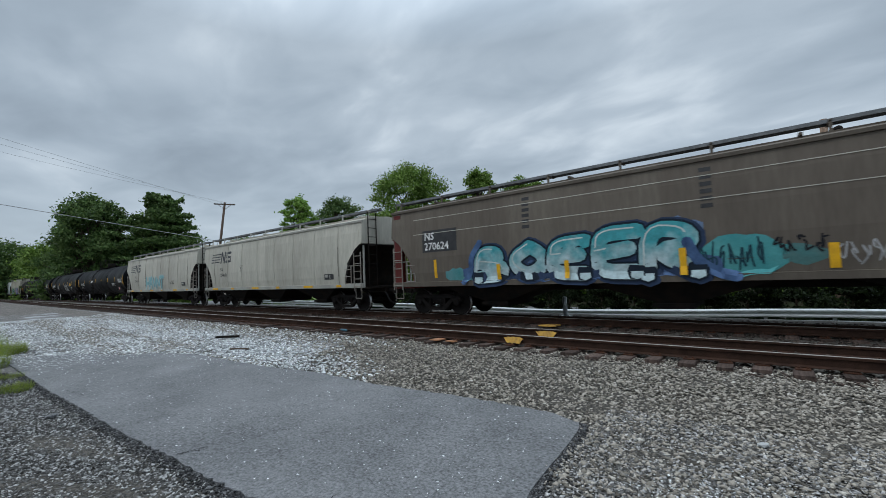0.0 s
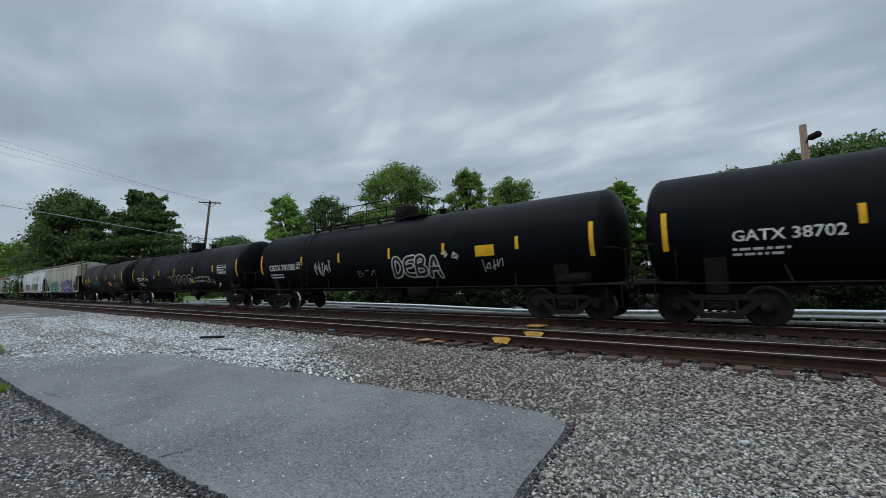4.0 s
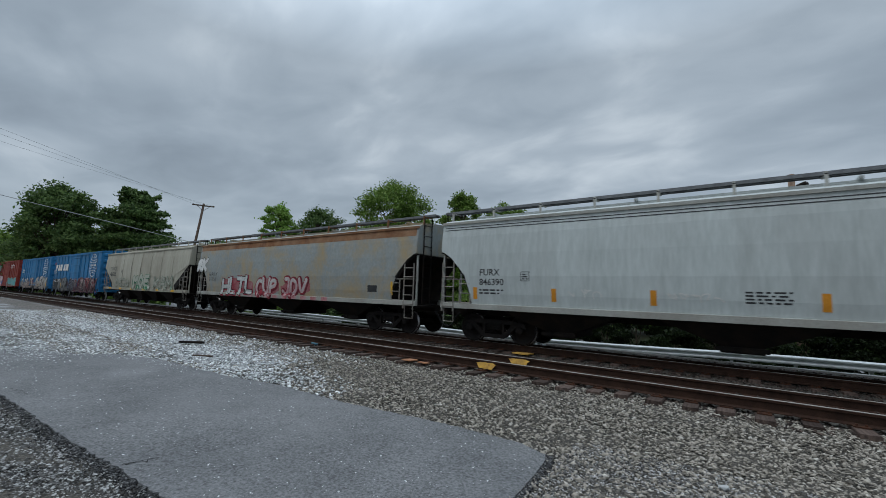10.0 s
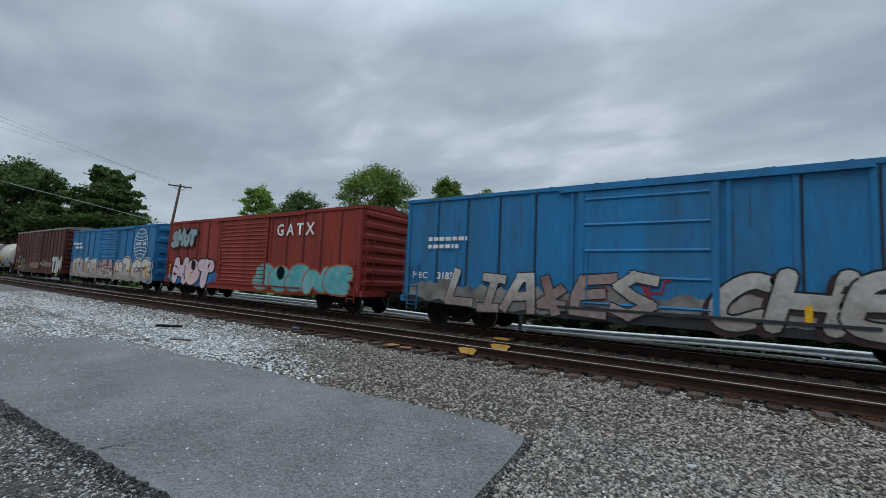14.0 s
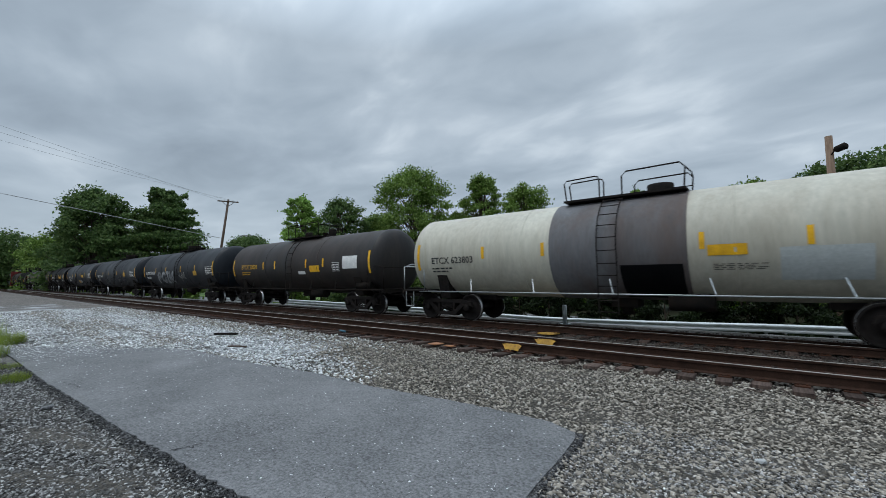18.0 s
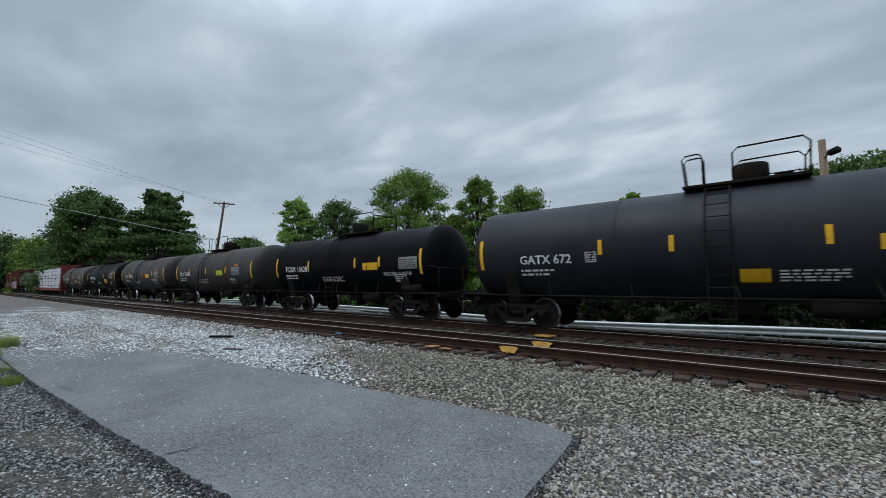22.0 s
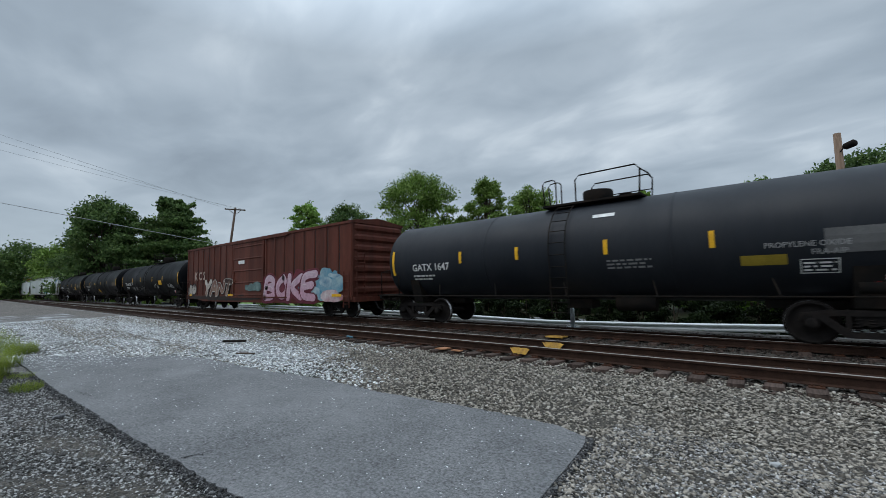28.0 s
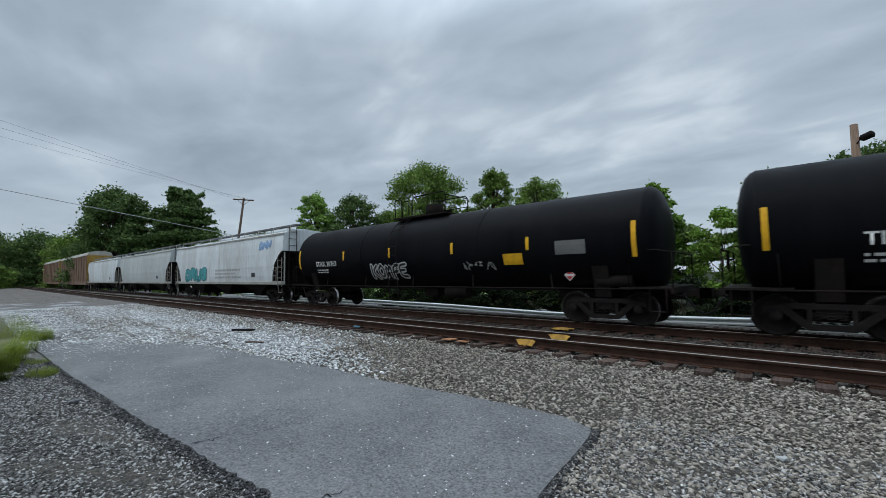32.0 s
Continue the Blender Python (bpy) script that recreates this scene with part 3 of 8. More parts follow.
stones("spilled_stones", 9000, spill, (0.009, 0.026), M_whitestone, "pale stones spilled over the end of the asphalt", 17, 0.026)
stones("pale_fines", 3200, dusty_corner, (0.006, 0.018), M_whitestone, "pale crushed fines scattered over the gravel", 19, 0.012)
stones("grit", 2600, apron_grit, (0.003, 0.015), M_whitestone, "scattered pale grit on the asphalt", 16, 0.026)
near_track, tie_top, near_mid, near_tilt = make_track("track_near", NEAR_RAILS, -420, 40, "empty railway track with brown wooden ties", 21)
far_track, far_top, far_mid, _ = make_track("track_far", FAR_RAILS, -420, 40, "railway track that carries the freight train", 22)


# ---- train: shared parts ----
WHEEL_R = 0.457
TRAIN = []
SHIFTS = []
WHEELS = {"lead": [], "trail": []}


def build_truck():
    truck = new("truck")
    truck["label"] = "dusty cast-steel three-piece truck with two wheelsets"
    for s in (-1, 1):
        bm = bmesh.new()
        y0, y1 = s * 0.93, s * 1.06
        if y0 > y1:
            y0, y1 = y1, y0
        def plate(points, a=y0, b=y1):
            loft(bm, [[(x, a, z) for x, z in points], [(x, b, z) for x, z in points]])
        plate([(-1.12, 0.50), (-1.06, 0.66), (-0.62, 0.74), (0.62, 0.74), (1.06, 0.66), (1.12, 0.50), (0.92, 0.58), (0.55, 0.62), (-0.55, 0.62), (-0.92, 0.58)])
        plate([(-0.36, 0.18), (0.36, 0.18), (0.42, 0.26), (0.30, 0.30), (-0.30, 0.30), (-0.42, 0.26)])
        for q in (-1, 1):
            plate([(q * 0.36, 0.18), (q * 0.46, 0.24), (q * 0.86, 0.62), (q * 0.68, 0.64), (q * 0.30, 0.30)][::q])
            plate([(q * 0.30, 0.28), (q * 0.38, 0.28), (q * 0.38, 0.64), (q * 0.30, 0.64)][::q])
            box(bm, q * 0.889 - 0.15, q * 0.889 + 0.15, y0, y1, 0.55, 0.62)
        part("sideframe", bm, M_truck, truck)
        for q in (-1, 1):
            bm = bmesh.new()
            lathe(bm, [(-0.10, 0.115), (0.0, 0.125), (0.07, 0.12), (0.09, 0.085), (0.10, 0.02)] if s > 0 else [(0.10, 0.115), (0.0, 0.125), (-0.07, 0.12), (-0.09, 0.085), (-0.10, 0.02)], WHEEL_R, s * 1.0, 14, q * 0.889)
            part("bearing_cap", bm, M_truck, truck)
        for x in (-0.2, 0.0, 0.2):
            bm = bmesh.new()
            tube(bm, [(x + 0.075 * math.cos(a), s * 0.985 + 0.05 * math.sin(a), 0.31 + 0.25 * a / 25.12) for a in np.linspace(0, 25.12, 29)], 0.014, 4)
            part("spring", bm, M_truck, truck)
    bm = bmesh.new()
    box(bm, -0.24, 0.24, -1.02, 1.02, 0.44, 0.66)
    box(bm, -0.2, 0.2, -0.3, 0.3, 0.66, 0.80)
    part("bolster", bm, M_truck, truck)
    for key, x in (("lead", 0.889), ("trail", -0.889)):
        bm = bmesh.new()
        lathe(bm, [(-1.0, 0.075), (-0.78, 0.085), (0, 0.08), (0.78, 0.085), (1.0, 0.075)], 0.0, 0, 10)
        for s in (-1, 1):
            lathe(bm, [(s * a, r) for a, r in ((0.66, 0.10), (0.67, 0.17), (0.70, 0.22), (0.705, 0.38), (0.685, 0.395), (0.685, 0.483), (0.712, 0.487), (0.724, 0.461), (0.815, 0.455), (0.82, 0.395), (0.755, 0.375), (0.75, 0.22), (0.79, 0.17), (0.80, 0.10))], 0.0, 0, 28)
        me = finish("wheelset", bm, M_wheel)
        me.materials.append(M_tread)
        for p in me.polygons:
            c = p.center
            if 0.72 < abs(c.y) < 0.82 and c.x ** 2 + c.z ** 2 > 0.448 ** 2:
                p.material_index = 1
        ws = part("wheelset", me, None, truck, "pair of steel wheels on an axle", pose(x, 0, WHEEL_R))
        WHEELS[key].append(ws)
    return truck


TRUCK = build_truck()
TRUCK_USED = []


def trucks(car, half, inset):
    for x in (half - inset, -half + inset):
        if TRUCK_USED:
            t = copy_thing(TRUCK, pose(x, 0, 0))
            for o in t.children:
                if o.name.startswith("wheelset"):
                    WHEELS["lead" if o.location.x > 0 else "trail"].append(o)
        else:
            t = TRUCK
            t.matrix_basis = pose(x, 0, 0)
        TRUCK_USED.append(t)
        t.parent = car


def couplers(car, half, reach):
    for s in (-1, 1):
        bm = bmesh.new()
        box(bm, *sorted((s * (half - 0.5), s * (half + reach - 0.28))), -0.09, 0.09, 0.80, 0.98)
        box(bm, *sorted((s * (half + reach - 0.30), s * (half + reach + 0.02))), -0.17, 0.06, 0.76, 1.02)
        box(bm, *sorted((s * (half + reach - 0.12), s * (half + reach + 0.10))), 0.02, 0.16, 0.78, 1.0)
        box(bm, *sorted((s * (half - 0.7), s * (half - 0.05))), -0.24, 0.24, 0.72, 1.08)
        part("coupler", bm, M_under, car, "grimy knuckle coupler")
        bm = bmesh.new()
        x = s * half
        tube(bm, [(x, -0.32, 0.86), (x + s * 0.15, -0.34, 0.72), (x + s * 0.3, -0.33, 0.46), (x + s * 0.5, -0.28, 0.34), (x + s * reach, -0.2, 0.40)], 0.028, 6)
        part("air_hose", bm, M_hose, car, "black rubber air hose")
        bm = bmesh.new()
        tube(bm, [(x - s * 0.03, -1.25, 0.92), (x + s * 0.06, -0.9, 0.84), (x + s * 0.06, -0.3, 0.84), (x + s * 0.02, 0.2, 0.95)], 0.014, 5)
        part("uncoupling_lever", bm, M_under, car)


def ladder(bm, x0, x1, y, z0, z1, n, r=0.016):
    """Two stiles and rungs in the plane y."""
    for x in (x0, x1):
        box(bm, x - 0.020, x + 0.020, y - 0.012, y + 0.012, z0, z1)
    for k in range(n):
        z = z0 + (z1 - z0) * (k + 0.5) / n
        tube(bm, [(x0, y - 0.02, z), (x1, y - 0.02, z)], r, 5)


# ---- lettering and painted pieces ----
def flat_y(y):
    return lambda z: y


def hopper_y(z):
    return -1.564 if z < 1.24 else -float(np.interp(z, HOPPER_Z, HOPPER_Y))


def tank_y(radius, mid):
    return lambda z: -math.sqrt(max(radius ** 2 - (z - mid) ** 2, 0.01))


HOPPER_Z = (1.22, 1.55, 2.1, 2.8, 3.4, 3.86)
HOPPER_Y = (1.50, 1.545, 1.575, 1.565, 1.53, 1.47)


def letters(car, text, x, z, size, material, wrap, name="stencil_text", bold=0.0, label="", spacing=1.0):
    """Words in the built-in font, laid on the car's near side with their left foot at (x, z)."""
    cu = bpy.data.curves.new(name, "FONT")
    cu.body, cu.size, cu.offset, cu.space_character, cu.resolution_u = text, size / 0.70, 0.0 if set(text) & set("MW") else bold * size, spacing, 2
    ob = bpy.data.objects.new(name, cu)
    scene.collection.objects.link(ob)
    me = bpy.data.meshes.new_from_object(ob.evaluated_get(bpy.context.evaluated_depsgraph_get()))
    bpy.data.objects.remove(ob)
    for v in me.vertices:
        zz = z + v.co.y
        v.co = (x + v.co.x, wrap(zz) - 0.006, zz)
    me.materials.clear()
    me.materials.append(material)
    o = new(name, me)
    o.parent = car
    if label:
        o["label"] = label
    return o


def patch(bm, x0, x1, z0, z1, wrap, lift=0.006, nz=4):
    """A flat coat of paint on a curved side."""
    zs = np.linspace(z0, z1, nz + 1)
    for a, b in zip(zs, zs[1:]):
        v = [bm.verts.new(p) for p in ((x0, wrap(a) - lift, a), (x1, wrap(a) - lift, a), (x1, wrap(b) - lift, b), (x0, wrap(b) - lift, b))]
        bm.faces.new(v)


def decal(car, name, rects, material, wrap, lift=0.006, label="", nz=3):
    if name == "reflective_strip":
        for r in rects[1:]:
            decal(car, name, [r], material, wrap, lift, label, nz)
        rects = rects[:1]
    bm = bmesh.new()
    for r in rects:
        patch(bm, *r, wrap, lift, nz)
    return part(name, bm, material, car, label)


def bars(car, x, z, w, h, rows, material, wrap, seed=0, name="stencil_lines"):
    """Small print that is too fine to read, as bars."""
    rng = random.Random(seed)
    rects = []
    for k in range(rows):
        zz = z + h * (rows - 1 - k) / rows
        a = x
        while a < x + w * (1 if k % 2 == 0 else 0.8):
            ln = rng.uniform(0.06, 0.22)
            rects.append((a, min(a + ln, x + w), zz, zz + h / rows * 0.5))
            a += ln + 0.05
    return tagged(decal(car, name, rects, material, wrap, 0.005, nz=1), kind="stuff")


GLYPHS = {
    "A": [[(0, 0), (.35, 1), (.65, 1), (1, 0)], [(.2, .4), (.8, .4)]], "B": [[(0, 0), (0, 1), (.7, .95), (.75, .6), (.1, .52)], [(.1, .52), (.9, .45), (.85, .05), (0, 0)]],
    "C": [[(.95, .85), (.5, 1), (.05, .6), (.1, .15), (.5, 0), (.95, .2)]], "D": [[(0, 0), (0, 1), (.6, .95), (1, .5), (.6, .05), (0, 0)]],
    "E": [[(.95, 1), (.05, .95), (0, .5), (.05, .05), (.95, 0)], [(.05, .5), (.75, .55)]], "H": [[(0, 0), (0, 1)], [(1, 0), (.95, 1)], [(0, .5), (1, .5)]],
    "I": [[(.5, 0), (.5, 1)], [(.2, 0), (.8, 0)], [(.2, 1), (.8, 1)]], "K": [[(0, 0), (0, 1)], [(.95, 1), (.1, .48), (1, 0)]], "L": [[(.1, 1), (.05, .05), (.95, 0)]],
    "M": [[(0, 0), (.1, 1), (.5, .4), (.9, 1), (1, 0)]], "N": [[(0, 0), (.05, 1), (.95, 0), (1, 1)]], "O": [[(.5, 1), (.05, .7), (.05, .3), (.5, 0), (.95, .3), (.95, .7), (.5, 1)]],
    "P": [[(0, 0), (.05, 1), (.85, .95), (.9, .6), (.05, .5)]], "R": [[(0, 0), (0, 1), (.8, .95), (.85, .6), (.1, .5), (1, 0)]], "S": [[(.9, .9), (.4, 1), (.05, .75), (.5, .52), (.95, .28), (.5, 0), (.05, .12)]],
    "T": [[(0, 1), (1, .95)], [(.5, .98), (.45, 0)]], "F": [[(.95, 1), (.05, .95), (.05, 0)], [(.05, .5), (.75, .55)]], "G": [[(.95, .85), (.5, 1), (.05, .6), (.1, .15), (.5, 0), (.95, .15), (.95, .48), (.55, .48)]], "J": [[(.3, 1), (.95, 1), (.85, .15), (.4, 0), (.05, .2)]],
    "W": [[(0, 1), (.2, 0), (.5, .65), (.8, 0), (1, 1)]], "X": [[(0, 1), (1, 0)], [(1, 1), (0, 0)]], "Y": [[(0, 1), (.5, .5), (1, 1)], [(.5, .5), (.45, 0)]], "2": [[(.05, .8), (.4, 1), (.9, .85), (.85, .55), (.05, .02), (1, 0)]],
    "U": [[(0, 1), (.05, .2), (.5, 0), (.95, .2), (1, 1)]], "V": [[(0, 1), (.5, 0), (1, 1)]], "Z": [[(.05, 1), (.95, .95), (.05, .05), (1, 0)]],
}


def ribbon(bm, pts, w, wrap, lift, step=0.14):
    """A brush stroke that follows the car's side."""
    fine = []
    for (xa, za), (xb, zb) in zip(pts, pts[1:]):
        n = max(int(math.hypot(xb - xa, zb - za) / step), 1)
        fine += [(xa + (xb - xa) * k / n, za + (zb - za) * k / n) for k in range(n)]
    fine.append(pts[-1])
    sides = []
    for i, (x, z) in enumerate(fine):
        xa, za = fine[max(i - 1, 0)]
        xb, zb = fine[min(i + 1, len(fine) - 1)]
        d = math.hypot(xb - xa, zb - za) or 1
        nx, nz = -(zb - za) / d * w / 2, (xb - xa) / d * w / 2
        e = lift + 0.0004 * (i % 5)
        row = [(x + nx, z + nz), (x, z), (x - nx, z - nz)]
        sides.append([bm.verts.new((a, wrap(b) - e, b)) for a, b in row])
    for p, q in zip(sides, sides[1:]):
        for k in (0, 1):
            bm.faces.new((p[k], p[k + 1], q[k + 1], q[k]))
    for x, z in (pts[0], pts[-1]):
        c = [bm.verts.new((x + w / 2 * math.cos(a), wrap(z + w / 2 * math.sin(a)) - lift - 0.0025, z + w / 2 * math.sin(a))) for a in np.linspace(0, 6.283, 9)[:-1]]
        bm.faces.new(c)


PAINTS = {}


def paint(rgb, other=None):
    if (rgb, other) not in PAINTS:
        PAINTS[rgb, other] = surface("spray_paint", rgb, other or tuple(c * 0.8 for c in rgb), 1.3 if other else 2.2, 0.6, fine=0.1, spec=0.15, grime=tuple(c * 0.45 for c in rgb), amount=0.3, gscale=2.5)
    return PAINTS[rgb, other]


def splash(car, x, z, w, h, rgb, wrap, other=None, seed=0, lift=0.002, label="", rough=0.22):
    """A sprayed field of colour with an uneven top and bottom."""
    rng = random.Random(seed)
    n = max(int(w / 0.16), 4)
    bm = bmesh.new()
    rows, a, b = [], 0.2, 0.8
    for i in range(n + 1):
        k = i / n
        a += rng.uniform(-rough, rough) * 0.5
        b += rng.uniform(-rough, rough)
        a, b = min(max(a, 0.0), 0.16), min(max(b, 0.6), 1.0)
        end = math.sin(math.pi * min(max(k, 0.02), 0.98)) ** 0.3
        mid = 0.45
        lo, hi = z + h * (mid + (a - mid) * end), z + h * (mid + (b - mid) * end)
        rows.append([bm.verts.new((x + w * k, wrap(q) - lift, q)) for q in np.linspace(lo, hi, 9)])
    for p, q in zip(rows, rows[1:]):
        for k in range(8):
            bm.faces.new((p[k], q[k], q[k + 1], p[k + 1]))
    part("painted_field", bm, paint(rgb, other), car, label or "sprayed field of colour behind the lettering")


def coats(car, layers, colors):
    """One painted letter out of its coats, each on top of the one before."""
    whole = bmesh.new()
    mats = []
    for bm, c in zip(layers, colors):
        if c and len(bm.verts):
            me = finish("coat", bm, c if isinstance(c, bpy.types.Material) else paint(*c) if isinstance(c[0], tuple) else paint(c))
            n = len(whole.faces)
            whole.from_mesh(me)
            whole.faces.ensure_lookup_table()
            for f in whole.faces[n:]:
                f.material_index = len(mats)
            mats.append(me.materials[0])
            bpy.data.meshes.remove(me)
        else:
            bm.free()
    me = bpy.data.meshes.new("painted_letter")
    whole.to_mesh(me)
    whole.free()
    for m in mats:
        me.materials.append(m)
    part("painted_letter", me, None, car, "spray-painted graffiti letter")


FADES = {}


def fade_paint(high, low, z0, z1):
    """Spray paint that blends from one colour at the foot of the letters to another at their tops."""
    key = (high, low, z0, z1)
    if key not in FADES:
        m = bpy.data.materials.new("blended_spray_paint")
        m.use_nodes = True
        nt = m.node_tree
        p = nt.nodes["Principled BSDF"]
        co = nt.nodes.new("ShaderNodeTexCoord")
        sep = nt.nodes.new("ShaderNodeSeparateXYZ")
        nt.links.new(co.outputs["Object"], sep.inputs[0])
        cloud = node(nt, "ShaderNodeTexNoise", Scale=1.9, Detail=3.0)
        spots = node(nt, "ShaderNodeTexNoise", Scale=6.5, Detail=5.0, Roughness=0.7)
        for n in (cloud, spots):
            nt.links.new(co.outputs["Object"], n.inputs["Vector"])
        up = maths(nt, "DIVIDE", maths(nt, "SUBTRACT", sep.outputs[2], z0), z1 - z0)
        up = maths(nt, "ADD", up, maths(nt, "MULTIPLY", maths(nt, "SUBTRACT", cloud.outputs[0], 0.5), 1.5))
        col = mix(nt, ramp(nt, up, (0.2, 0.0), (0.8, 1.0)), low, high)
        col = mix(nt, 1.0, col, ramp(nt, spots.outputs[0], (0.3, 0.72), (0.7, 1.15)), "MULTIPLY")
        nt.links.new(col, p.inputs["Base Color"])
        p.inputs["Roughness"].default_value, p.inputs["Specular IOR Level"].default_value = 0.65, 0.15
        FADES[key] = m
    return FADES[key]


def slab(bm, pts, w, wrap, lift):
    """Straight square-ended strokes, one bar for each stretch."""
    for i, ((xa, za), (xb, zb)) in enumerate(zip(pts, pts[1:])):
        d = math.hypot(xb - xa, zb - za) or 1
        ux, uz = (xb - xa) / d, (zb - za) / d
        e = w * 0.42
        xa, za, xb, zb = xa - ux * e, za - uz * e, xb + ux * e, zb + uz * e
        n = max(int((d + 2 * e) / 0.2), 1)
        rows = []
        for k in range(n + 1):
            x, z = xa + (xb - xa) * k / n, za + (zb - za) * k / n
            rows.append([bm.verts.new((x - uz * w * q, wrap(z + ux * w * q) - lift - 0.0003 * i, z + ux * w * q)) for q in (-0.5, 0.0, 0.5)])
        for p, q in zip(rows, rows[1:]):
            for k in (0, 1):
                bm.faces.new((p[k], p[k + 1], q[k + 1], q[k]))


def graffiti(car, word, x, z, w, h, fill, edge, wrap, back=None, shine=None, thick=0.34, lean=0.12, seed=0, third=None, line=None, fills=None, fade=None, angular=False, tight=1.0, grow=0.0, drop=None, lift=0.0):
    """A painted piece of fat outlined strokes along the car's side; * stands for a free flourish.
    fills: a colour for each letter in turn; fade: the colour at the letters' feet; tight: how far they overlap;
    grow: how much taller the last letter is than the first; drop: a cast block of colour below each letter."""
    rng = random.Random(seed)
    n = len(word)
    lw = w / n
    t = thick * min(lw, h) * 0.85
    line = line or min(0.05 + 0.07 * t, 0.075)
    stroke = slab if angular else ribbon
    for i, ch in enumerate(word):
        if ch == " ":
            continue
        strokes = GLYPHS.get(ch) or [[(rng.uniform(0, 1), rng.uniform(0, 1)) for _ in range(4)], [(rng.uniform(0, 1), 0), (rng.uniform(0, 1), 1)]]
        dz, sz = rng.uniform(-0.05, 0.05) * h * (0.4 if grow else 1.0), rng.uniform(0.94, 1.05) * (1 + grow * (i / max(n - 1, 1) - 0.5))
        up = 0.008 + lift + 0.005 * i
        tone = fills[i % len(fills)] if fills else fill
        layers = [bmesh.new() for _ in range(4)]
        behind = bmesh.new()
        for st in strokes:
            pts = []
            for a, b in st:
                px = x + lw * (i + 0.5 + (0.80 * a - 0.40) * tight) + lean * (b - 0.5) * h + rng.uniform(-0.04, 0.04) * lw
                pz = z + t * 0.6 + dz + b * (h - 1.2 * t) * sz + rng.uniform(-0.02, 0.02) * h
                pts.append((px, pz))
            pts = pts if angular else rounded(pts)
            if back:
                stroke(behind, [(a + 0.03, b - 0.02) for a, b in pts], t + 4.2 * line, wrap, 0.004 + lift + 0.0004 * i)
            if drop:
                stroke(layers[0], [(a - 0.10, b - 0.09) for a, b in pts], t + 1.6 * line, wrap, up - 0.002)
            stroke(layers[1], pts, t + 2 * line, wrap, up)
            stroke(layers[2], pts, t, wrap, up + 0.003)
            if shine:
                stroke(layers[3], [(a - t * 0.20, b + t * 0.24) for a, b in pts[: max(len(pts) // 2, 2)]], max(t * 0.10, 0.022), wrap, up + 0.006)
        inner = fade_paint(tone, fade, round(z, 2), round(z + h, 2)) if fade else (tone, third)
        coats(car, layers, (drop, edge, inner, shine))
        if back:
            part("painted_outline", behind, paint(back), car, "wide sprayed outline round the letter")
        else:
            behind.free()


def outline_tag(car, x, z, w, h, n, color, wrap, seed=0, t=0.028):
    """Hollow round letters drawn in one thin line."""
    rng = random.Random(seed)
    lw = w / n
    for i in range(n):
        bm = bmesh.new()
        cx, k = x + lw * (i + 0.5), rng.uniform(0.9, 1.2)
        ribbon(bm, rounded([(cx - 0.62 * lw, z), (cx - 0.66 * lw, z + 0.7 * h * k), (cx, z + h * k), (cx + 0.5 * lw, z + 0.75 * h), (cx + 0.46 * lw, z + 0.1 * h)], 3), t, wrap, 0.008 + 0.001 * i)
        ribbon(bm, rounded([(cx - 0.22 * lw, z + 0.1 * h), (cx - 0.25 * lw, z + 0.55 * h), (cx + 0.02 * lw, z + 0.66 * h), (cx + 0.16 * lw, z + 0.45 * h), (cx - 0.1 * lw, z + 0.3 * h)], 3), t, wrap, 0.012 + 0.001 * i)
        part("painted_tag", bm, paint(color), car, "hollow letter outlined in a thin spray line")


def rounded(pts, it=2):
    for _ in range(it):
        out = [pts[0]]
        for a, b in zip(pts, pts[1:]):
            out += [(a[0] * .75 + b[0] * .25, a[1] * .75 + b[1] * .25), (a[0] * .25 + b[0] * .75, a[1] * .25 + b[1] * .75)]
        pts = out + [pts[-1]]
    return pts


def scrawl(car, x, z, w, h, color, wrap, seed=0, n=5, t=0.035):
    """A quick looping tag in one thin line."""
    rng = random.Random(seed)
    for k in range(n):
        bm = bmesh.new()
        cx = x + w * (k + 0.5) / n
        pts = [(cx + rng.uniform(-.6, .6) * w / n, z + rng.uniform(0, 1) * h) for _ in range(5)]
        ribbon(bm, rounded(pts, 3), t, wrap, 0.012)
        part("painted_tag", bm, paint(color), car, "thin looping spray-painted stroke")


def car_base(name, rear, front, label, category):
    car = new(name)
    tagged(car, label, category, "cars of the freight train")
    TRAIN.append((car, (rear + front) / 2))
    return car, (front - rear) / 2


def brake_wheel(car, x, y, z, s):
    bm = bmesh.new()
    pts = [(x, y + 0.26 * math.cos(a), z + 0.26 * math.sin(a)) for a in np.linspace(0, 6.283, 15)]
    tube(bm, pts, 0.016, 5, False)
    for a in (0, 2.09, 4.19):
        tube(bm, [(x, y, z), (x, y + 0.26 * math.cos(a), z + 0.26 * math.sin(a))], 0.012, 4)
    tube(bm, [(x - s * 0.12, y, z), (x, y, z)], 0.02, 5)
    part("brake_wheel", bm, M_under, car)


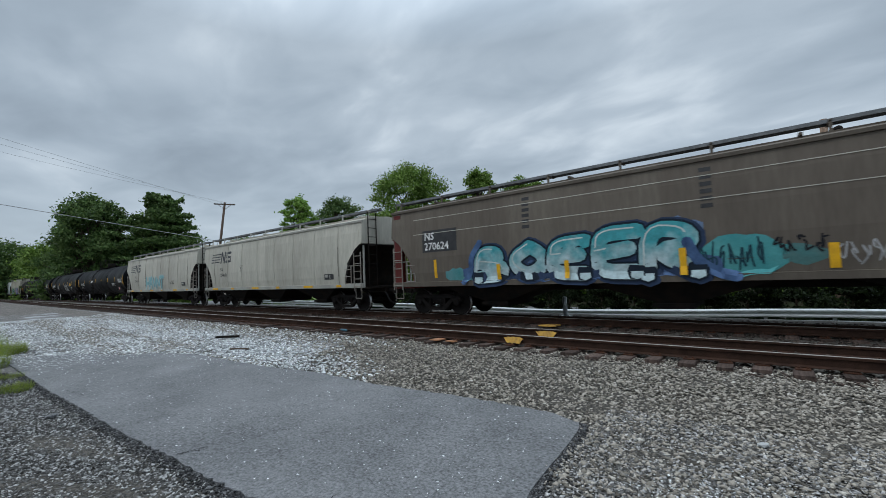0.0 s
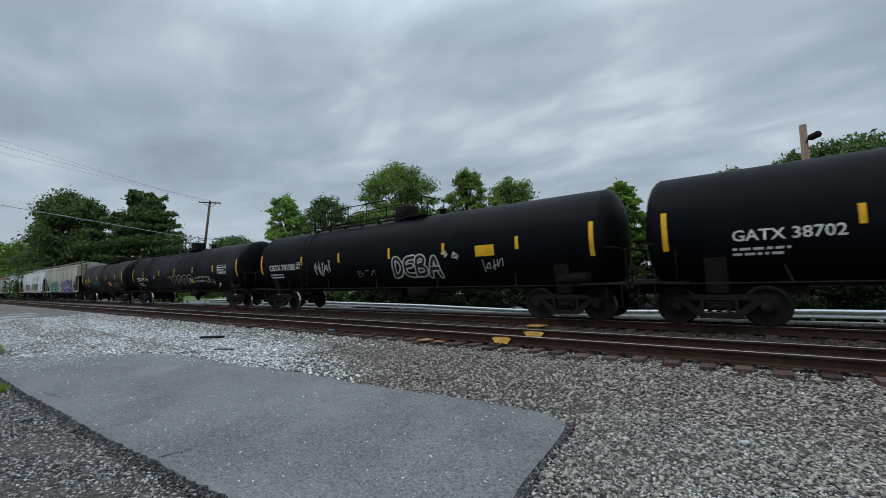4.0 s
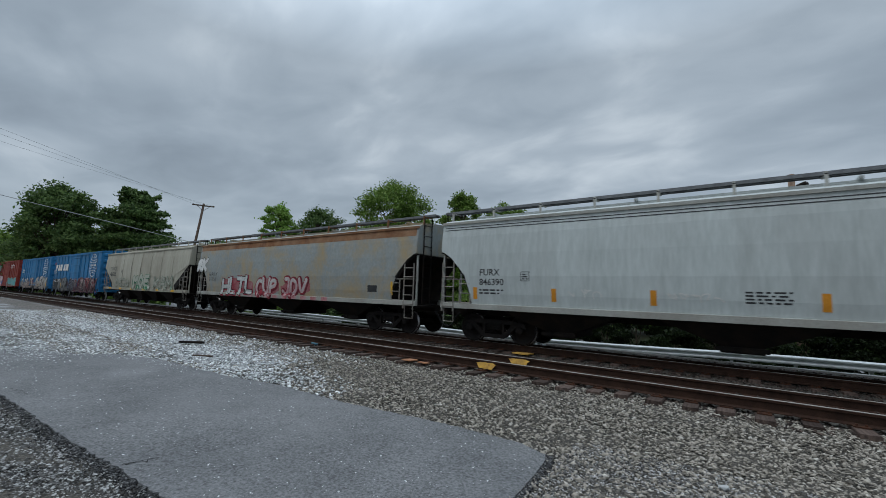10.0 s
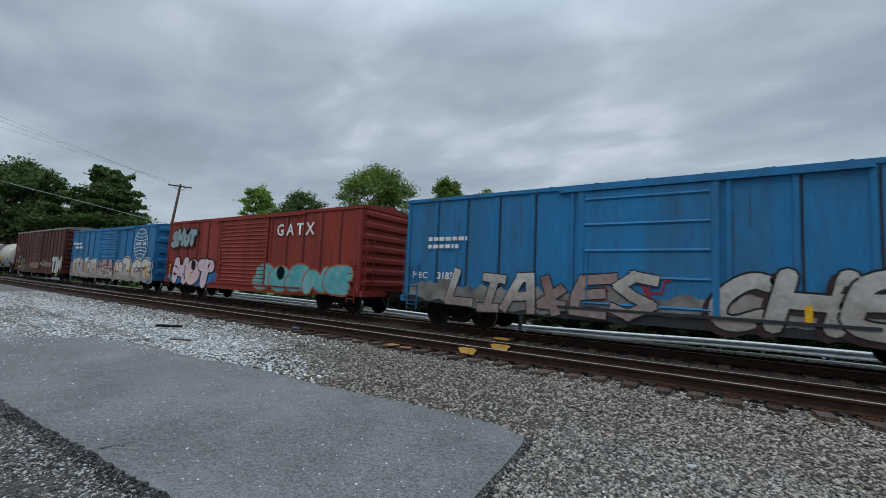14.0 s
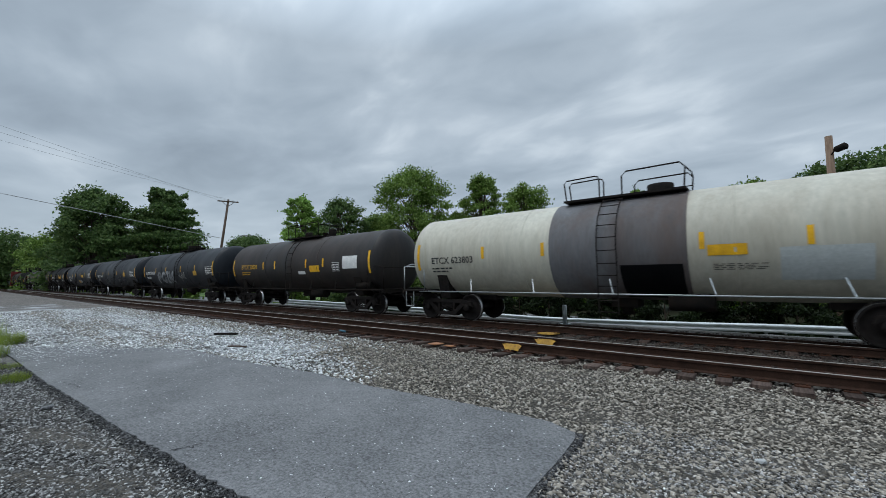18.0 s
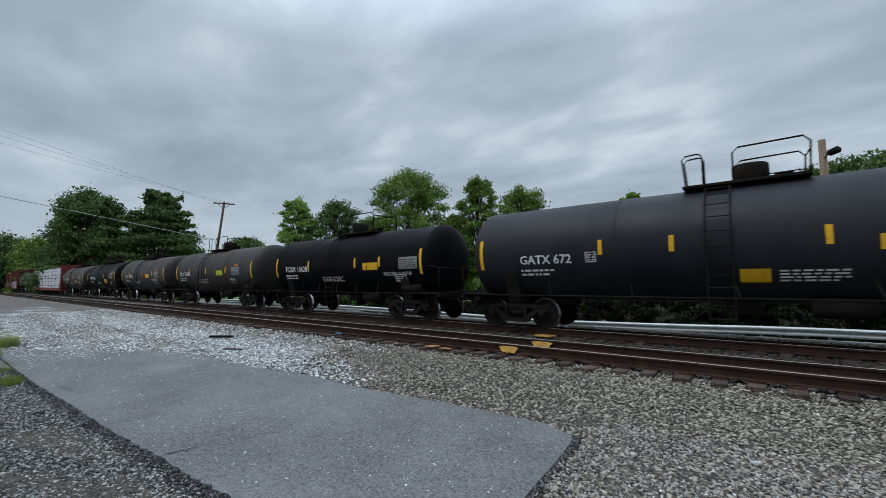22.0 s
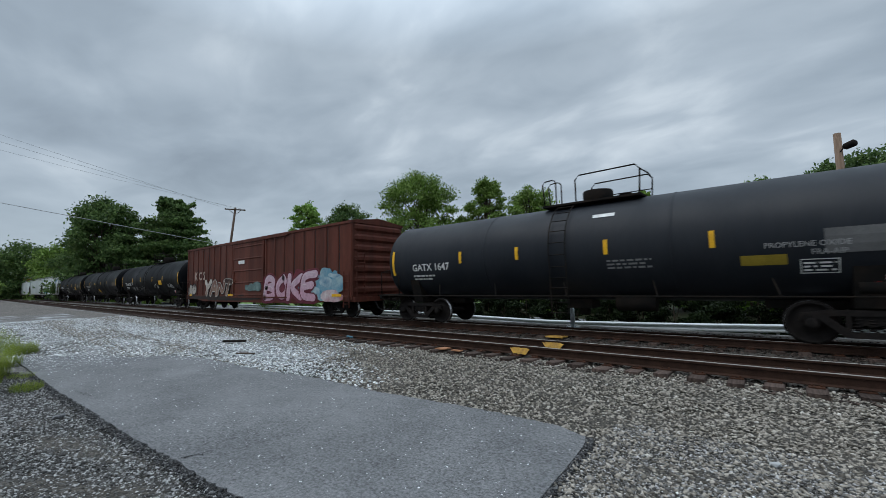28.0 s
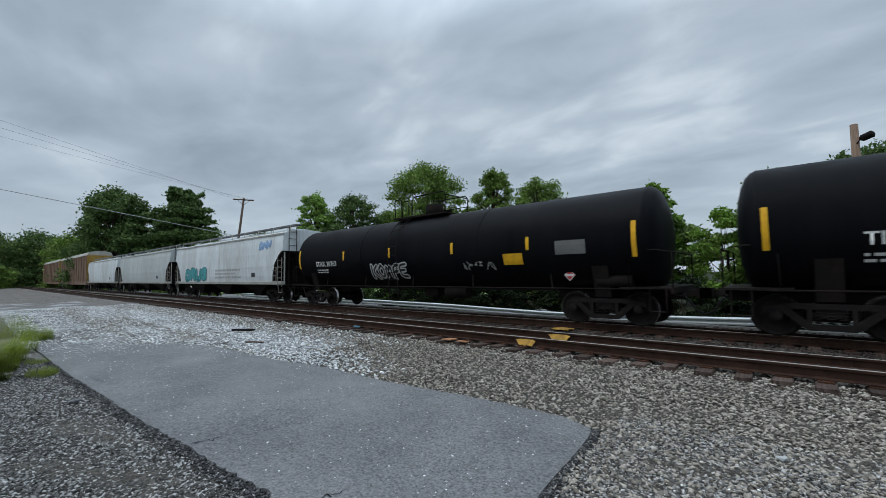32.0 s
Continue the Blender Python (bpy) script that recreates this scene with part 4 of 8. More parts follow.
# ---- covered hoppers ----
def hopper(rear, front, body, sill, label, chutes=3, eave=3.86, top=4.16, recess=M_under, lip=None, rails=10, cut=1.2, straight=False, ribs=0):
    car, h = car_base("covered_hopper", rear, front, label, "freight car")
    zs, ys = HOPPER_Z, HOPPER_Y
    def ring(x, low):
        side = [(y, max(z, low)) for z, y in zip(zs, ys)]
        side[-1] = (ys[-1], eave)
        roof = [(1.47, eave + 0.02), (1.30, eave + 0.12), (0.8, top - 0.06), (0.0, top)]
        right = side + roof
        left = [(-y, z) for y, z in right[:-1]][::-1]
        return [(x, y, z) for y, z in right + left]
    bm = bmesh.new()
    arch = ((0.0, 2.80), (1.0, 1.22)) if straight else ((0.0, 2.92), (0.10, 2.88), (0.34, 2.70), (0.58, 2.40), (0.80, 2.02), (0.94, 1.60), (1.0, 1.22))
    cuts = [(d * cut, z) for d, z in arch]
    loft(bm, [ring(-h + d, z) for d, z in cuts] + [ring(0, 1.22)] + [ring(h - d, z) for d, z in cuts[::-1]])
    shell = part("body", bm, body, car)
    # sloping end sheets: soot and the recess's shade, both put into the colour
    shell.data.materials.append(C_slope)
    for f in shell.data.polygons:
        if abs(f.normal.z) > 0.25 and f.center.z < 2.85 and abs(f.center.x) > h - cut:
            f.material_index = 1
    for s in (-1, 1):
        bm = bmesh.new()
        loft(bm, [[(-h, s * y, z) for y, z in ((1.40, 1.06), (1.54, 1.06), (1.56, 1.22), (1.40, 1.24))], [(h, s * y, z) for y, z in ((1.40, 1.06), (1.54, 1.06), (1.56, 1.22), (1.40, 1.24))]])
        part("side_sill", bm, sill, car)
        bm = bmesh.new()
        loft(bm, [[(-h - 0.02, s * y, z) for y, z in ((1.44, eave - 0.05), (1.52, eave - 0.04), (1.53, eave + 0.04), (1.44, eave + 0.06))], [(h + 0.02, s * y, z) for y, z in ((1.44, eave - 0.05), (1.52, eave - 0.04), (1.53, eave + 0.04), (1.44, eave + 0.06))]])
        part("roof_angle", bm, lip or sill, car)
    for k in range(ribs):
        x = -h + cut + 0.4 + (2 * h - 2 * cut - 0.8) * k / (ribs - 1)
        bm = bmesh.new()
        loft(bm, [[(x + a, hopper_y(z) - (0.028 if abs(a) < 0.02 else 0.0), z) for z in np.linspace(1.25, 3.8, 6)] for a in (-0.03, -0.015, 0.015, 0.03)], closed=False, ends=False)
        part("side_seam", bm, body, car)
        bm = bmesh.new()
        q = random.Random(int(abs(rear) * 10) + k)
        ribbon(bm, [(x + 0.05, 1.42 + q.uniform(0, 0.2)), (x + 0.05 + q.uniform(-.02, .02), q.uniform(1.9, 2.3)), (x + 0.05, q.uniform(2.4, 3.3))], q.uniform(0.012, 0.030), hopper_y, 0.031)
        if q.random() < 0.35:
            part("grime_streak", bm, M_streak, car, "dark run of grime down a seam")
        else:
            bm.free()
    # discharge chutes
    span = 2 * (h - cut - 0.5)
    for k in range(chutes):
        cx = -span / 2 + span * (k + 0.5) / chutes
        w = span / chutes * 0.49
        bm = bmesh.new()
        loft(bm, [[(cx - w, -1.46, 1.22), (cx + w, -1.46, 1.22), (cx + w, 1.46, 1.22), (cx - w, 1.46, 1.22)], [(cx - 0.42, -0.95, 0.52), (cx + 0.42, -0.95, 0.52), (cx + 0.42, 0.95, 0.52), (cx - 0.42, 0.95, 0.52)], [(cx - 0.42, -0.95, 0.36), (cx + 0.42, -0.95, 0.36), (cx + 0.42, 0.95, 0.36), (cx - 0.42, 0.95, 0.36)]])
        ch = part("discharge_chute", bm, M_under, car, "grimy bottom discharge chute")
        bm = bmesh.new()
        box(bm, cx - 0.5, cx + 0.5, -1.02, -0.95, 0.40, 0.50)
        tube(bm, [(cx - 0.2, -1.08, 0.45), (cx - 0.2, -0.9, 0.45)], 0.05, 8)
        part("outlet_gate", bm, M_under, ch)
    bm = bmesh.new()
    box(bm, -h, h, -0.32, 0.32, 0.84, 1.08)
    part("centre_sill", bm, M_under, car)
    # ends: posts, slope sheet, platform, ladders
    for s in (-1, 1):
        for y in (-1.42, 1.42):
            bm = bmesh.new()
            box(bm, *sorted((s * (h - 0.01), s * (h - 0.06))), y - 0.03, y + 0.03, 1.06, 2.95)
            part("corner_post", bm, sill, car)
        # black by default: the recess's shade is put into this sheet's colour
        bm = bmesh.new()
        under = [(s * (h - d + 0.05), z - 0.05) for d, z in cuts]
        over = [(s * (h - d + 0.015), z - 0.02) for d, z in cuts]
        loft(bm, [[(x, y, z) for x, z in under + over[::-1]] for y in (-1.49, 1.49)])
        box(bm, *sorted((s * (h - cut - 0.05), s * (h - cut + 0.02))), -1.40, 1.40, 1.0, 1.3)
        part("slope_sheet", bm, recess, car, "sloping end sheet in shadow")
        bm = bmesh.new()
        box(bm, *sorted((s * (h - 1.0), s * (h + 0.02))), -1.45, 1.45, 1.00, 1.06)
        part("end_platform", bm, recess, car)
        for x in (s * (h - 0.30),):
            bm = bmesh.new()
            ladder(bm, x - 0.22, x + 0.22, -1.56, 0.95, 2.55, 5)
            part("side_ladder", bm, M_ladder, car)
        bm = bmesh.new()
        ladder(bm, s * (h - 0.95) - 0.2, s * (h - 0.95) + 0.2, -1.53, 1.1, 2.0, 3)
        tube(bm, [(s * (h - 0.12), -1.5, 2.0), (s * (h - 1.1), -1.5, 2.0)], 0.018, 5)
        part("grab_irons", bm, M_ladder, car)
        bm = bmesh.new()
        for y in (-1.2, -0.75):
            tube(bm, [(s * (h + 0.04), y, 1.1), (s * (h + 0.04), y, top + 0.1)], 0.022, 5)
        for k in range(8):
            tube(bm, [(s * (h + 0.04), -1.2, 1.3 + 0.38 * k), (s * (h + 0.04), -0.75, 1.3 + 0.38 * k)], 0.014, 5)
        part("end_ladder", bm, M_under if recess is M_under else sill, car)
        bm = bmesh.new()
        for a, b in (((-1.5, 0.62), (-1.5, 1.06)), ((-1.5, 0.62), (-1.5, 0.62))):
            for dx in (0.12, 0.50):
                tube(bm, [(s * (h - dx), a[0], a[1]), (s * (h - dx), b[0], b[1] + 0.001)], 0.016, 5)
        tube(bm, [(s * (h - 0.12), -1.5, 0.62), (s * (h - 0.50), -1.5, 0.62)], 0.016, 5)
        part("stirrup_step", bm, M_ladder, car)
    brake_wheel(car, -h - 0.1, 0.5, 2.1, -1)
    # roof: running boards on brackets, hatches
    for y in (-0.78,):
        bm = bmesh.new()
        box(bm, -h - 0.32, h + 0.32, y - 0.15, y + 0.15, top + 0.20, top + 0.235)
        for k in range(-1, 2):
            box(bm, -h - 0.32, h + 0.32, y + k * 0.14 - 0.012, y + k * 0.14 + 0.012, top + 0.16, top + 0.245)
        part("running_board", bm, M_grating, car, "galvanised grating walkway on the roof")
        for k in range(rails):
            x = -h + 0.1 + (2 * h - 0.2) * k / (rails - 1)
            bm = bmesh.new()
            box(bm, x - 0.03, x + 0.03, y - 0.30, y - 0.26, eave + 0.05, top + 0.20)
            box(bm, x - 0.03, x + 0.03, y - 0.30, y + 0.16, top + 0.14, top + 0.17)
            part("board_bracket", bm, lip or sill, car)
    bm = bmesh.new()
    box(bm, -h + 0.7, h - 0.7, -0.42, 0.42, top - 0.05, top + 0.10)
    hatch = part("roof_hatch", bm, body, car)
    for k in range(4):
        x = -h + 1.4 + (2 * h - 2.8) * k / 3
        bm = bmesh.new()
        box(bm, x - 0.04, x + 0.04, -0.52, 0.52, top + 0.10, top + 0.17)
        part("hatch_batten", bm, body, hatch)
    trucks(car, h, 1.75)
    couplers(car, h, 0.66)
    return car, h


# ---- tank cars ----
def tank(rear, front, shell, label, r=1.47, mid=2.33, rail=M_under, domes=(0.0,), cage=(-1.9, 1.5), saddle=M_under, band=None, platform=True, strips=(), tall=0.82, board=None, shift=0.0, dome=(0.38, 0.50), flip=False, hoop=0.46):
    car, h = car_base("tank_car", rear, front, label, "tank car")
    SHIFTS.append((car, shift))
    tall = 0.63 if flip else tall
    domes, cage, board = [d + shift for d in domes], [d + shift for d in cage], board and [d + shift for d in board]
    seg = 40
    prof = [(-h, 0.02), (-h + 0.012, 0.40), (-h + 0.055, 0.80), (-h + 0.13, 1.12), (-h + 0.22, 1.32), (-h + 0.31, 1.42), (-h + 0.39, 1.462), (-h + 0.43, 1.485)]
    prof = prof + [(x, 1.475) for x in (-h + 0.47, -h / 2, 0.0, h / 2, h - 0.47)] + [(-x, q) for x, q in prof[::-1]]
    k = r / 1.475
    bm = bmesh.new()
    loft(bm, [[(x, q * k * math.cos(a), mid + q * k * math.sin(a)) for a in np.linspace(0, 6.2832, seg + 1)[:-1]] for x, q in prof], smooth=True)
    part("shell", bm, shell, car)
    if band:
        bm = bmesh.new()
        loft(bm, [[(x, (r + 0.012) * math.cos(a), mid + (r + 0.012) * math.sin(a)) for a in np.linspace(0, 6.2832, seg + 1)[:-1]] for x in (-1.75, 1.75)], smooth=True, ends=False)
        part("centre_band", bm, band, car, "grey stained band round the middle of the tank")
    for x in (-h * 0.36, h * 0.36):
        bm = bmesh.new()
        loft(bm, [[(x + d, (r + e) * math.cos(a), mid + (r + e) * math.sin(a)) for a in np.linspace(0, 6.2832, seg + 1)[:-1]] for d, e in ((-0.03, 0.001), (-0.02, 0.013), (0.02, 0.013), (0.03, 0.001))], smooth=True, ends=False)
        part("jacket_band", bm, shell, car)
    for s in (-1, 1):
        # stub sill, saddle and end deck
        bm = bmesh.new()
        box(bm, *sorted((s * (h - 3.2), s * (h + 0.25))), -0.30, 0.30, 0.72, 1.02)
        part("stub_sill", bm, saddle, car)
        bm = bmesh.new()
        cx = s * (h - 1.55)
        arc = [(r * 0.985 * math.cos(a), mid + r * 0.985 * math.sin(a)) for a in np.linspace(math.radians(205), math.radians(335), 11)]
        loft(bm, [[(cx + d, y, z) for y, z in arc + [(1.05, 0.78), (-1.05, 0.78)]] for d in (-0.22, 0.22)])
        part("saddle", bm, saddle, car)
        bm = bmesh.new()
        box(bm, *sorted((s * (h - 1.0), s * (h + 0.28))), -1.42, 1.42, 1.02, 1.07)
        box(bm, *sorted((s * (h + 0.20), s * (h + 0.28))), -1.42, 1.42, 0.92, 1.07)
        part("end_deck", bm, saddle, car)
        bm = bmesh.new()
        y = -1.36
        tube(bm, [(s * (h + 0.24), y, 1.05), (s * (h + 0.24), y, 1.95), (s * (h - 0.1), y, 2.02), (s * (h - 0.75), y, 2.02), (s * (h - 0.78), y, 1.07)], 0.02, 6)
        tube(bm, [(s * (h + 0.24), y, 1.95), (s * (h + 0.24), 1.36, 1.95), (s * (h + 0.24), 1.36, 1.05)], 0.02, 6)
        part("end_handrail", bm, rail, car)
        bm = bmesh.new()
        for dx in (0.10, -0.28):
            tube(bm, [(s * (h + dx), -1.40, 0.46), (s * (h + dx), -1.40, 1.04)], 0.016, 5)
        tube(bm, [(s * (h + 0.10), -1.40, 0.46), (s * (h - 0.28), -1.40, 0.46)], 0.016, 5)
        part("stirrup_step", bm, rail, car)
    # lower side rail on hangers
    for y in (-1.40, 1.40):
        bm = bmesh.new()
        tube(bm, [(-h + 0.6, y, 1.02), (h - 0.6, y, 1.02)], 0.024, 6)
        part("side_handrail", bm, rail, car)
    for kx in range(5):
        x = -h + 2.9 + (2 * h - 5.8) * kx / 4
        bm = bmesh.new()
        tube(bm, [(x, -1.40, 1.02), (x - 0.12, -1.24, 1.42)], 0.020, 5)
        part("rail_hanger", bm, rail, car)
    # brake gear under the belly
    bm = bmesh.new()
    tube(bm, [(1.2, -0.7, 0.82), (2.2, -0.7, 0.82)], 0.22, 12)
    part("air_reservoir", bm, M_under, car)
    bm = bmesh.new()
    tube(bm, [(h - 1.7, -1.05, 1.22), (h - 0.75, -1.05, 1.22)], 0.17, 12)
    part("brake_cylinder", bm, saddle, car)
    bm = bmesh.new()
    box(bm, -0.35, 0.35, -0.35, 0.35, 0.62, 0.92)
    tube(bm, [(0, 0, 0.40), (0, 0, 0.75)], 0.16, 10)
    part("bottom_outlet", bm, M_under, car)
    brake_wheel(car, -h - 0.3, 0.55, 1.75, -1)
    # walkway, manway, rails on the top and a ladder at the middle
    top = mid + r
    a, b = cage
    rail = saddle if rail is M_galv else rail
    if platform:
        bm = bmesh.new()
        box(bm, a, b, -0.75, 0.75, top - 0.03, top + 0.03)
        part("top_platform", bm, rail, car)
        if board is None:
            # a small hoop where the ladder comes up
            bm = bmesh.new()
            turned = (lambda q: b - (q - a)) if flip else (lambda q: q)
            for y in (-0.72, -0.30):
                tube(bm, [(turned(q[0]), q[1], q[2]) for q in [(a + hoop, y, top), (a + hoop, y, top + tall - 0.12), (a + hoop - 0.04, y, top + tall - 0.03), (a + hoop - 0.13, y, top + tall), (a + 0.10, y, top + tall - 0.02), (a + 0.02, y, top + tall - 0.10), (a + 0.08, y, top + 0.02)]], 0.020, 6)
            part("ladder_hoop", bm, rail, car)
        x0, x1, q = (a + hoop + 0.62 if board is None and not flip else a + 0.05), (b - hoop - 0.66 if flip else b), 0.12
        for y in (-0.72, 0.72):
            bm = bmesh.new()
            tube(bm, [(x0, y, top), (x0, y, top + tall - q), (x0 + q, y, top + tall), (x1 - q, y, top + tall + 0.02), (x1, y, top + tall - q), (x1 - 0.04, y, top)], 0.022, 6)
            if y > 0:
                tube(bm, [(x0, y, top + tall * 0.45), (x1, y, top + tall * 0.45)], 0.016, 5)
            part("top_railing", bm, rail, car)
        bm = bmesh.new()
        tube(bm, [(x1, -0.72, top + tall - q), (x1 + 0.05, 0.0, top + tall - q), (x1, 0.72, top + tall - q)], 0.020, 6)
        part("end_bar", bm, rail, car)
    if board:
        # a long walkway board along the crown of the tank
        for y in (-0.62, 0.62):
            for dz in (0.0, 0.14):
                bm = bmesh.new()
                box(bm, board[0], board[1], y - 0.025, y + 0.025, top - 0.06 + dz, top - 0.01 + dz)
                part("walkway_rail", bm, rail, car)
        for k in range(7):
            x = board[0] + (board[1] - board[0]) * k / 6
            bm = bmesh.new()
            box(bm, x - 0.03, x + 0.03, -0.65, 0.65, top - 0.10, top - 0.055)
            box(bm, x - 0.03, x + 0.03, -0.64, -0.60, top - 0.10, top + 0.13)
            part("walkway_bracket", bm, rail, car)
        x0, x1 = board[0] + 1.3, domes[0] - 0.6
        for y in (-0.62, 0.62):
            bm = bmesh.new()
            tube(bm, [(x0, y, top), (x0, y, top + 0.74), (x0 + 0.1, y, top + 0.84), (x1, y, top + 0.84), (x1, y, top)], 0.020, 6)
            for k in (1, 2):
                x = x0 + (x1 - x0) * k / 3
                tube(bm, [(x, y, top), (x, y, top + 0.84)], 0.018, 5)
            tube(bm, [(x0, y, top + 0.42), (x1, y, top + 0.42)], 0.014, 5)
            part("walkway_railing", bm, rail, car)
        bm = bmesh.new()
        q = board[0]
        tube(bm, [(q + 0.5, -0.62, top), (q + 0.46, -0.62, top + 0.72), (q + 0.36, -0.62, top + 0.82), (q, -0.62, top + 0.80), (q + 0.1, -0.62, top)], 0.02, 6)
        part("ladder_hoop", bm, rail, car)
    for x in domes:
        bm = bmesh.new()
        tube(bm, [(x, 0, top - 0.15), (x, 0, top + dome[1] - 0.03), (x, 0, top + dome[1]), (x, 0, top + dome[1] + 0.005)], [dome[0], dome[0], dome[0] - 0.02, dome[0] * 0.5], 24)
        d = part("valve_housing", bm, rail, car, "round valve housing on the tank top")
        bm = bmesh.new()
        tube(bm, [(x, 0, top - 0.02), (x, 0, top + 0.05)], [dome[0] + 0.08, dome[0] + 0.08], 24)
        part("housing_flange", bm, rail, d)
    bm = bmesh.new()
    tube(bm, [((a + b) / 2 + 0.8, 0.2, top - 0.1), ((a + b) / 2 + 0.8, 0.2, top + 0.2), ((a + b) / 2 + 0.8, 0.2, top + 0.24)], [0.14, 0.14, 0.20], 10)
    part("safety_valve", bm, rail, car)
    bm = bmesh.new()
    lx = ((b - hoop - 0.2 if hoop > 1 else b - 0.95) if flip else a + hoop + 0.12 if hoop > 1 else a + 0.5) if board is None else board[0] + 0.15
    for x in (lx, lx + 0.5):
        pts = [(x, -(r + 0.10) * math.cos(t), mid + (r + 0.10) * math.sin(t)) for t in np.linspace(-0.2, 1.15, 8)]
        tube(bm, [(x, -1.46, 0.50), (x, -1.50, 1.0)] + pts, 0.018, 5)
    for t in np.linspace(-0.75, 1.05, 9):
        z = mid + (r + 0.10) * math.sin(t)
        y = -(r + 0.10) * math.cos(t) if t > -0.2 else -1.50
        tube(bm, [(lx, y, z), (lx + 0.5, y, z)], 0.014, 5)
    for z in (0.55, 0.85):
        tube(bm, [(lx, -1.47, z), (lx + 0.5, -1.47, z)], 0.014, 5)
    part("side_ladder", bm, rail, car)
    wrap = tank_y(r + 0.004, mid)
    for x in [q + shift for q in strips]:
        decal(car, "reflective_strip", [(x - 0.055, x + 0.055, mid - 0.19, mid + 0.21)], M_reflect, wrap, label="yellow reflective strip")
    for s in (-1, 1):
        x = s * (h - 0.58)
        decal(car, "reflective_strip", [(x - 0.06, x + 0.06, mid - 0.52, mid + 0.42)], M_reflect, wrap, label="yellow reflective strip", nz=6)
    trucks(car, h, 1.55)
    couplers(car, h + 0.25, 0.62)
    return car, h, wrap


# ---- boxcars ----
def boxcar(rear, front, side, roofm, label, eave=4.2, floor=0.95, low=0.62, ribs=6, door=(-1.6, 1.6), slats=False, sill=None, ends=6, frame_mat=None):
    car, h = car_base("boxcar", rear, front, label, "freight car")
    frame_mat = frame_mat or side
    w = 1.50
    bm = bmesh.new()
    box(bm, -h, h, -w, w, floor, eave)
    part("body", bm, side, car)
    bm = bmesh.new()
    prof = ((-w - 0.05, eave - 0.06), (-w - 0.05, eave + 0.05), (0, eave + 0.24), (w + 0.05, eave + 0.05), (w + 0.05, eave - 0.06))
    loft(bm, [[(x, y, z) for y, z in prof] for x in (-h - 0.04, h + 0.04)])
    roof = part("roof", bm, roofm, car)
    for k in range(13):
        x = -h + 0.2 + (2 * h - 0.4) * k / 12
        bm = bmesh.new()
        loft(bm, [[(x + d, y, z + e) for y, z in ((-w - 0.04, eave + 0.055), (0, eave + 0.245), (w + 0.04, eave + 0.055))] for d, e in ((-0.05, 0.0), (-0.03, 0.012), (0.03, 0.012), (0.05, 0.0))], closed=False, ends=False)
        part("roof_rib", bm, roofm, roof)
    for s in (-1, 1):
        bm = bmesh.new()
        pts = [(-h, floor + 0.08), (-h, floor - 0.12), (-h + 2.4, low + 0.1), (-h + 3.1, low), (h - 3.1, low), (h - 2.4, low + 0.1), (h, floor - 0.12), (h, floor + 0.08)]
        loft(bm, [[(x, s * (w - 0.01), z) for x, z in pts], [(x, s * (w + 0.045), z) for x, z in pts]])
        part("side_sill", bm, sill or side, car)
    d0, d1 = door
    bm = bmesh.new()
    loft(bm, [[(-0.075, -w, floor), (-0.045, -w - 0.05, floor), (0.045, -w - 0.05, floor), (0.075, -w, floor)], [(-0.075, -w, eave - 0.1), (-0.045, -w - 0.05, eave - 0.1), (0.045, -w - 0.05, eave - 0.1), (0.075, -w, eave - 0.1)]])
    rib_mesh = finish("side_post", bm, side)
    for a, b in ((-h + 0.1, d0 - 0.25), (d1 + 0.25, h - 0.1)):
        for k in range(ribs):
            x = a + (b - a) * k / (ribs - 1)
            part("side_post", rib_mesh, None, car, m=pose(x, 0, 0))
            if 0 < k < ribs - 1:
                # each inner post gets its side shade painted on as a dark line
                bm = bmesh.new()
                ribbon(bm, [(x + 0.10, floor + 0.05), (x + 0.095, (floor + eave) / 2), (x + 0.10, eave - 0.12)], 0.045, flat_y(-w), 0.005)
                part("dirty_seam", bm, M_rib_shade, car, "dark line painted beside a post for its shade")
    # the sliding door, its rails and hardware
    bm = bmesh.new()
    box(bm, d0, d1, -w - 0.05, -w, floor - 0.02, eave - 0.16)
    leaf = part("door", bm, side, car, "sliding steel door")
    rows = 16 if slats else 5
    for k in range(rows):
        z = floor + 0.12 + (eave - floor - 0.5) * k / (rows - 1)
        t = 0.045 if slats else 0.05
        bm = bmesh.new()
        loft(bm, [[(d0 + 0.1, -w - 0.05, z - t), (d0 + 0.1, -w - 0.085, z), (d0 + 0.1, -w - 0.05, z + t)], [(d1 - 0.1, -w - 0.05, z - t), (d1 - 0.1, -w - 0.085, z), (d1 - 0.1, -w - 0.05, z + t)]])
        part("door_rib", bm, side, leaf)
    bm = bmesh.new()
    box(bm, d0 + 0.16, d0 + 0.19, -w - 0.10, -w - 0.05, floor + 0.2, floor + 1.5)
    box(bm, d0 + 0.10, d0 + 0.40, -w - 0.10, -w - 0.05, floor + 0.9, floor + 0.98)
    part("door_latch", bm, frame_mat, leaf)
    for z, hgt in ((eave - 0.14, 0.07), (floor - 0.06, 0.07)):
        bm = bmesh.new()
        box(bm, d0 - 0.6, d1 + 2.6, -w - 0.10, -w + 0.01, z, z + hgt)
        part("door_track", bm, frame_mat if z > 2 else (sill or frame_mat), car)
    for x in (d0, d1):
        bm = bmesh.new()
        box(bm, x - 0.07, x + 0.07, -w - 0.075, -w + 0.0, floor - 0.04, eave - 0.08)
        part("door_post", bm, side, car)
    # rust and soot that runs down beside the posts
    q = random.Random(int(abs(rear) * 10))
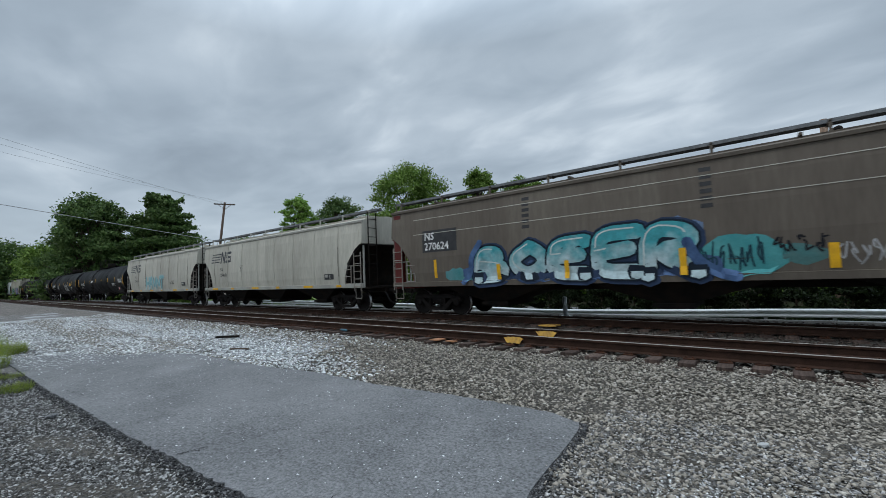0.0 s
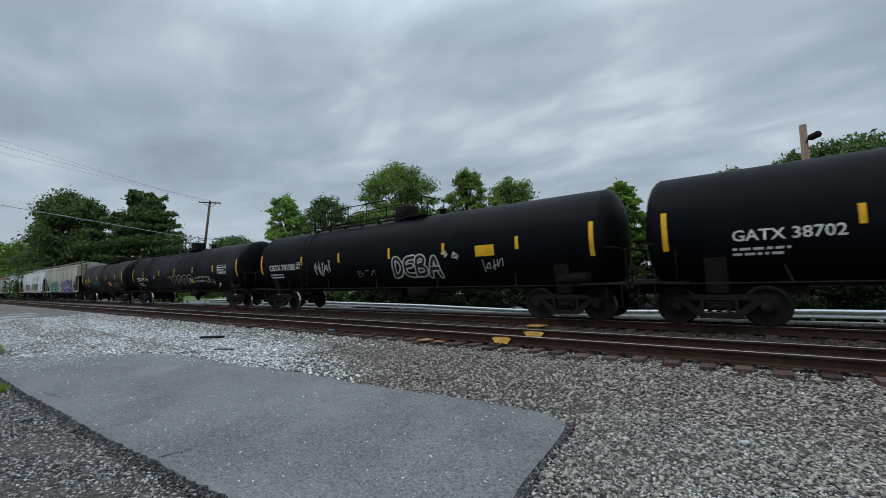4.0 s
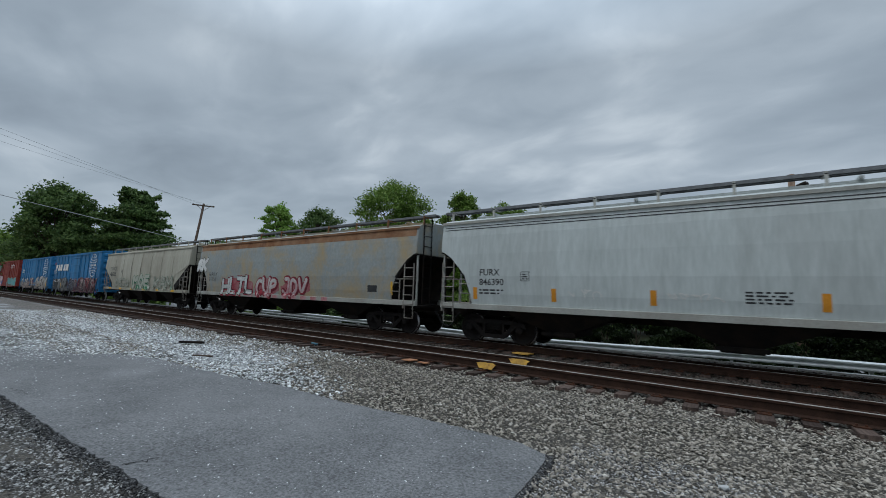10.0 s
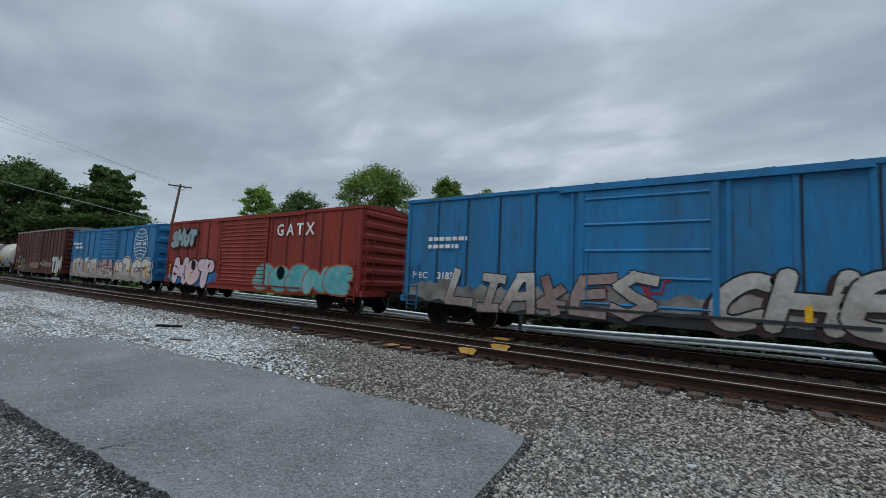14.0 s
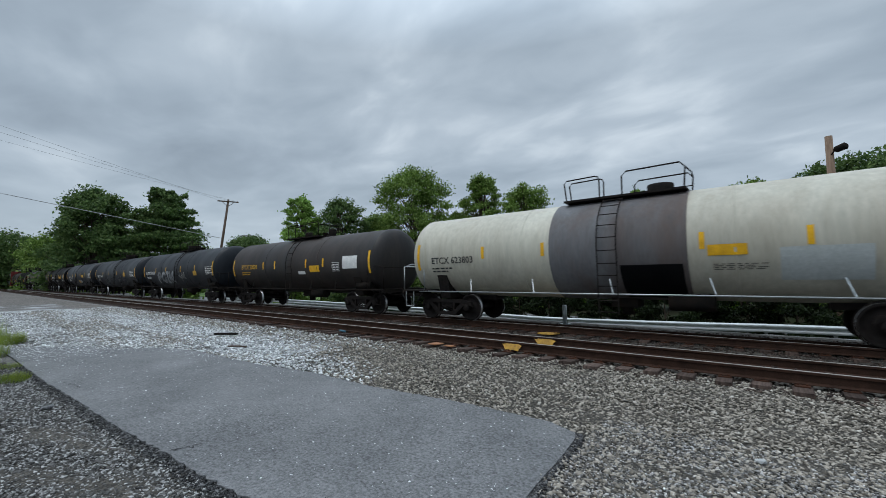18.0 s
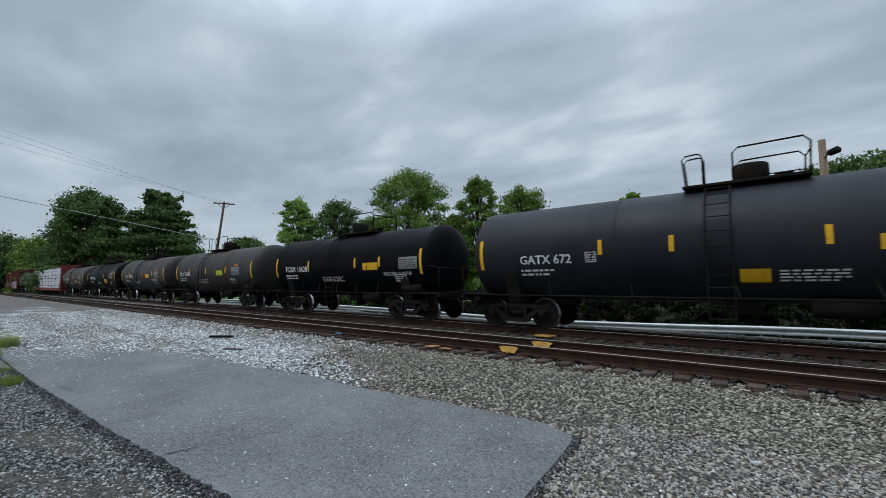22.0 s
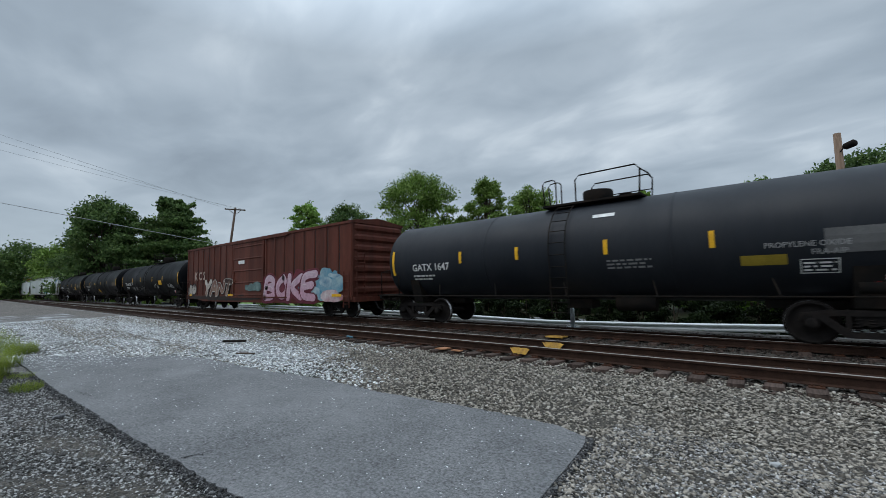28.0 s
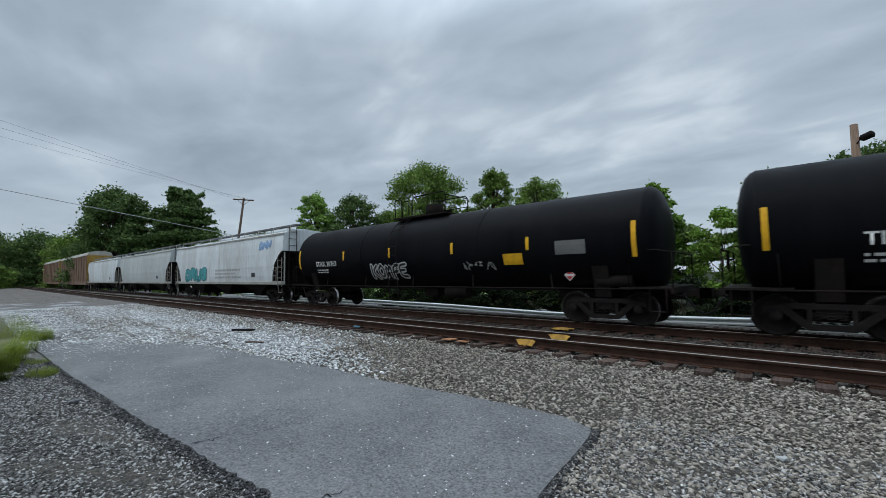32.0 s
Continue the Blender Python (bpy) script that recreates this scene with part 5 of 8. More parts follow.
    for k in range(16):
        x = q.uniform(-h + 0.3, h - 0.3)
        if d0 - 0.3 < x < d1 + 0.3:
            continue
        z1 = q.uniform(2.4, eave - 0.15)
        bm = bmesh.new()
        ribbon(bm, [(x, z1), (x + q.uniform(-.02, .02), z1 - 0.4), (x + q.uniform(-.02, .02), z1 - q.uniform(0.6, 1.6))], q.uniform(0.010, 0.028), flat_y(-w), 0.004)
        part("grime_streak", bm, M_rustrun, car, "thin dark run of rust")
    # pressed ends
    for s in (-1, 1):
        for k in range(ends):
            z = floor + 0.3 + (eave - floor - 0.55) * k / (ends - 1)
            t = (eave - floor) / ends * 0.36
            bm = bmesh.new()
            x = s * h
            loft(bm, [[(x, y, z - t * q), (x + s * 0.09 * q, y, z - t * 0.4), (x + s * 0.09 * q, y, z + t * 0.4), (x, y, z + t * q)] for y, q in ((-w + 0.06, 0.3), (-w + 0.22, 1.0), (w - 0.22, 1.0), (w - 0.06, 0.3))])
            part("end_rib", bm, side, car)
        bm = bmesh.new()
        for y in (-w + 0.12, -w + 0.55):
            box(bm, *sorted((s * (h + 0.13), s * (h + 0.15))), y - 0.02, y + 0.02, 0.75, 3.0)
        for k in range(6):
            z = 0.95 + 0.38 * k
            tube(bm, [(s * (h + 0.15), -w + 0.12, z), (s * (h + 0.15), -w + 0.55, z)], 0.013, 5)
        part("end_ladder", bm, frame_mat, car)
        bm = bmesh.new()
        x = s * (h - 0.38)
        ladder(bm, x - 0.2, x + 0.2, -w - 0.07, 0.50, 2.1, 5)
        part("side_ladder", bm, frame_mat, car)
        bm = bmesh.new()
        box(bm, *sorted((s * (h - 0.7), s * (h + 0.16))), -w, w, floor - 0.2, floor)
        part("end_sill", bm, frame_mat, car)
    bm = bmesh.new()
    box(bm, -h, h, -0.35, 0.35, 0.78, floor)
    for k in range(9):
        x = -h + 2.5 + (2 * h - 5) * k / 8
        box(bm, x - 0.06, x + 0.06, -w + 0.05, w - 0.05, 0.82, floor)
    part("underframe", bm, M_under, car)
    brake_wheel(car, -h - 0.2, 0.6, 2.2, -1)
    trucks(car, h, 1.85)
    couplers(car, h, 0.9)
    return car, h, flat_y(-w - 0.055)


# ---- train: the cars in their order ----
C_taupe = surface("taupe_hopper_paint", (0.145, 0.124, 0.100), (0.115, 0.097, 0.079), 0.8, 0.6, grime=(0.085, 0.068, 0.056), amount=0.6, stretch=STREAK, spec=0.15)
C_oxide = surface("oxide_red_paint", (0.17, 0.028, 0.024), (0.11, 0.022, 0.02), 1.5, 0.6, grime=SOOT, amount=0.6, stretch=STREAK, spec=0.15)
C_lightgrey = surface("light_grey_hopper_paint", (0.47, 0.45, 0.385), (0.41, 0.392, 0.335), 0.8, 0.55, grime=(0.22, 0.20, 0.17), amount=0.5, stretch=STREAK, spec=0.15)
C_slope = surface("soot_and_shade_sheet", (0.050, 0.048, 0.045), (0.026, 0.025, 0.024), 1.5, 0.8, grime=(0.11, 0.10, 0.09), amount=0.5, spec=0.1)
C_tan = surface("tan_grey_hopper_paint", (0.40, 0.382, 0.312), (0.345, 0.328, 0.266), 0.8, 0.55, grime=(0.20, 0.17, 0.13), amount=0.5, stretch=STREAK, spec=0.15)
C_white = surface("white_hopper_paint", (0.63, 0.67, 0.68), (0.56, 0.60, 0.61), 0.7, 0.55, grime=(0.30, 0.27, 0.23), amount=0.6, stretch=STREAK, spec=0.15)
C_pale = surface("pale_grey_hopper_paint", (0.46, 0.50, 0.49), (0.42, 0.455, 0.445), 0.7, 0.5, grime=(0.30, 0.30, 0.29), amount=0.35, stretch=STREAK, spec=0.15)
C_rusty = surface("rust_blotched_grey_paint", (0.262, 0.285, 0.280), (0.225, 0.246, 0.242), 0.6, 0.6, grime=(0.40, 0.27, 0.11), amount=1.0, gscale=0.62, stretch=(1, 1, 0.8), spec=0.15)
C_rustlip = surface("rusted_roof_edge", (0.24, 0.115, 0.055), (0.16, 0.075, 0.04), 2.5, 0.8, grime=(0.36, 0.27, 0.19), amount=0.5, spec=0.15)
C_cream = surface("clean_white_sill", (0.42, 0.42, 0.385), (0.34, 0.34, 0.31), 1.2, 0.55, grime=(0.25, 0.2, 0.15), amount=0.4, spec=0.15)
C_black = surface("black_tank_paint", (0.0032, 0.0036, 0.0048), (0.0052, 0.0055, 0.0066), 0.8, 0.45, grime=(0.011, 0.0108, 0.011), amount=0.35, stretch=STREAK, spec=0.045)
C_black2 = surface("faded_black_tank_paint", (0.0095, 0.0120, 0.0165), (0.0140, 0.0168, 0.0215), 0.7, 0.5, grime=(0.028, 0.029, 0.032), amount=0.4, stretch=STREAK, spec=0.22)
C_brownblack = surface("brown_stained_tank_paint", (0.019, 0.018, 0.018), (0.027, 0.023, 0.021), 0.6, 0.5, grime=(0.062, 0.045, 0.038), amount=0.6, stretch=STREAK, spec=0.25)
C_rustblack = surface("rust_streaked_black_paint", (0.0048, 0.0048, 0.0056), (0.0082, 0.0075, 0.0076), 0.6, 0.5, grime=(0.024, 0.0135, 0.0115), amount=0.4, gscale=0.6, stretch=STREAK, spec=0.09)
C_offwhite = surface("off_white_tank_paint", (0.50, 0.487, 0.405), (0.43, 0.415, 0.345), 0.6, 0.5, grime=(0.24, 0.19, 0.13), amount=0.5, stretch=STREAK)
C_band = surface("grey_tank_band", (0.150, 0.153, 0.162), (0.090, 0.088, 0.092), 0.9, 0.6, grime=(0.125, 0.085, 0.068), amount=0.7, stretch=STREAK, spec=0.15)
C_blue = surface("blue_boxcar_paint", (0.020, 0.178, 0.385), (0.026, 0.150, 0.31), 0.8, 0.6, grime=(0.045, 0.095, 0.145), amount=0.75, gscale=1.3, stretch=STREAK, spec=0.15)
C_bluesoot = surface("sooty_blue_sill", (0.028, 0.034, 0.042), (0.04, 0.04, 0.042), 1.2, 0.7, spec=0.15)
C_brown = surface("boxcar_brown_paint", (0.105, 0.030, 0.024), (0.078, 0.024, 0.020), 0.9, 0.6, grime=(0.055, 0.030, 0.024), amount=0.6, stretch=STREAK, spec=0.15)
C_red = surface("boxcar_red_paint", (0.26, 0.040, 0.027), (0.21, 0.034, 0.025), 0.9, 0.6, grime=(0.12, 0.035, 0.025), amount=0.5, stretch=STREAK, spec=0.15)
C_kcs = surface("weathered_red_brown_paint", (0.120, 0.034, 0.021), (0.088, 0.026, 0.017), 0.9, 0.6, grime=(0.034, 0.018, 0.014), amount=0.75, gscale=1.4, stretch=STREAK, vary=0.0, spec=0.15)
C_greyroof = surface("weathered_roof_zinc", (0.30, 0.29, 0.28), (0.20, 0.19, 0.18), 1.5, 0.6, 0.2, grime=RUST, amount=0.4, spec=0.15)
C_wrap = surface("white_lumber_wrap", (0.66, 0.68, 0.69), (0.60, 0.62, 0.63), 1.2, 0.35, bump=0.5, bscale=5, spec=0.5, grime=(0.5, 0.52, 0.53), amount=0.5, gscale=2)
C_centre = surface("centrebeam_red_paint", (0.20, 0.035, 0.032), (0.15, 0.03, 0.028), 1.2, 0.6, grime=(0.07, 0.03, 0.026), amount=0.5, spec=0.15)
C_auto = surface("rust_stained_autorack_panel", (0.21, 0.145, 0.105), (0.16, 0.10, 0.07), 1.2, 0.65, grime=(0.12, 0.06, 0.035), amount=0.6, stretch=STREAK, spec=0.15)
C_autoroof = surface("pale_autorack_roof", (0.42, 0.41, 0.37), None, 1, 0.6, spec=0.15)
C_autoyellow = surface("autorack_end_yellow", (0.34, 0.22, 0.05), None, 1.5, 0.6, grime=RUST, amount=0.4, spec=0.15)

TEAL, BLUEP, PALEB, GREENP, PURPLE, PINK, WHITEP, BLACKP, CYANP, REDP, YELP, SILVER = (0.03, 0.33, 0.33), (0.03, 0.10, 0.32), (0.42, 0.60, 0.66), (0.04, 0.26, 0.10), (0.16, 0.09, 0.28), (0.58, 0.36, 0.42), (0.60, 0.60, 0.57), (0.018, 0.018, 0.022), (0.10, 0.42, 0.48), (0.34, 0.03, 0.05), (0.62, 0.50, 0.06), (0.42, 0.42, 0.40)


def steel_logo(car, x, z, w, h, material, wrap):
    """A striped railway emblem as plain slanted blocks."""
    bm = bmesh.new()
    for k in range(4):
        zz = z + h * (0.05 + 0.26 * k)
        patch(bm, x + 0.02 * k * w, x + w * (0.42 + 0.03 * k), zz, zz + h * 0.10, wrap, nz=1)
    part("emblem_stripes", bm, material, car, "dark horizontal stripes of an emblem")
    bm = bmesh.new()
    for pts in ([(0.50, 0), (0.55, 1)], [(0.55, 1), (0.66, 0.1)], [(0.66, 0), (0.71, 1)], [(0.97, .92), (0.78, .92), (0.78, .52), (0.95, .48), (0.95, .08), (0.74, .08)]):
        ribbon(bm, [(x + a * w, z + b * h) for a, b in pts], h * 0.22, wrap, 0.007)
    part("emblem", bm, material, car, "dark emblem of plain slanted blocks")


def globe_logo(car, cx, cz, r, material, wrap):
    """A lined globe: a ring, bowed cross lines and a short centre line above and below."""
    bm = bmesh.new()
    ribbon(bm, [(cx + r * math.cos(a), cz + r * math.sin(a)) for a in np.linspace(0, 6.283, 41)], 0.045, wrap, 0.008)
    for k in (0.34, 0.56, 0.78):
        for s in (-1, 1):
            half = math.sqrt(1 - k * k) * r
            ribbon(bm, [(cx + half * q, cz + s * (k * r - 0.13 * r * (1 - q * q))) for q in np.linspace(-1, 1, 11)], 0.042, wrap, 0.0085)
    for s in (-1, 1):
        ribbon(bm, [(cx, cz + s * r * 0.96), (cx, cz + s * r * 0.24)], 0.030, wrap, 0.009)
    part("globe_emblem", bm, material, car, "white lined globe emblem")
    bm = bmesh.new()
    for k, (wd, top) in enumerate(((0.19, 0.7), (0.20, 0.35), (0.19, 1.0), (0.05, 0.3), (0.20, 0.35), (0.24, 1.0))):
        x = cx - 0.74 * r + 0.25 * r * k
        v = [bm.verts.new((x + a * r, wrap(cz + b * r) - 0.009, cz + b * r)) for a, b in ((0, -0.09), (wd, -0.09), (wd * (0.5 + top / 2), 0.11), (wd * (0.5 - top / 2), 0.11))]
        bm.faces.new(v)
    part("globe_bar", bm, material, car, "white blocks across the emblem")


def block_logo(car, x, z, w, h, shape, material, wrap):
    """Slab-shaped company lettering as plain white blocks and wedges."""
    forms = {"p": ((0.0, 0.0), (0.36, 0.0), (0.40, 0.34), (0.90, 0.40), (0.98, 1.0), (0.04, 1.0)), "a": ((-0.02, 0.0), (1.0, 0.0), (0.86, 1.0), (0.36, 1.0)), "n": ((0.02, 0.0), (1.02, 0.0), (1.08, 1.0), (0.08, 1.0)), "m": ((0.0, 0.0), (1.22, 0.0), (1.28, 1.0), (0.06, 1.0))}
    bm = bmesh.new()
    lw = w / len(shape)
    for i, c in enumerate(shape):
        if c in forms:
            bm.faces.new([bm.verts.new((x + lw * (i + a * 0.94) - (0.5 * lw if i > 3 else 0), wrap(z) - 0.008, z + b * h)) for a, b in forms[c]])
    part("emblem_blocks", bm, material, car, "broad white emblem blocks")


def mark(car, text, x, z, size, material, wrap, lines=2, seed=1):
    letters(car, text, x, z, size, material, wrap, bold=0.02, label="stencilled car mark")
    if lines:
        bars(car, x, z - size * 1.35, size * 4.2, size * 0.95, lines, material, wrap, seed)


def print_box(car, x, z, w, h, material, wrap, seed=1):
    """A framed block of small print."""
    t = 0.018
    decal(car, "print_frame", [(x, x + w, z, z + t), (x, x + w, z + h - t, z + h), (x, x + t, z, z + h), (x + w - t, x + w, z, z + h)], material, wrap, 0.006, "thin painted frame", 2)
    bars(car, x + 0.05, z + 0.05, w - 0.1, h - 0.08, 3, material, wrap, seed)


def placard(car, x, z, wrap):
    bm = bmesh.new()
    s = 0.17
    y = wrap(z) - 0.05
    bm.faces.new([bm.verts.new(p) for p in ((x - s, y, z), (x, y, z - s), (x + s, y, z), (x, y, z + s))])
    p = part("placard", bm, M_white, car, "diamond hazard placard")
    bm = bmesh.new()
    s = 0.145
    bm.faces.new([bm.verts.new(q) for q in ((x - s, y - 0.004, z), (x, y - 0.004, z - s), (x + s, y - 0.004, z), (x, y - 0.004, z + s))])
    part("placard_face", bm, M_red, p)
    bm = bmesh.new()
    box(bm, x - 0.12, x + 0.12, y - 0.008, y - 0.006, z - 0.035, z + 0.035)
    part("placard_bar", bm, M_white, p)


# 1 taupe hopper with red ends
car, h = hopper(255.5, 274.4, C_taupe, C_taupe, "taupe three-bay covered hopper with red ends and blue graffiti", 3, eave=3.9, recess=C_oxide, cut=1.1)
W = hopper_y
decal(car, "number_panel", [(-7.85, -6.3, 2.28, 3.06)], M_black, W, 0.006, "black number panel")
letters(car, "NS", -7.75, 2.72, 0.26, M_white, lambda z: W(z) - 0.008, bold=0.02)
letters(car, "270624", -7.75, 2.36, 0.26, M_white, lambda z: W(z) - 0.008, bold=0.02)
splash(car, -6.85, 1.14, 1.6, 0.62, (0.05, 0.24, 0.24), W, (0.16, 0.30, 0.32), 2)
splash(car, -1.2, 2.05, 2.0, 0.72, (0.13, 0.20, 0.36), W, (0.12, 0.16, 0.20), 3, 0.003, "blue haze of paint above the lettering")
splash(car, -5.6, 1.9, 1.0, 0.62, (0.13, 0.20, 0.36), W, (0.12, 0.13, 0.16), 4, 0.003, "blue haze of paint above the lettering")
splash(car, -6.1, 1.12, 7.2, 0.75, (0.03, 0.06, 0.13), W, (0.10, 0.17, 0.32), 5, 0.004, "dark blue shadow behind the lettering")
graffiti(car, "BOEER", -5.55, 1.08, 6.3, 1.42, (0.055, 0.30, 0.33), (0.010, 0.018, 0.030), W, (0.030, 0.05, 0.10), (0.55, 0.62, 0.60), 0.37, lean=0.05, seed=3, fade=(0.46, 0.58, 0.60), tight=1.02, grow=0.22, line=0.055)
for pts, wd in ((((-5.35, 2.45), (-5.75, 1.95), (-5.70, 1.55), (-6.05, 1.18)), 0.20), (((0.45, 2.0), (0.62, 1.55), (1.02, 1.25), (1.35, 1.16)), 0.24)):
    bm = bmesh.new()
    ribbon(bm, rounded(list(pts)), wd, W, 0.040)
    part("painted_flourish", bm, paint((0.025, 0.05, 0.12), (0.10, 0.18, 0.34)), car, "dark blue painted flourish")
splash(car, 0.55, 1.12, 1.7, 0.98, (0.05, 0.26, 0.27), W, (0.10, 0.34, 0.34), 6)
scrawl(car, 0.7, 1.3, 1.2, 0.7, (0.02, 0.06, 0.08), W, 9, 7, 0.035)
splash(car, 2.15, 1.35, 0.75, 0.5, (0.06, 0.20, 0.20), W, (0.10, 0.15, 0.14), 8)
scrawl(car, 2.0, 1.62, 0.9, 0.36, BLACKP, W, 5, 7, 0.035)
scrawl(car, 3.0, 1.2, 0.75, 0.7, (0.40, 0.40, 0.40), W, 6, 5, 0.03)
decal(car, "reflective_strip", [(-4.75, -4.62, 1.24, 1.72), (-2.55, -2.42, 1.22, 1.72), (0.27, 0.42, 1.22, 1.86)], M_reflect, W, 0.065, "yellow reflective strip")
decal(car, "reflective_strip", [(-7.35, -7.23, 1.35, 2.0)], M_reflect, W)
decal(car, "reflective_strip", [(2.86, 3.02, 1.28, 1.78)], M_reflect, W, 0.02)
for zz in (2.95, 3.5):
    decal(car, "panel_seam", [(-8.3, 8.3, zz, zz + 0.02)], C_lightgrey, W, 0.012, "thin pale weld seam", 1)
for x in (-3.7, 0.9):
    for k in range(6):
        decal(car, "vent_bar", [(x - 0.12, x + 0.12, 2.75 + 0.17 * k, 2.85 + 0.17 * k)], M_black, W, 0.006, "small dark bar in a column", 1)
bm = bmesh.new()
box(bm, -9.35, -9.0, -1.5, -1.3, 1.1, 3.8)
part("end_post", bm, C_oxide, car, "oxide red end post")

# 2, 3 light grey hoppers
for rear, front, num, seed in ((237.9, 253.7, "294868", 1), (220.6, 236.6, "296054", 2)):
    car, h = hopper(rear, front, C_lightgrey, C_cream, "light grey curved-side covered hopper with a dark striped emblem", 3, ribs=8)
    steel_logo(car, -6.8, 2.75, 2.8, 0.62, M_navy, W)
    letters(car, "NS", -5.5, 2.24, 0.2, M_black, W, bold=0.01)
    letters(car, num, -5.5, 1.90, 0.2, M_black, W, bold=0.01)
    print_box(car, -2.9, 2.15, 0.32, 0.32, M_black, W, seed)
    decal(car, "data_panel", [(5.25, 5.95, 1.45, 1.70)], M_black, W, 0.006, "black data panel", 1)
    decal(car, "data_lines", [(5.30, 5.52, 1.55, 1.66), (5.65, 5.70, 1.49, 1.66)], C_cream, W, 0.01, nz=1)
    decal(car, "reflective_strip", [(-6.6 + 2.55 * k, -6.6 + 2.55 * k + (0.75 if k % 2 == 0 else 0.35), 1.10, 1.20) for k in range(6)], M_reflect, flat_y(-1.565), label="yellow reflective strip", nz=1)
    if seed == 2:
        graffiti(car, "HAVNT", -2.5, 1.22, 4.2, 1.1, (0.22, 0.42, 0.44), (0.40, 0.52, 0.52), W, thick=0.3, seed=9)
        scrawl(car, 3.0, 1.55, 0.8, 0.35, BLACKP, W, 3, 4, 0.022)

# 4 to 7 black tank cars
car, h, T = tank(199.0, 219.2, C_black, "long black tank car with yellow reflective strips", domes=(-1.0,), cage=(-2.6, 1.2), shift=0.0, strips=(-6.1, -3.5, -0.95, 1.6, 4.2, 6.8))
mark(car, "GATX 38702", -8.2, 1.95, 0.24, M_white, T)
print_box(car, 8.0, 2.0, 1.3, 0.45, M_white, T, 2)
bars(car, 5.6, 1.75, 1.3, 0.3, 3, M_white, T, 3)
decal(car, "data_panel", [(-2.9, -2.2, 2.2, 2.42)], M_white, T, label="white data panel")
placard(car, 7.6, 1.45, T)
car, h, T = tank(180.4, 198.4, C_black, "long black tank car with white tags and a yellow panel", domes=(0.5,), cage=(0.95, 1.9), dome=(0.48, 0.52), board=(-5.02, 1.6), shift=-0.0, strips=(-4.9, -2.2, 0.8, 3.4, 6.2))
mark(car, "CBTX 781583", -7.7, 1.95, 0.27, M_white, T)
print_box(car, -5.35, 1.98, 0.3, 0.3, M_white, T, 4)
decal(car, "sign_panel", [(4.7, 5.4, 2.0, 2.35)], M_reflect, T, label="yellow notice panel")
graffiti(car, "DEBA", 0.9, 1.4, 2.3, 0.8, (0.02, 0.02, 0.022), WHITEP, T, thick=0.22, seed=11)
scrawl(car, -3.95, 1.50, 1.15, 0.8, WHITEP, T, 12, 9, 0.03)
scrawl(car, -1.2, 1.45, 1.2, 0.35, SILVER, T, 13, 5, 0.022)
scrawl(car, 3.3, 1.9, 0.8, 0.4, WHITEP, T, 14, 2, 0.035)
scrawl(car, 4.7, 1.5, 1.0, 0.4, WHITEP, T, 15, 4, 0.025)
car, h, T = tank(160.6, 178.85, C_black, "long black tank car with looping white tags", domes=(0.08,), cage=(0.55, 1.9), dome=(0.45, 0.56), board=(-5.78, 1.5), shift=0.03, strips=(-6.2, -2.95, -0.15, 2.75, 5.6))
mark(car, "CBTX 781160", -7.6, 1.82, 0.27, M_white, T)
print_box(car, -4.15, 1.95, 0.3, 0.3, M_white, T, 5)
outline_tag(car, -0.7, 1.42, 3.4, 0.68, 4, (0.55, 0.55, 0.55), T, 16, 0.03)
scrawl(car, -1.5, 1.8, 0.7, 0.25, SILVER, T, 17, 4, 0.02)
decal(car, "sign_panel", [(2.04, 2.72, 1.52, 1.80)], M_yellow, T, label="yellow notice panel")
letters(car, "LIQUEFIED PETROLEUM GAS", 2.95, 1.80, 0.12, M_white, T, bold=0.02, spacing=0.96)
letters(car, "NON-ODORIZED", 2.95, 1.58, 0.11, M_white, T, bold=0.02)
print_box(car, 6.2, 2.0, 1.1, 0.5, M_white, T, 6)
scrawl(car, 4.4, 1.35, 1.2, 0.5, WHITEP, T, 18, 5, 0.028)
placard(car, 6.0, 1.4, T)
car, h, T = tank(145.1, 158.9, C_rustblack, "shorter black tank car with yellow lettering and teal tag", domes=(0.6,), cage=(-1.72, 1.6), shift=0.4, flip=True, hoop=1.6, strips=(-4.4, -1.6, 1.5, 4.0))
mark(car, "GATX 51792", -5.8, 1.98, 0.26, M_yellow, T)
splash(car, -2.9, 1.62, 2.3, 0.42, (0.012, 0.032, 0.038), T, (0.008, 0.012, 0.014), 18, 0.003, "faint teal haze of paint")
scrawl(car, -2.9, 1.66, 2.3, 0.50, (0.05, 0.20, 0.23), T, 19, 9, 0.045)
scrawl(car, -2.7, 1.60, 1.9, 0.40, (0.03, 0.12, 0.15), T, 20, 8, 0.06)
decal(car, "sign_panel", [(1.9, 2.6, 1.55, 1.9)], M_yellow, T, label="yellow notice panel")
bars(car, 3.1, 1.5, 1.6, 0.3, 3, M_yellow, T, 8)

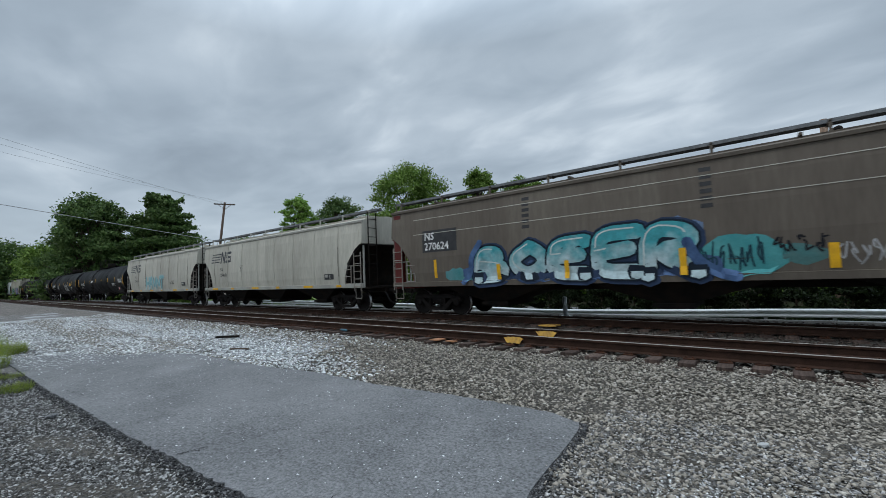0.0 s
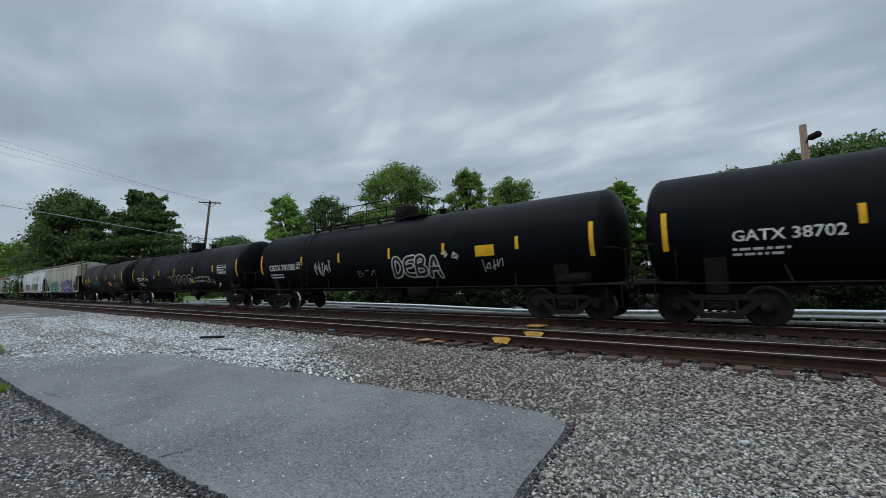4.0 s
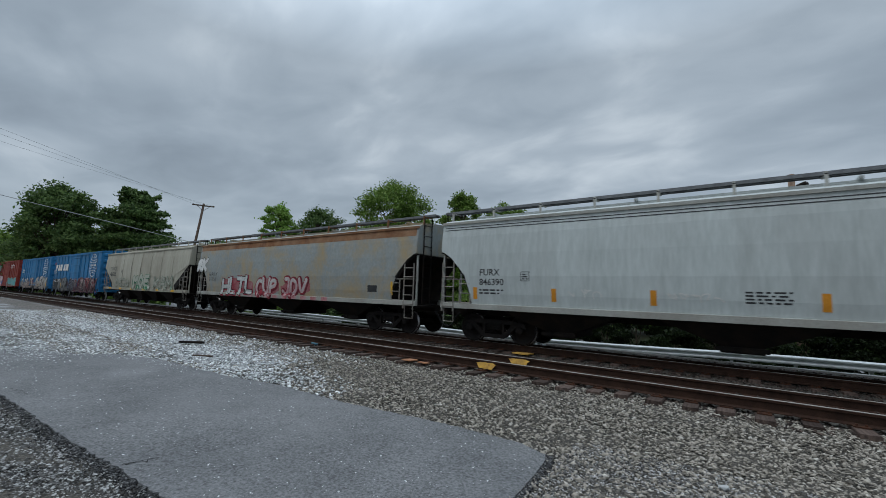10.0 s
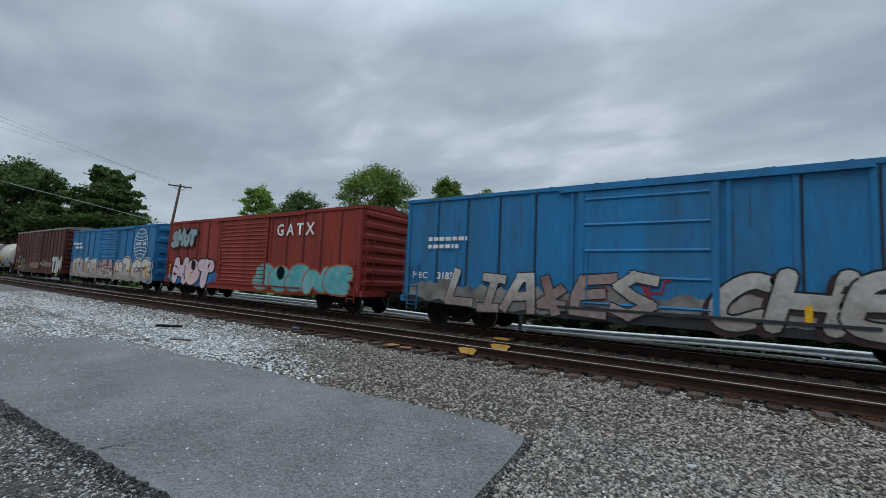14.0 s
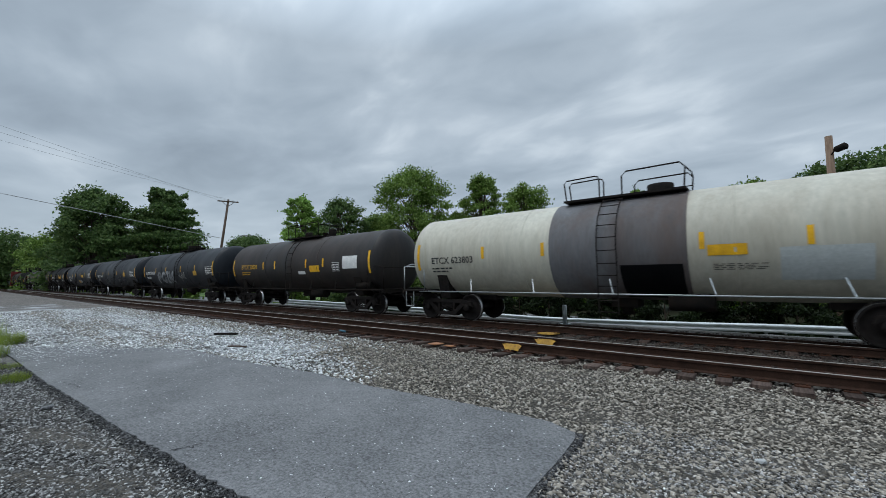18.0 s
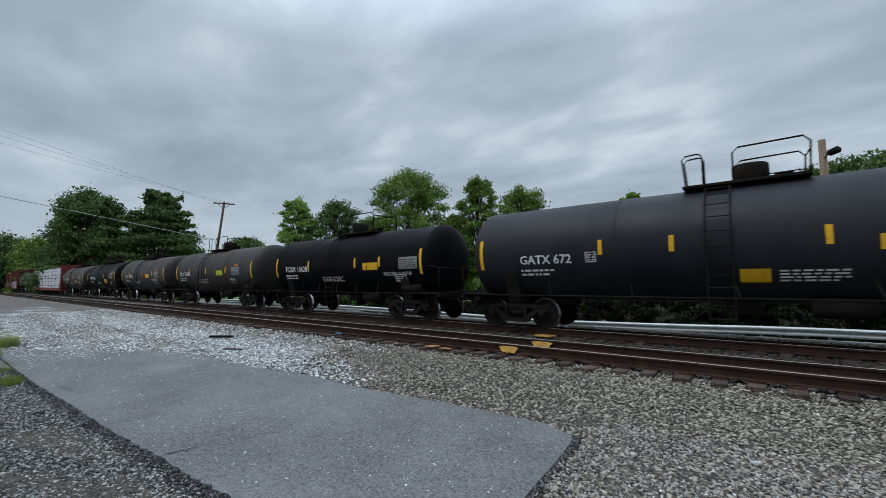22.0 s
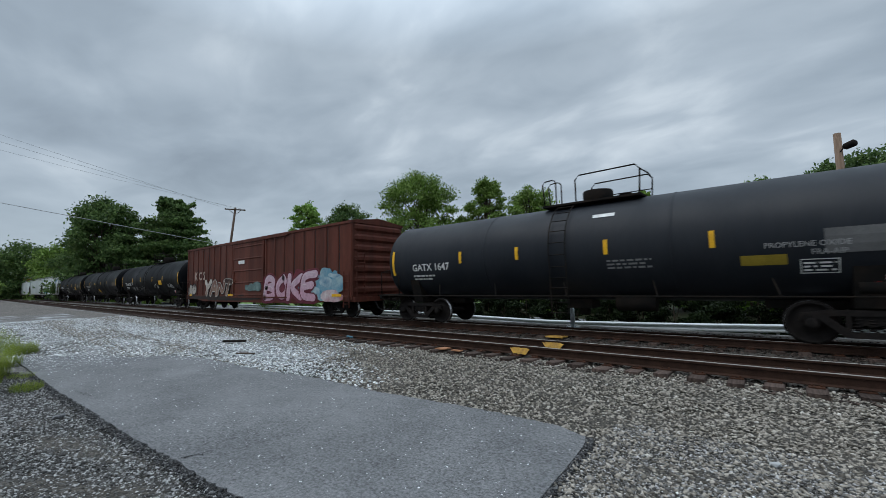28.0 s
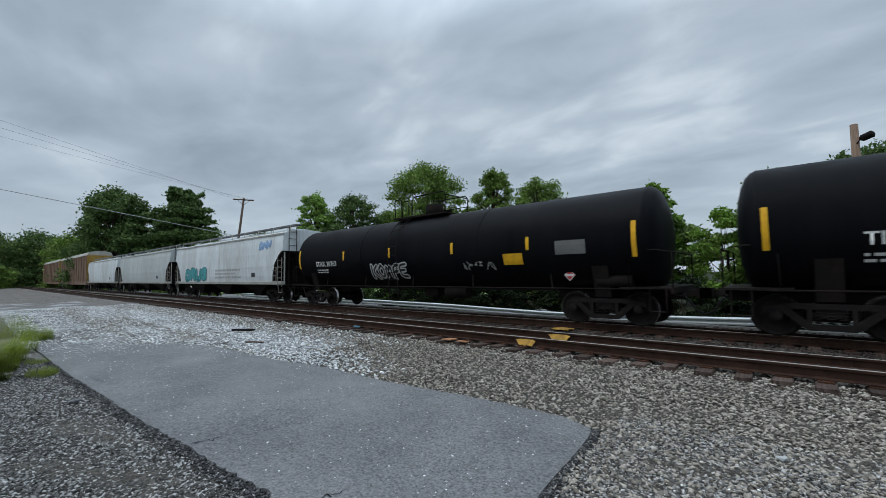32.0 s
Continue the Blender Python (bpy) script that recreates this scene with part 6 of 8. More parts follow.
# 8 to 12 covered hoppers
car, h = hopper(128.2, 143.7, C_tan, C_tan, "tan-grey covered hopper with green and purple graffiti", 4, cut=1.9, straight=True, rails=11, ribs=7)
mark(car, "MWCX", -6.2, 2.50, 0.24, M_black, W, 0)
mark(car, "481261", -6.2, 2.12, 0.24, M_black, W, 2)
for r in ((-5.6, 1.25, 1.3, 0.62), (-1.3, 1.3, 1.6, 0.75)):
    splash(car, *r, (0.20, 0.27, 0.42), W, (0.28, 0.30, 0.36), 20, 0.0015, "pale blue haze of paint")
graffiti(car, "GESR", -4.75, 1.10, 3.95, 1.26, (0.020, 0.205, 0.105), (0.50, 0.54, 0.48), W, (0.012, 0.035, 0.022), None, 0.30, lean=0.16, seed=21, fade=(0.012, 0.11, 0.055), angular=True, tight=1.04, line=0.024, drop=(0.012, 0.045, 0.026), grow=0.16)
decal(car, "painted_slab", [(-4.95, -0.42, 1.10, 1.30)], paint((0.02, 0.19, 0.10), (0.014, 0.12, 0.06)), W, 0.034, "green painted slab below the letters")
decal(car, "slab_line", [(-4.98, -0.40, 1.30, 1.325), (-0.62, -0.40, 1.55, 1.58), (-0.42, -0.39, 1.10, 1.58), (-4.98, -4.95, 1.10, 1.42)], paint((0.52, 0.56, 0.50)), W, 0.036, "thin pale line along the slab")
for q in (-3.55, -2.9, -2.1, -1.35):
    scrawl(car, q, 1.10, 0.35, 0.2, (0.50, 0.54, 0.48), lambda z: W(z) - 0.03, int(q * -10), 1, 0.02)
scrawl(car, 0.35, 1.72, 0.55, 0.34, BLACKP, W, 28, 6, 0.035)
decal(car, "stencil_rule", [(-0.25, 0.3, 1.80 + 0.08 * k, 1.815 + 0.08 * k) for k in range(3)], M_black, W, 0.006, nz=1)
splash(car, 0.85, 1.10, 5.1, 1.22, (0.020, 0.022, 0.06), W, (0.025, 0.07, 0.25), 22, 0.003)
graffiti(car, "NAK", 1.1, 1.06, 4.7, 1.22, (0.45, 0.30, 0.38), (0.012, 0.011, 0.030), W, (0.020, 0.055, 0.20), None, 0.235, seed=22, line=0.085, fills=((0.30, 0.16, 0.24), (0.15, 0.30, 0.42), (0.17, 0.10, 0.20)), fade=(0.33, 0.25, 0.31), angular=True, tight=1.10, lean=-0.10, drop=(0.016, 0.04, 0.14))
for r in ((0.2, 1.25, 1.3, 0.55), (5.2, 1.25, 1.5, 0.55), (4.9, 1.8, 0.8, 0.6)):
    splash(car, *r, (0.52, 0.44, 0.05), W, (0.60, 0.56, 0.22), 23, 0.0015, "yellow paint behind the lettering")
scrawl(car, 5.2, 2.0, 1.5, 0.2, BLACKP, W, 27, 6, 0.03)
car, h = hopper(110.6, 126.85, C_white, C_cream, "dirty white covered hopper with green and pink graffiti", 3, ribs=5)
decal(car, "clean_panel", [(-6.62, -5.5, 1.88, 2.56)], paint((0.66, 0.68, 0.68)), W, 0.003, "cleaner pale panel behind the number")
letters(car, "MCEX", -6.45, 2.26, 0.24, M_black, W, bold=0.01, spacing=1.1)
letters(car, "350787", -6.50, 1.93, 0.24, M_black, W, bold=0.01)
decal(car, "reflective_strip", [(-6.80, -6.66, 1.6, 2.2), (-4.02, -3.88, 1.32, 1.85), (-1.22, -1.06, 1.38, 1.85), (1.52, 1.66, 1.4, 1.95)], M_yellow, W, 0.05, "yellow reflective strip")
splash(car, -7.0, 1.22, 6.7, 0.78, (0.34, 0.13, 0.19), W, (0.48, 0.38, 0.42), 22, 0.0015, "pink haze of paint")
splash(car, -5.6, 1.22, 3.9, 1.12, (0.40, 0.39, 0.33), W, (0.42, 0.22, 0.28), 23)
graffiti(car, "IPZ", -5.2, 1.20, 3.35, 1.06, (0.075, 0.150, 0.095), (0.46, 0.44, 0.36), W, (0.40, 0.16, 0.22), None, 0.36, lean=0.0, seed=23, fade=(0.14, 0.20, 0.14), angular=True, tight=1.05, line=0.036)
splash(car, -0.9, 1.22, 5.2, 1.10, (0.42, 0.44, 0.32), W, (0.46, 0.42, 0.34), 24)
graffiti(car, "AVAE", -0.5, 1.20, 4.5, 1.10, (0.03, 0.14, 0.065), (0.48, 0.46, 0.36), W, (0.42, 0.40, 0.30), None, 0.37, lean=0.05, seed=24, fills=((0.10, 0.18, 0.11), (0.018, 0.115, 0.060), (0.08, 0.15, 0.08), (0.018, 0.10, 0.075)), fade=(0.09, 0.17, 0.10), angular=True, tight=1.05, line=0.036)
for k, (q, ln, c) in enumerate(((-7.2, 1.5, (0.44, 0.16, 0.22)), (-5.7, 3.7, (0.20, 0.27, 0.20)), (-2.0, 1.3, (0.42, 0.20, 0.26)), (-0.75, 5.0, (0.28, 0.34, 0.24)), (4.2, 1.2, (0.42, 0.40, 0.36)))):
    decal(car, "painted_sill", [(q, q + ln, 1.065, 1.215)], paint(c, tuple(v * 0.6 for v in c)), flat_y(-1.562), 0.006, "overpainted stretch of the sill", 1)
scrawl(car, -1.05, 1.75, 0.5, 0.4, (0.24, 0.12, 0.15), W, 29, 5, 0.03)
splash(car, 6.2, 1.02, 1.6, 0.4, (0.05, 0.08, 0.26), W, None, 26)
decal(car, "reflective_strip", [(6.95, 7.08, 1.5, 2.1)], M_reflect, W)
scrawl(car, 5.2, 1.9, 1.5, 0.3, BLACKP, W, 25, 6, 0.03)
decal(car, "data_panel", [(5.6, 6.1, 1.5, 1.75)], M_black, W, nz=1)
for x0, z0, ww, hh, sd in ((2.85, 2.35, 2.0, 1.35, 3), (0.8, 2.55, 1.1, 0.95, 4)):
    splash(car, x0, z0, ww, hh, (0.36, 0.345, 0.31), W, (0.43, 0.42, 0.39), sd, 0.002, "rubbed grey patch", 0.12)
car, h = hopper(93.1, 109.3, C_pale, C_cream, "clean pale grey covered hopper with a flat sill", 3, rails=11)
mark(car, "FURX", -6.6, 2.12, 0.2, M_black, W, 0)
mark(car, "846390", -6.6, 1.82, 0.2, M_black, W, 2)
print_box(car, -5.2, 1.95, 0.28, 0.28, M_black, W, 7)
for x in (-6.75, -4.2, -1.7, 1.4, 4.0, 6.7):
    decal(car, "reflective_strip", [(x - 0.07, x + 0.07, 1.38, 1.75)], paint((0.66, 0.27, 0.03)), W, label="orange reflective strip")
scrawl(car, -3.8, 1.5, 0.9, 0.25, WHITEP, W, 26, 4, 0.03)
scrawl(car, -1.4, 1.5, 1.1, 0.25, WHITEP, W, 27, 5, 0.03)
bars(car, 0.1, 1.5, 0.8, 0.3, 4, M_black, W, 9)
decal(car, "data_panel", [(5.4, 5.9, 1.5, 1.75)], M_black, W, nz=1)
for zz in (3.62, 3.70):
    decal(car, "trim_stripe", [(-8.0, 8.0, zz, zz + 0.025)], M_black, W, 0.006, "thin dark line below the roof", 1)
car, h = hopper(75.45, 92.0, C_rusty, C_cream, "grey covered hopper with rust blotches and red graffiti", 3, lip=C_rustlip)
letters(car, "NAHX", -6.9, 2.12, 0.2, M_black, W, spacing=1.25)
letters(car, "51755", -6.9, 1.82, 0.2, M_black, W, spacing=1.25)
decal(car, "rust_band", [(-8.2, 8.2, 3.55, 3.84)], C_rustlip, W, 0.004, "band of rust below the roof")
for q, ww in ((-5.45, 3.2), (-2.1, 2.1), (0.15, 2.2)):
    splash(car, q, 1.2, ww, 0.82, (0.28, 0.03, 0.045), W, (0.36, 0.20, 0.20), int(q * 10) + 90, 0.003)
graffiti(car, "HLTL", -5.35, 1.14, 3.1, 0.95, (0.56, 0.58, 0.57), (0.016, 0.014, 0.016), W, (0.32, 0.03, 0.05), None, 0.30, lean=0.15, seed=31, fade=(0.46, 0.46, 0.45), angular=True, line=0.035, tight=1.05)
graffiti(car, "CUP", -2.0, 1.14, 1.85, 0.95, (0.52, 0.52, 0.50), (0.30, 0.03, 0.045), W, (0.18, 0.025, 0.035), None, 0.34, lean=0.1, seed=32, fade=(0.46, 0.34, 0.34), line=0.045)
graffiti(car, "JDV", 0.25, 1.14, 1.85, 0.92, (0.48, 0.44, 0.43), (0.28, 0.03, 0.045), W, (0.16, 0.025, 0.035), None, 0.32, lean=0.1, seed=33, fade=(0.42, 0.26, 0.27), line=0.045)
for k in range(9):
    decal(car, "painted_sill", [(-2.6 + 0.72 * k, -2.2 + 0.72 * k, 1.065, 1.215)], paint((0.36, 0.07, 0.08), (0.52, 0.40, 0.40)), flat_y(-1.562), 0.006, "red paint run onto the sill", 1)
graffiti(car, "RK", -8.35, 2.3, 1.1, 0.85, (0.62, 0.62, 0.60), BLACKP, W, thick=0.5, seed=34, line=0.03)
decal(car, "reflective_strip", [(7.1, 7.2, 1.4, 1.9)], M_yellow, W)
decal(car, "data_panel", [(5.9, 6.4, 1.5, 1.75)], M_black, W, nz=1)
car, h = hopper(58.7, 74.1, C_tan, C_tan, "tan-grey covered hopper with pale green outline graffiti", 4, cut=1.9, straight=True, rails=11, ribs=7)
letters(car, "MWCX", -6.25, 2.54, 0.32, M_black, lambda z: W(z) - 0.03, bold=0.02)
letters(car, "481255", -6.25, 2.10, 0.32, M_black, lambda z: W(z) - 0.03, bold=0.02)
print_box(car, -3.9, 2.35, 0.28, 0.28, M_black, W, 3)
graffiti(car, "MOE", -1.2, 1.18, 3.1, 1.08, (0.38, 0.395, 0.335), (0.045, 0.19, 0.095), lambda z: W(z) - 0.026, (0.45, 0.47, 0.40), None, 0.30, lean=0.08, seed=35, third=(0.42, 0.43, 0.36), line=0.032, tight=1.0, drop=(0.05, 0.16, 0.09))
graffiti(car, "DEJO", -4.9, 1.28, 2.9, 0.62, (0.385, 0.375, 0.315), (0.15, 0.235, 0.18), lambda z: W(z) - 0.026, thick=0.30, seed=36, line=0.020, lean=0.2, tight=1.1)
graffiti(car, "KAM", 2.6, 1.22, 3.0, 0.85, (0.385, 0.38, 0.32), (0.10, 0.21, 0.14), lambda z: W(z) - 0.026, (0.43, 0.44, 0.37), thick=0.22, seed=37, line=0.022, angular=True, lean=0.2, tight=1.1)
decal(car, "reflective_strip", [(-6.3 + 2.35 * k, -5.8 + 2.35 * k, 1.10, 1.21) for k in range(6)], M_reflect, flat_y(-1.566), label="yellow reflective strip", nz=1)

# 13, 14 blue boxcars
car, h, B = boxcar(41.95, 57.2, C_blue, C_blue, "blue boxcar with white emblem blocks, sooty lower side and red graffiti", door=(-1.5, 1.45), sill=C_bluesoot)
block_logo(car, -6.92, 2.66, 4.9, 0.62, "pan am", M_white, B)
globe_logo(car, 5.66, 3.05, 0.99, M_white, B)
letters(car, "MEC", -6.95, 1.50, 0.24, M_white, lambda z: B(z) - 0.01, bold=0.03)
letters(car, "318 97", -5.85, 1.52, 0.24, M_white, lambda z: B(z) - 0.01, bold=0.03)
decal(car, "soot_panel", [(-7.5, -2.0, 0.72, 1.82)], C_bluesoot, B, 0.003, "sooty dark lower panel")
graffiti(car, "AVER", -5.3, 0.60, 3.0, 1.36, (0.20, 0.20, 0.195), (0.025, 0.025, 0.027), lambda z: B(z) - 0.004, None, None, 0.42, lean=0.28, seed=41, fade=(0.13, 0.13, 0.13), tight=1.12)
splash(car, -2.6, 0.62, 0.9, 0.5, (0.19, 0.19, 0.185), B, (0.10, 0.10, 0.10), 40, 0.004, "grey sprayed patch")
splash(car, -2.4, 0.9, 2.0, 0.95, (0.085, 0.04, 0.035), B, (0.05, 0.04, 0.04), 39, 0.003, "rust-brown sprayed patch")
splash(car, -1.4, 0.64, 2.2, 1.3, (0.045, 0.045, 0.06), B, (0.08, 0.07, 0.075), 41, 0.045)
graffiti(car, "PC", -1.2, 0.78, 1.75, 1.18, (0.026, 0.028, 0.045), (0.46, 0.47, 0.50), lambda z: B(z) - 0.042, None, None, 0.28, lean=0.02, seed=42, line=0.024)
for k, (q, ww, c) in enumerate(((0.2, 1.6, (0.22, 0.06, 0.06)), (1.9, 1.4, (0.20, 0.08, 0.06)), (3.3, 1.6, (0.12, 0.07, 0.16)), (4.9, 2.2, (0.24, 0.09, 0.09)))):
    splash(car, q, 1.25, ww, 0.74, c, B, tuple(v * 0.6 for v in c), 430 + k, 0.003, "bright haze of paint above the lettering")
splash(car, 0.25, 0.62, 6.8, 1.32, (0.022, 0.016, 0.020), B, (0.14, 0.04, 0.05), 42, 0.004, "dark ground behind the lettering")
WILDFILL = ((0.26, 0.10, 0.09), (0.16, 0.15, 0.15), (0.16, 0.025, 0.04), (0.34, 0.26, 0.24), (0.10, 0.10, 0.10), (0.30, 0.12, 0.11))
graffiti(car, "ZKSAXEKVN", 0.2, 0.66, 6.7, 1.22, (0.30, 0.05, 0.06), (0.56, 0.55, 0.54), B, (0.018, 0.014, 0.018), None, 0.32, lean=0.34, seed=43, fills=WILDFILL, fade=(0.10, 0.05, 0.055), angular=True, tight=1.25, line=0.022, drop=(0.016, 0.013, 0.016))
graffiti(car, "*V*Z*N*S", 0.5, 0.66, 6.3, 1.16, (0.30, 0.05, 0.06), (0.02, 0.016, 0.02), B, None, None, 0.16, lean=-0.25, seed=44, fills=((0.38, 0.34, 0.33), (0.22, 0.03, 0.05), (0.03, 0.025, 0.03), (0.40, 0.30, 0.29)), fade=(0.12, 0.05, 0.06), angular=True, tight=1.3, line=0.018, lift=0.05)
splash(car, 0.4, 0.60, 6.9, 0.34, (0.28, 0.05, 0.08), B, (0.10, 0.05, 0.18), 44, 0.0035)
decal(car, "reflective_strip", [(-4.16, -4.02, 0.92, 1.42), (-6.95, -6.88, 1.0, 1.75)], M_reflect, B, 0.05, "yellow reflective strip", 1)
bm = bmesh.new()
patch(bm, -7.45, -7.1, 3.32, 3.52, B, 0.008, 1)
part("flag_decal", bm, paint((0.42, 0.10, 0.10)), car, "small striped flag decal")
decal(car, "flag_canton", [(-7.45, -7.3, 3.42, 3.52)], paint((0.04, 0.06, 0.2)), B, 0.012, nz=1)
scrawl(car, -7.4, 2.3, 1.0, 0.7, SILVER, B, 44, 4, 0.04)
car, h, B = boxcar(24.97, 40.1, C_blue, C_blue, "blue boxcar with a white globe emblem and silver graffiti", door=(-1.6, 1.4), sill=C_bluesoot)
globe_logo(car, 5.48, 3.05, 0.98, M_white, B)
bars(car, -6.6, 2.55, 1.5, 0.5, 2, M_white, B, 5, "company_lines")
letters(car, "MEC", -7.2, 1.55, 0.22, M_white, B, bold=0.03)
letters(car, "31831", -6.2, 1.55, 0.22, M_white, B, bold=0.03)
splash(car, -7.3, 0.66, 8.4, 1.05, (0.26, 0.25, 0.23), B, (0.10, 0.09, 0.085), 46, 0.002, "silver rolled paint along the lower side")
splash(car, 1.1, 0.62, 6.2, 1.2, (0.30, 0.28, 0.26), B, (0.16, 0.14, 0.12), 47, 0.002, "silver rolled paint along the lower side")
graffiti(car, "CHEOK", 1.35, 0.60, 5.5, 1.5, (0.44, 0.43, 0.40), (0.022, 0.020, 0.020), B, None, None, 0.36, lean=0.22, seed=45, fade=(0.30, 0.27, 0.24), tight=1.1, line=0.045, drop=(0.05, 0.03, 0.03))
graffiti(car, "LIA*ES", -5.7, 0.64, 5.9, 1.25, (0.45, 0.43, 0.40), (0.03, 0.025, 0.025), B, None, None, 0.30, seed=46, fills=((0.45, 0.43, 0.40), (0.40, 0.38, 0.35), (0.50, 0.49, 0.46), (0.22, 0.12, 0.11), (0.30, 0.22, 0.20), (0.42, 0.40, 0.36)), fade=(0.26, 0.20, 0.18), angular=True, lean=0.2, line=0.03, tight=1.1)
scrawl(car, -1.1, 1.2, 1.6, 0.6, REDP, B, 47, 4, 0.05)
decal(car, "reflective_strip", [(6.5, 6.62, 0.95, 1.6), (2.9, 3.02, 0.9, 1.3)], M_reflect, B, 0.02)

# 15 red boxcar
car, h, B = boxcar(7.06, 22.8, C_red, C_red, "red boxcar with white and pink graffiti", door=(-2.1, 1.9), slats=True, ends=7)
letters(car, "G A T X", 2.6, 3.2, 0.5, M_white, B, bold=0.03)
graffiti(car, "SHOT", -7.35, 2.70, 2.75, 1.08, (0.20, 0.30, 0.31), (0.03, 0.022, 0.022), B, (0.09, 0.03, 0.025), None, 0.58, seed=51, third=(0.27, 0.37, 0.37), line=0.045)
splash(car, -7.8, 0.62, 5.6, 1.1, (0.03, 0.20, 0.42), B, (0.04, 0.07, 0.24), 52)
graffiti(car, "HOT", -6.75, 0.56, 4.1, 1.68, (0.60, 0.42, 0.46), BLACKP, B, None, None, 0.55, seed=52, third=(0.62, 0.50, 0.52))
graffiti(car, "SOSNE", 1.2, 0.65, 6.2, 1.3, (0.06, 0.30, 0.32), (0.36, 0.10, 0.05), B, None, None, 0.6, seed=53, third=(0.20, 0.42, 0.42))
decal(car, "reflective_strip", [(-7.35, -7.22, 1.0, 1.8), (-4.9, -4.78, 1.0, 1.4)], M_reflect, B, 0.025)

# 16 blue boxcar with slatted door
car, h, B = boxcar(-9.85, 5.3, C_blue, C_blue, "blue boxcar with slatted door and white and red graffiti", door=(-1.4, 1.7), slats=True, ends=5, sill=surface("overpainted_sill", (0.36, 0.31, 0.25), (0.30, 0.22, 0.17), 1.5, 0.7, grime=RUST, amount=0.5))
globe_logo(car, 5.6, 3.03, 0.97, M_white, B)
for r in [(-6.66, -5.95, 3.12, 3.28), (-5.75, -5.25, 3.12, 3.28), (-6.66, -5.9, 2.82, 2.98), (-5.7, -5.1, 2.82, 2.98)]:
    decal(car, "company_line", [r], M_white, B, 0.008, "white company lettering as blocks", 1)
decal(car, "placard_sheet", [(-7.2, -6.85, 3.1, 3.32)], M_white, B, 0.01, nz=1)
decal(car, "painted_band", [(-7.5, 7.5, 0.72, 1.75)], surface("cream_overpaint", (0.44, 0.39, 0.30), (0.36, 0.28, 0.20), 1.6, 0.65, grime=(0.30, 0.09, 0.06), amount=0.6, gscale=1.2), B, 0.002, "band of cream overpaint")
splash(car, -7.3, 0.9, 5.6, 1.12, (0.17, 0.055, 0.048), B, (0.40, 0.42, 0.42), 54, 0.003)
splash(car, 1.5, 0.9, 5.9, 1.22, (0.17, 0.055, 0.048), B, (0.40, 0.42, 0.42), 55, 0.003)
graffiti(car, "SILINP", -7.05, 0.68, 5.4, 1.40, (0.56, 0.565, 0.52), (0.13, 0.040, 0.042), B, (0.42, 0.45, 0.46), None, 0.40, lean=0.06, seed=55, fade=(0.40, 0.33, 0.28), tight=1.02, line=0.05)
splash(car, -1.5, 0.70, 3.1, 1.30, (0.15, 0.05, 0.055), lambda z: B(z) - 0.035, (0.22, 0.12, 0.11), 56, 0.003)
graffiti(car, "HELB", -1.05, 1.34, 2.5, 0.66, (0.40, 0.30, 0.28), (0.12, 0.030, 0.038), lambda z: B(z) - 0.04, None, None, 0.34, seed=58, angular=True, lean=0.0, line=0.03)
graffiti(car, "NATION", -1.35, 0.72, 2.9, 0.64, (0.50, 0.45, 0.41), (0.10, 0.028, 0.036), lambda z: B(z) - 0.04, None, None, 0.34, seed=56, angular=True, lean=0.0, line=0.03)
graffiti(car, "MZC2", 1.5, 0.68, 6.0, 1.46, (0.56, 0.57, 0.53), (0.14, 0.040, 0.042), B, (0.42, 0.46, 0.48), None, 0.36, lean=0.05, seed=57, fade=(0.40, 0.33, 0.28), tight=1.0, line=0.075)
decal(car, "painted_sill", [(-6.9, 7.3, 0.66, 0.86)], paint((0.34, 0.31, 0.27), (0.22, 0.18, 0.16)), B, 0.052, "pale overpainted sill", 1)
letters(car, "320 1", -5.6, 1.55, 0.2, M_black, lambda z: B(z) - 0.03, bold=0.02)
decal(car, "reflective_strip", [(-6.55, -6.42, 0.95, 1.9), (-4.0, -3.88, 1.1, 1.6), (-1.75, -1.62, 1.1, 1.6), (4.2, 4.33, 1.1, 1.6), (6.7, 6.82, 1.0, 1.7), (1.85, 2.0, 0.9, 1.7)], M_reflect, B, 0.055)

# 17 dark brown boxcar
car, h, B = boxcar(-27.7, -12.0, C_brown, C_greyroof, "dark brown weathered boxcar with slatted door and white tags", eave=4.6, door=(-1.55, 1.5), slats=True, ribs=7, ends=9)
graffiti(car, "TIN", 5.2, 0.76, 2.5, 1.42, (0.60, 0.61, 0.60), BLACKP, B, (0.28, 0.23, 0.08), None, 0.52, lean=0.03, seed=61, third=(0.48, 0.49, 0.48), line=0.045)
letters(car, "DR", -6.0, 1.95, 0.26, M_white, B, bold=0.02, spacing=1.2)
letters(car, "162  071", -7.0, 1.55, 0.26, M_white, B, bold=0.02, spacing=1.05)
graffiti(car, "SS", -5.2, 0.72, 1.7, 1.2, (0.075, 0.085, 0.055), (0.24, 0.27, 0.19), B, thick=0.3, seed=62)
scrawl(car, -7.1, 2.5, 0.7, 0.8, WHITEP, B, 63, 4, 0.035)
splash(car, 2.0, 1.15, 3.4, 0.75, (0.16, 0.12, 0.10), B, (0.10, 0.045, 0.035), 64)
scrawl(car, 2.0, 1.25, 3.1, 0.4, (0.5, 0.5, 0.48), lambda z: B(z) - 0.01, 66, 9, 0.03)
scrawl(car, 2.2, 1.2, 2.8, 0.3, (0.34, 0.33, 0.31), lambda z: B(z) - 0.01, 67, 8, 0.025)
splash(car, -5.6, 0.7, 4.6, 0.9, (0.10, 0.045, 0.038), B, (0.075, 0.06, 0.05), 68, 0.001)
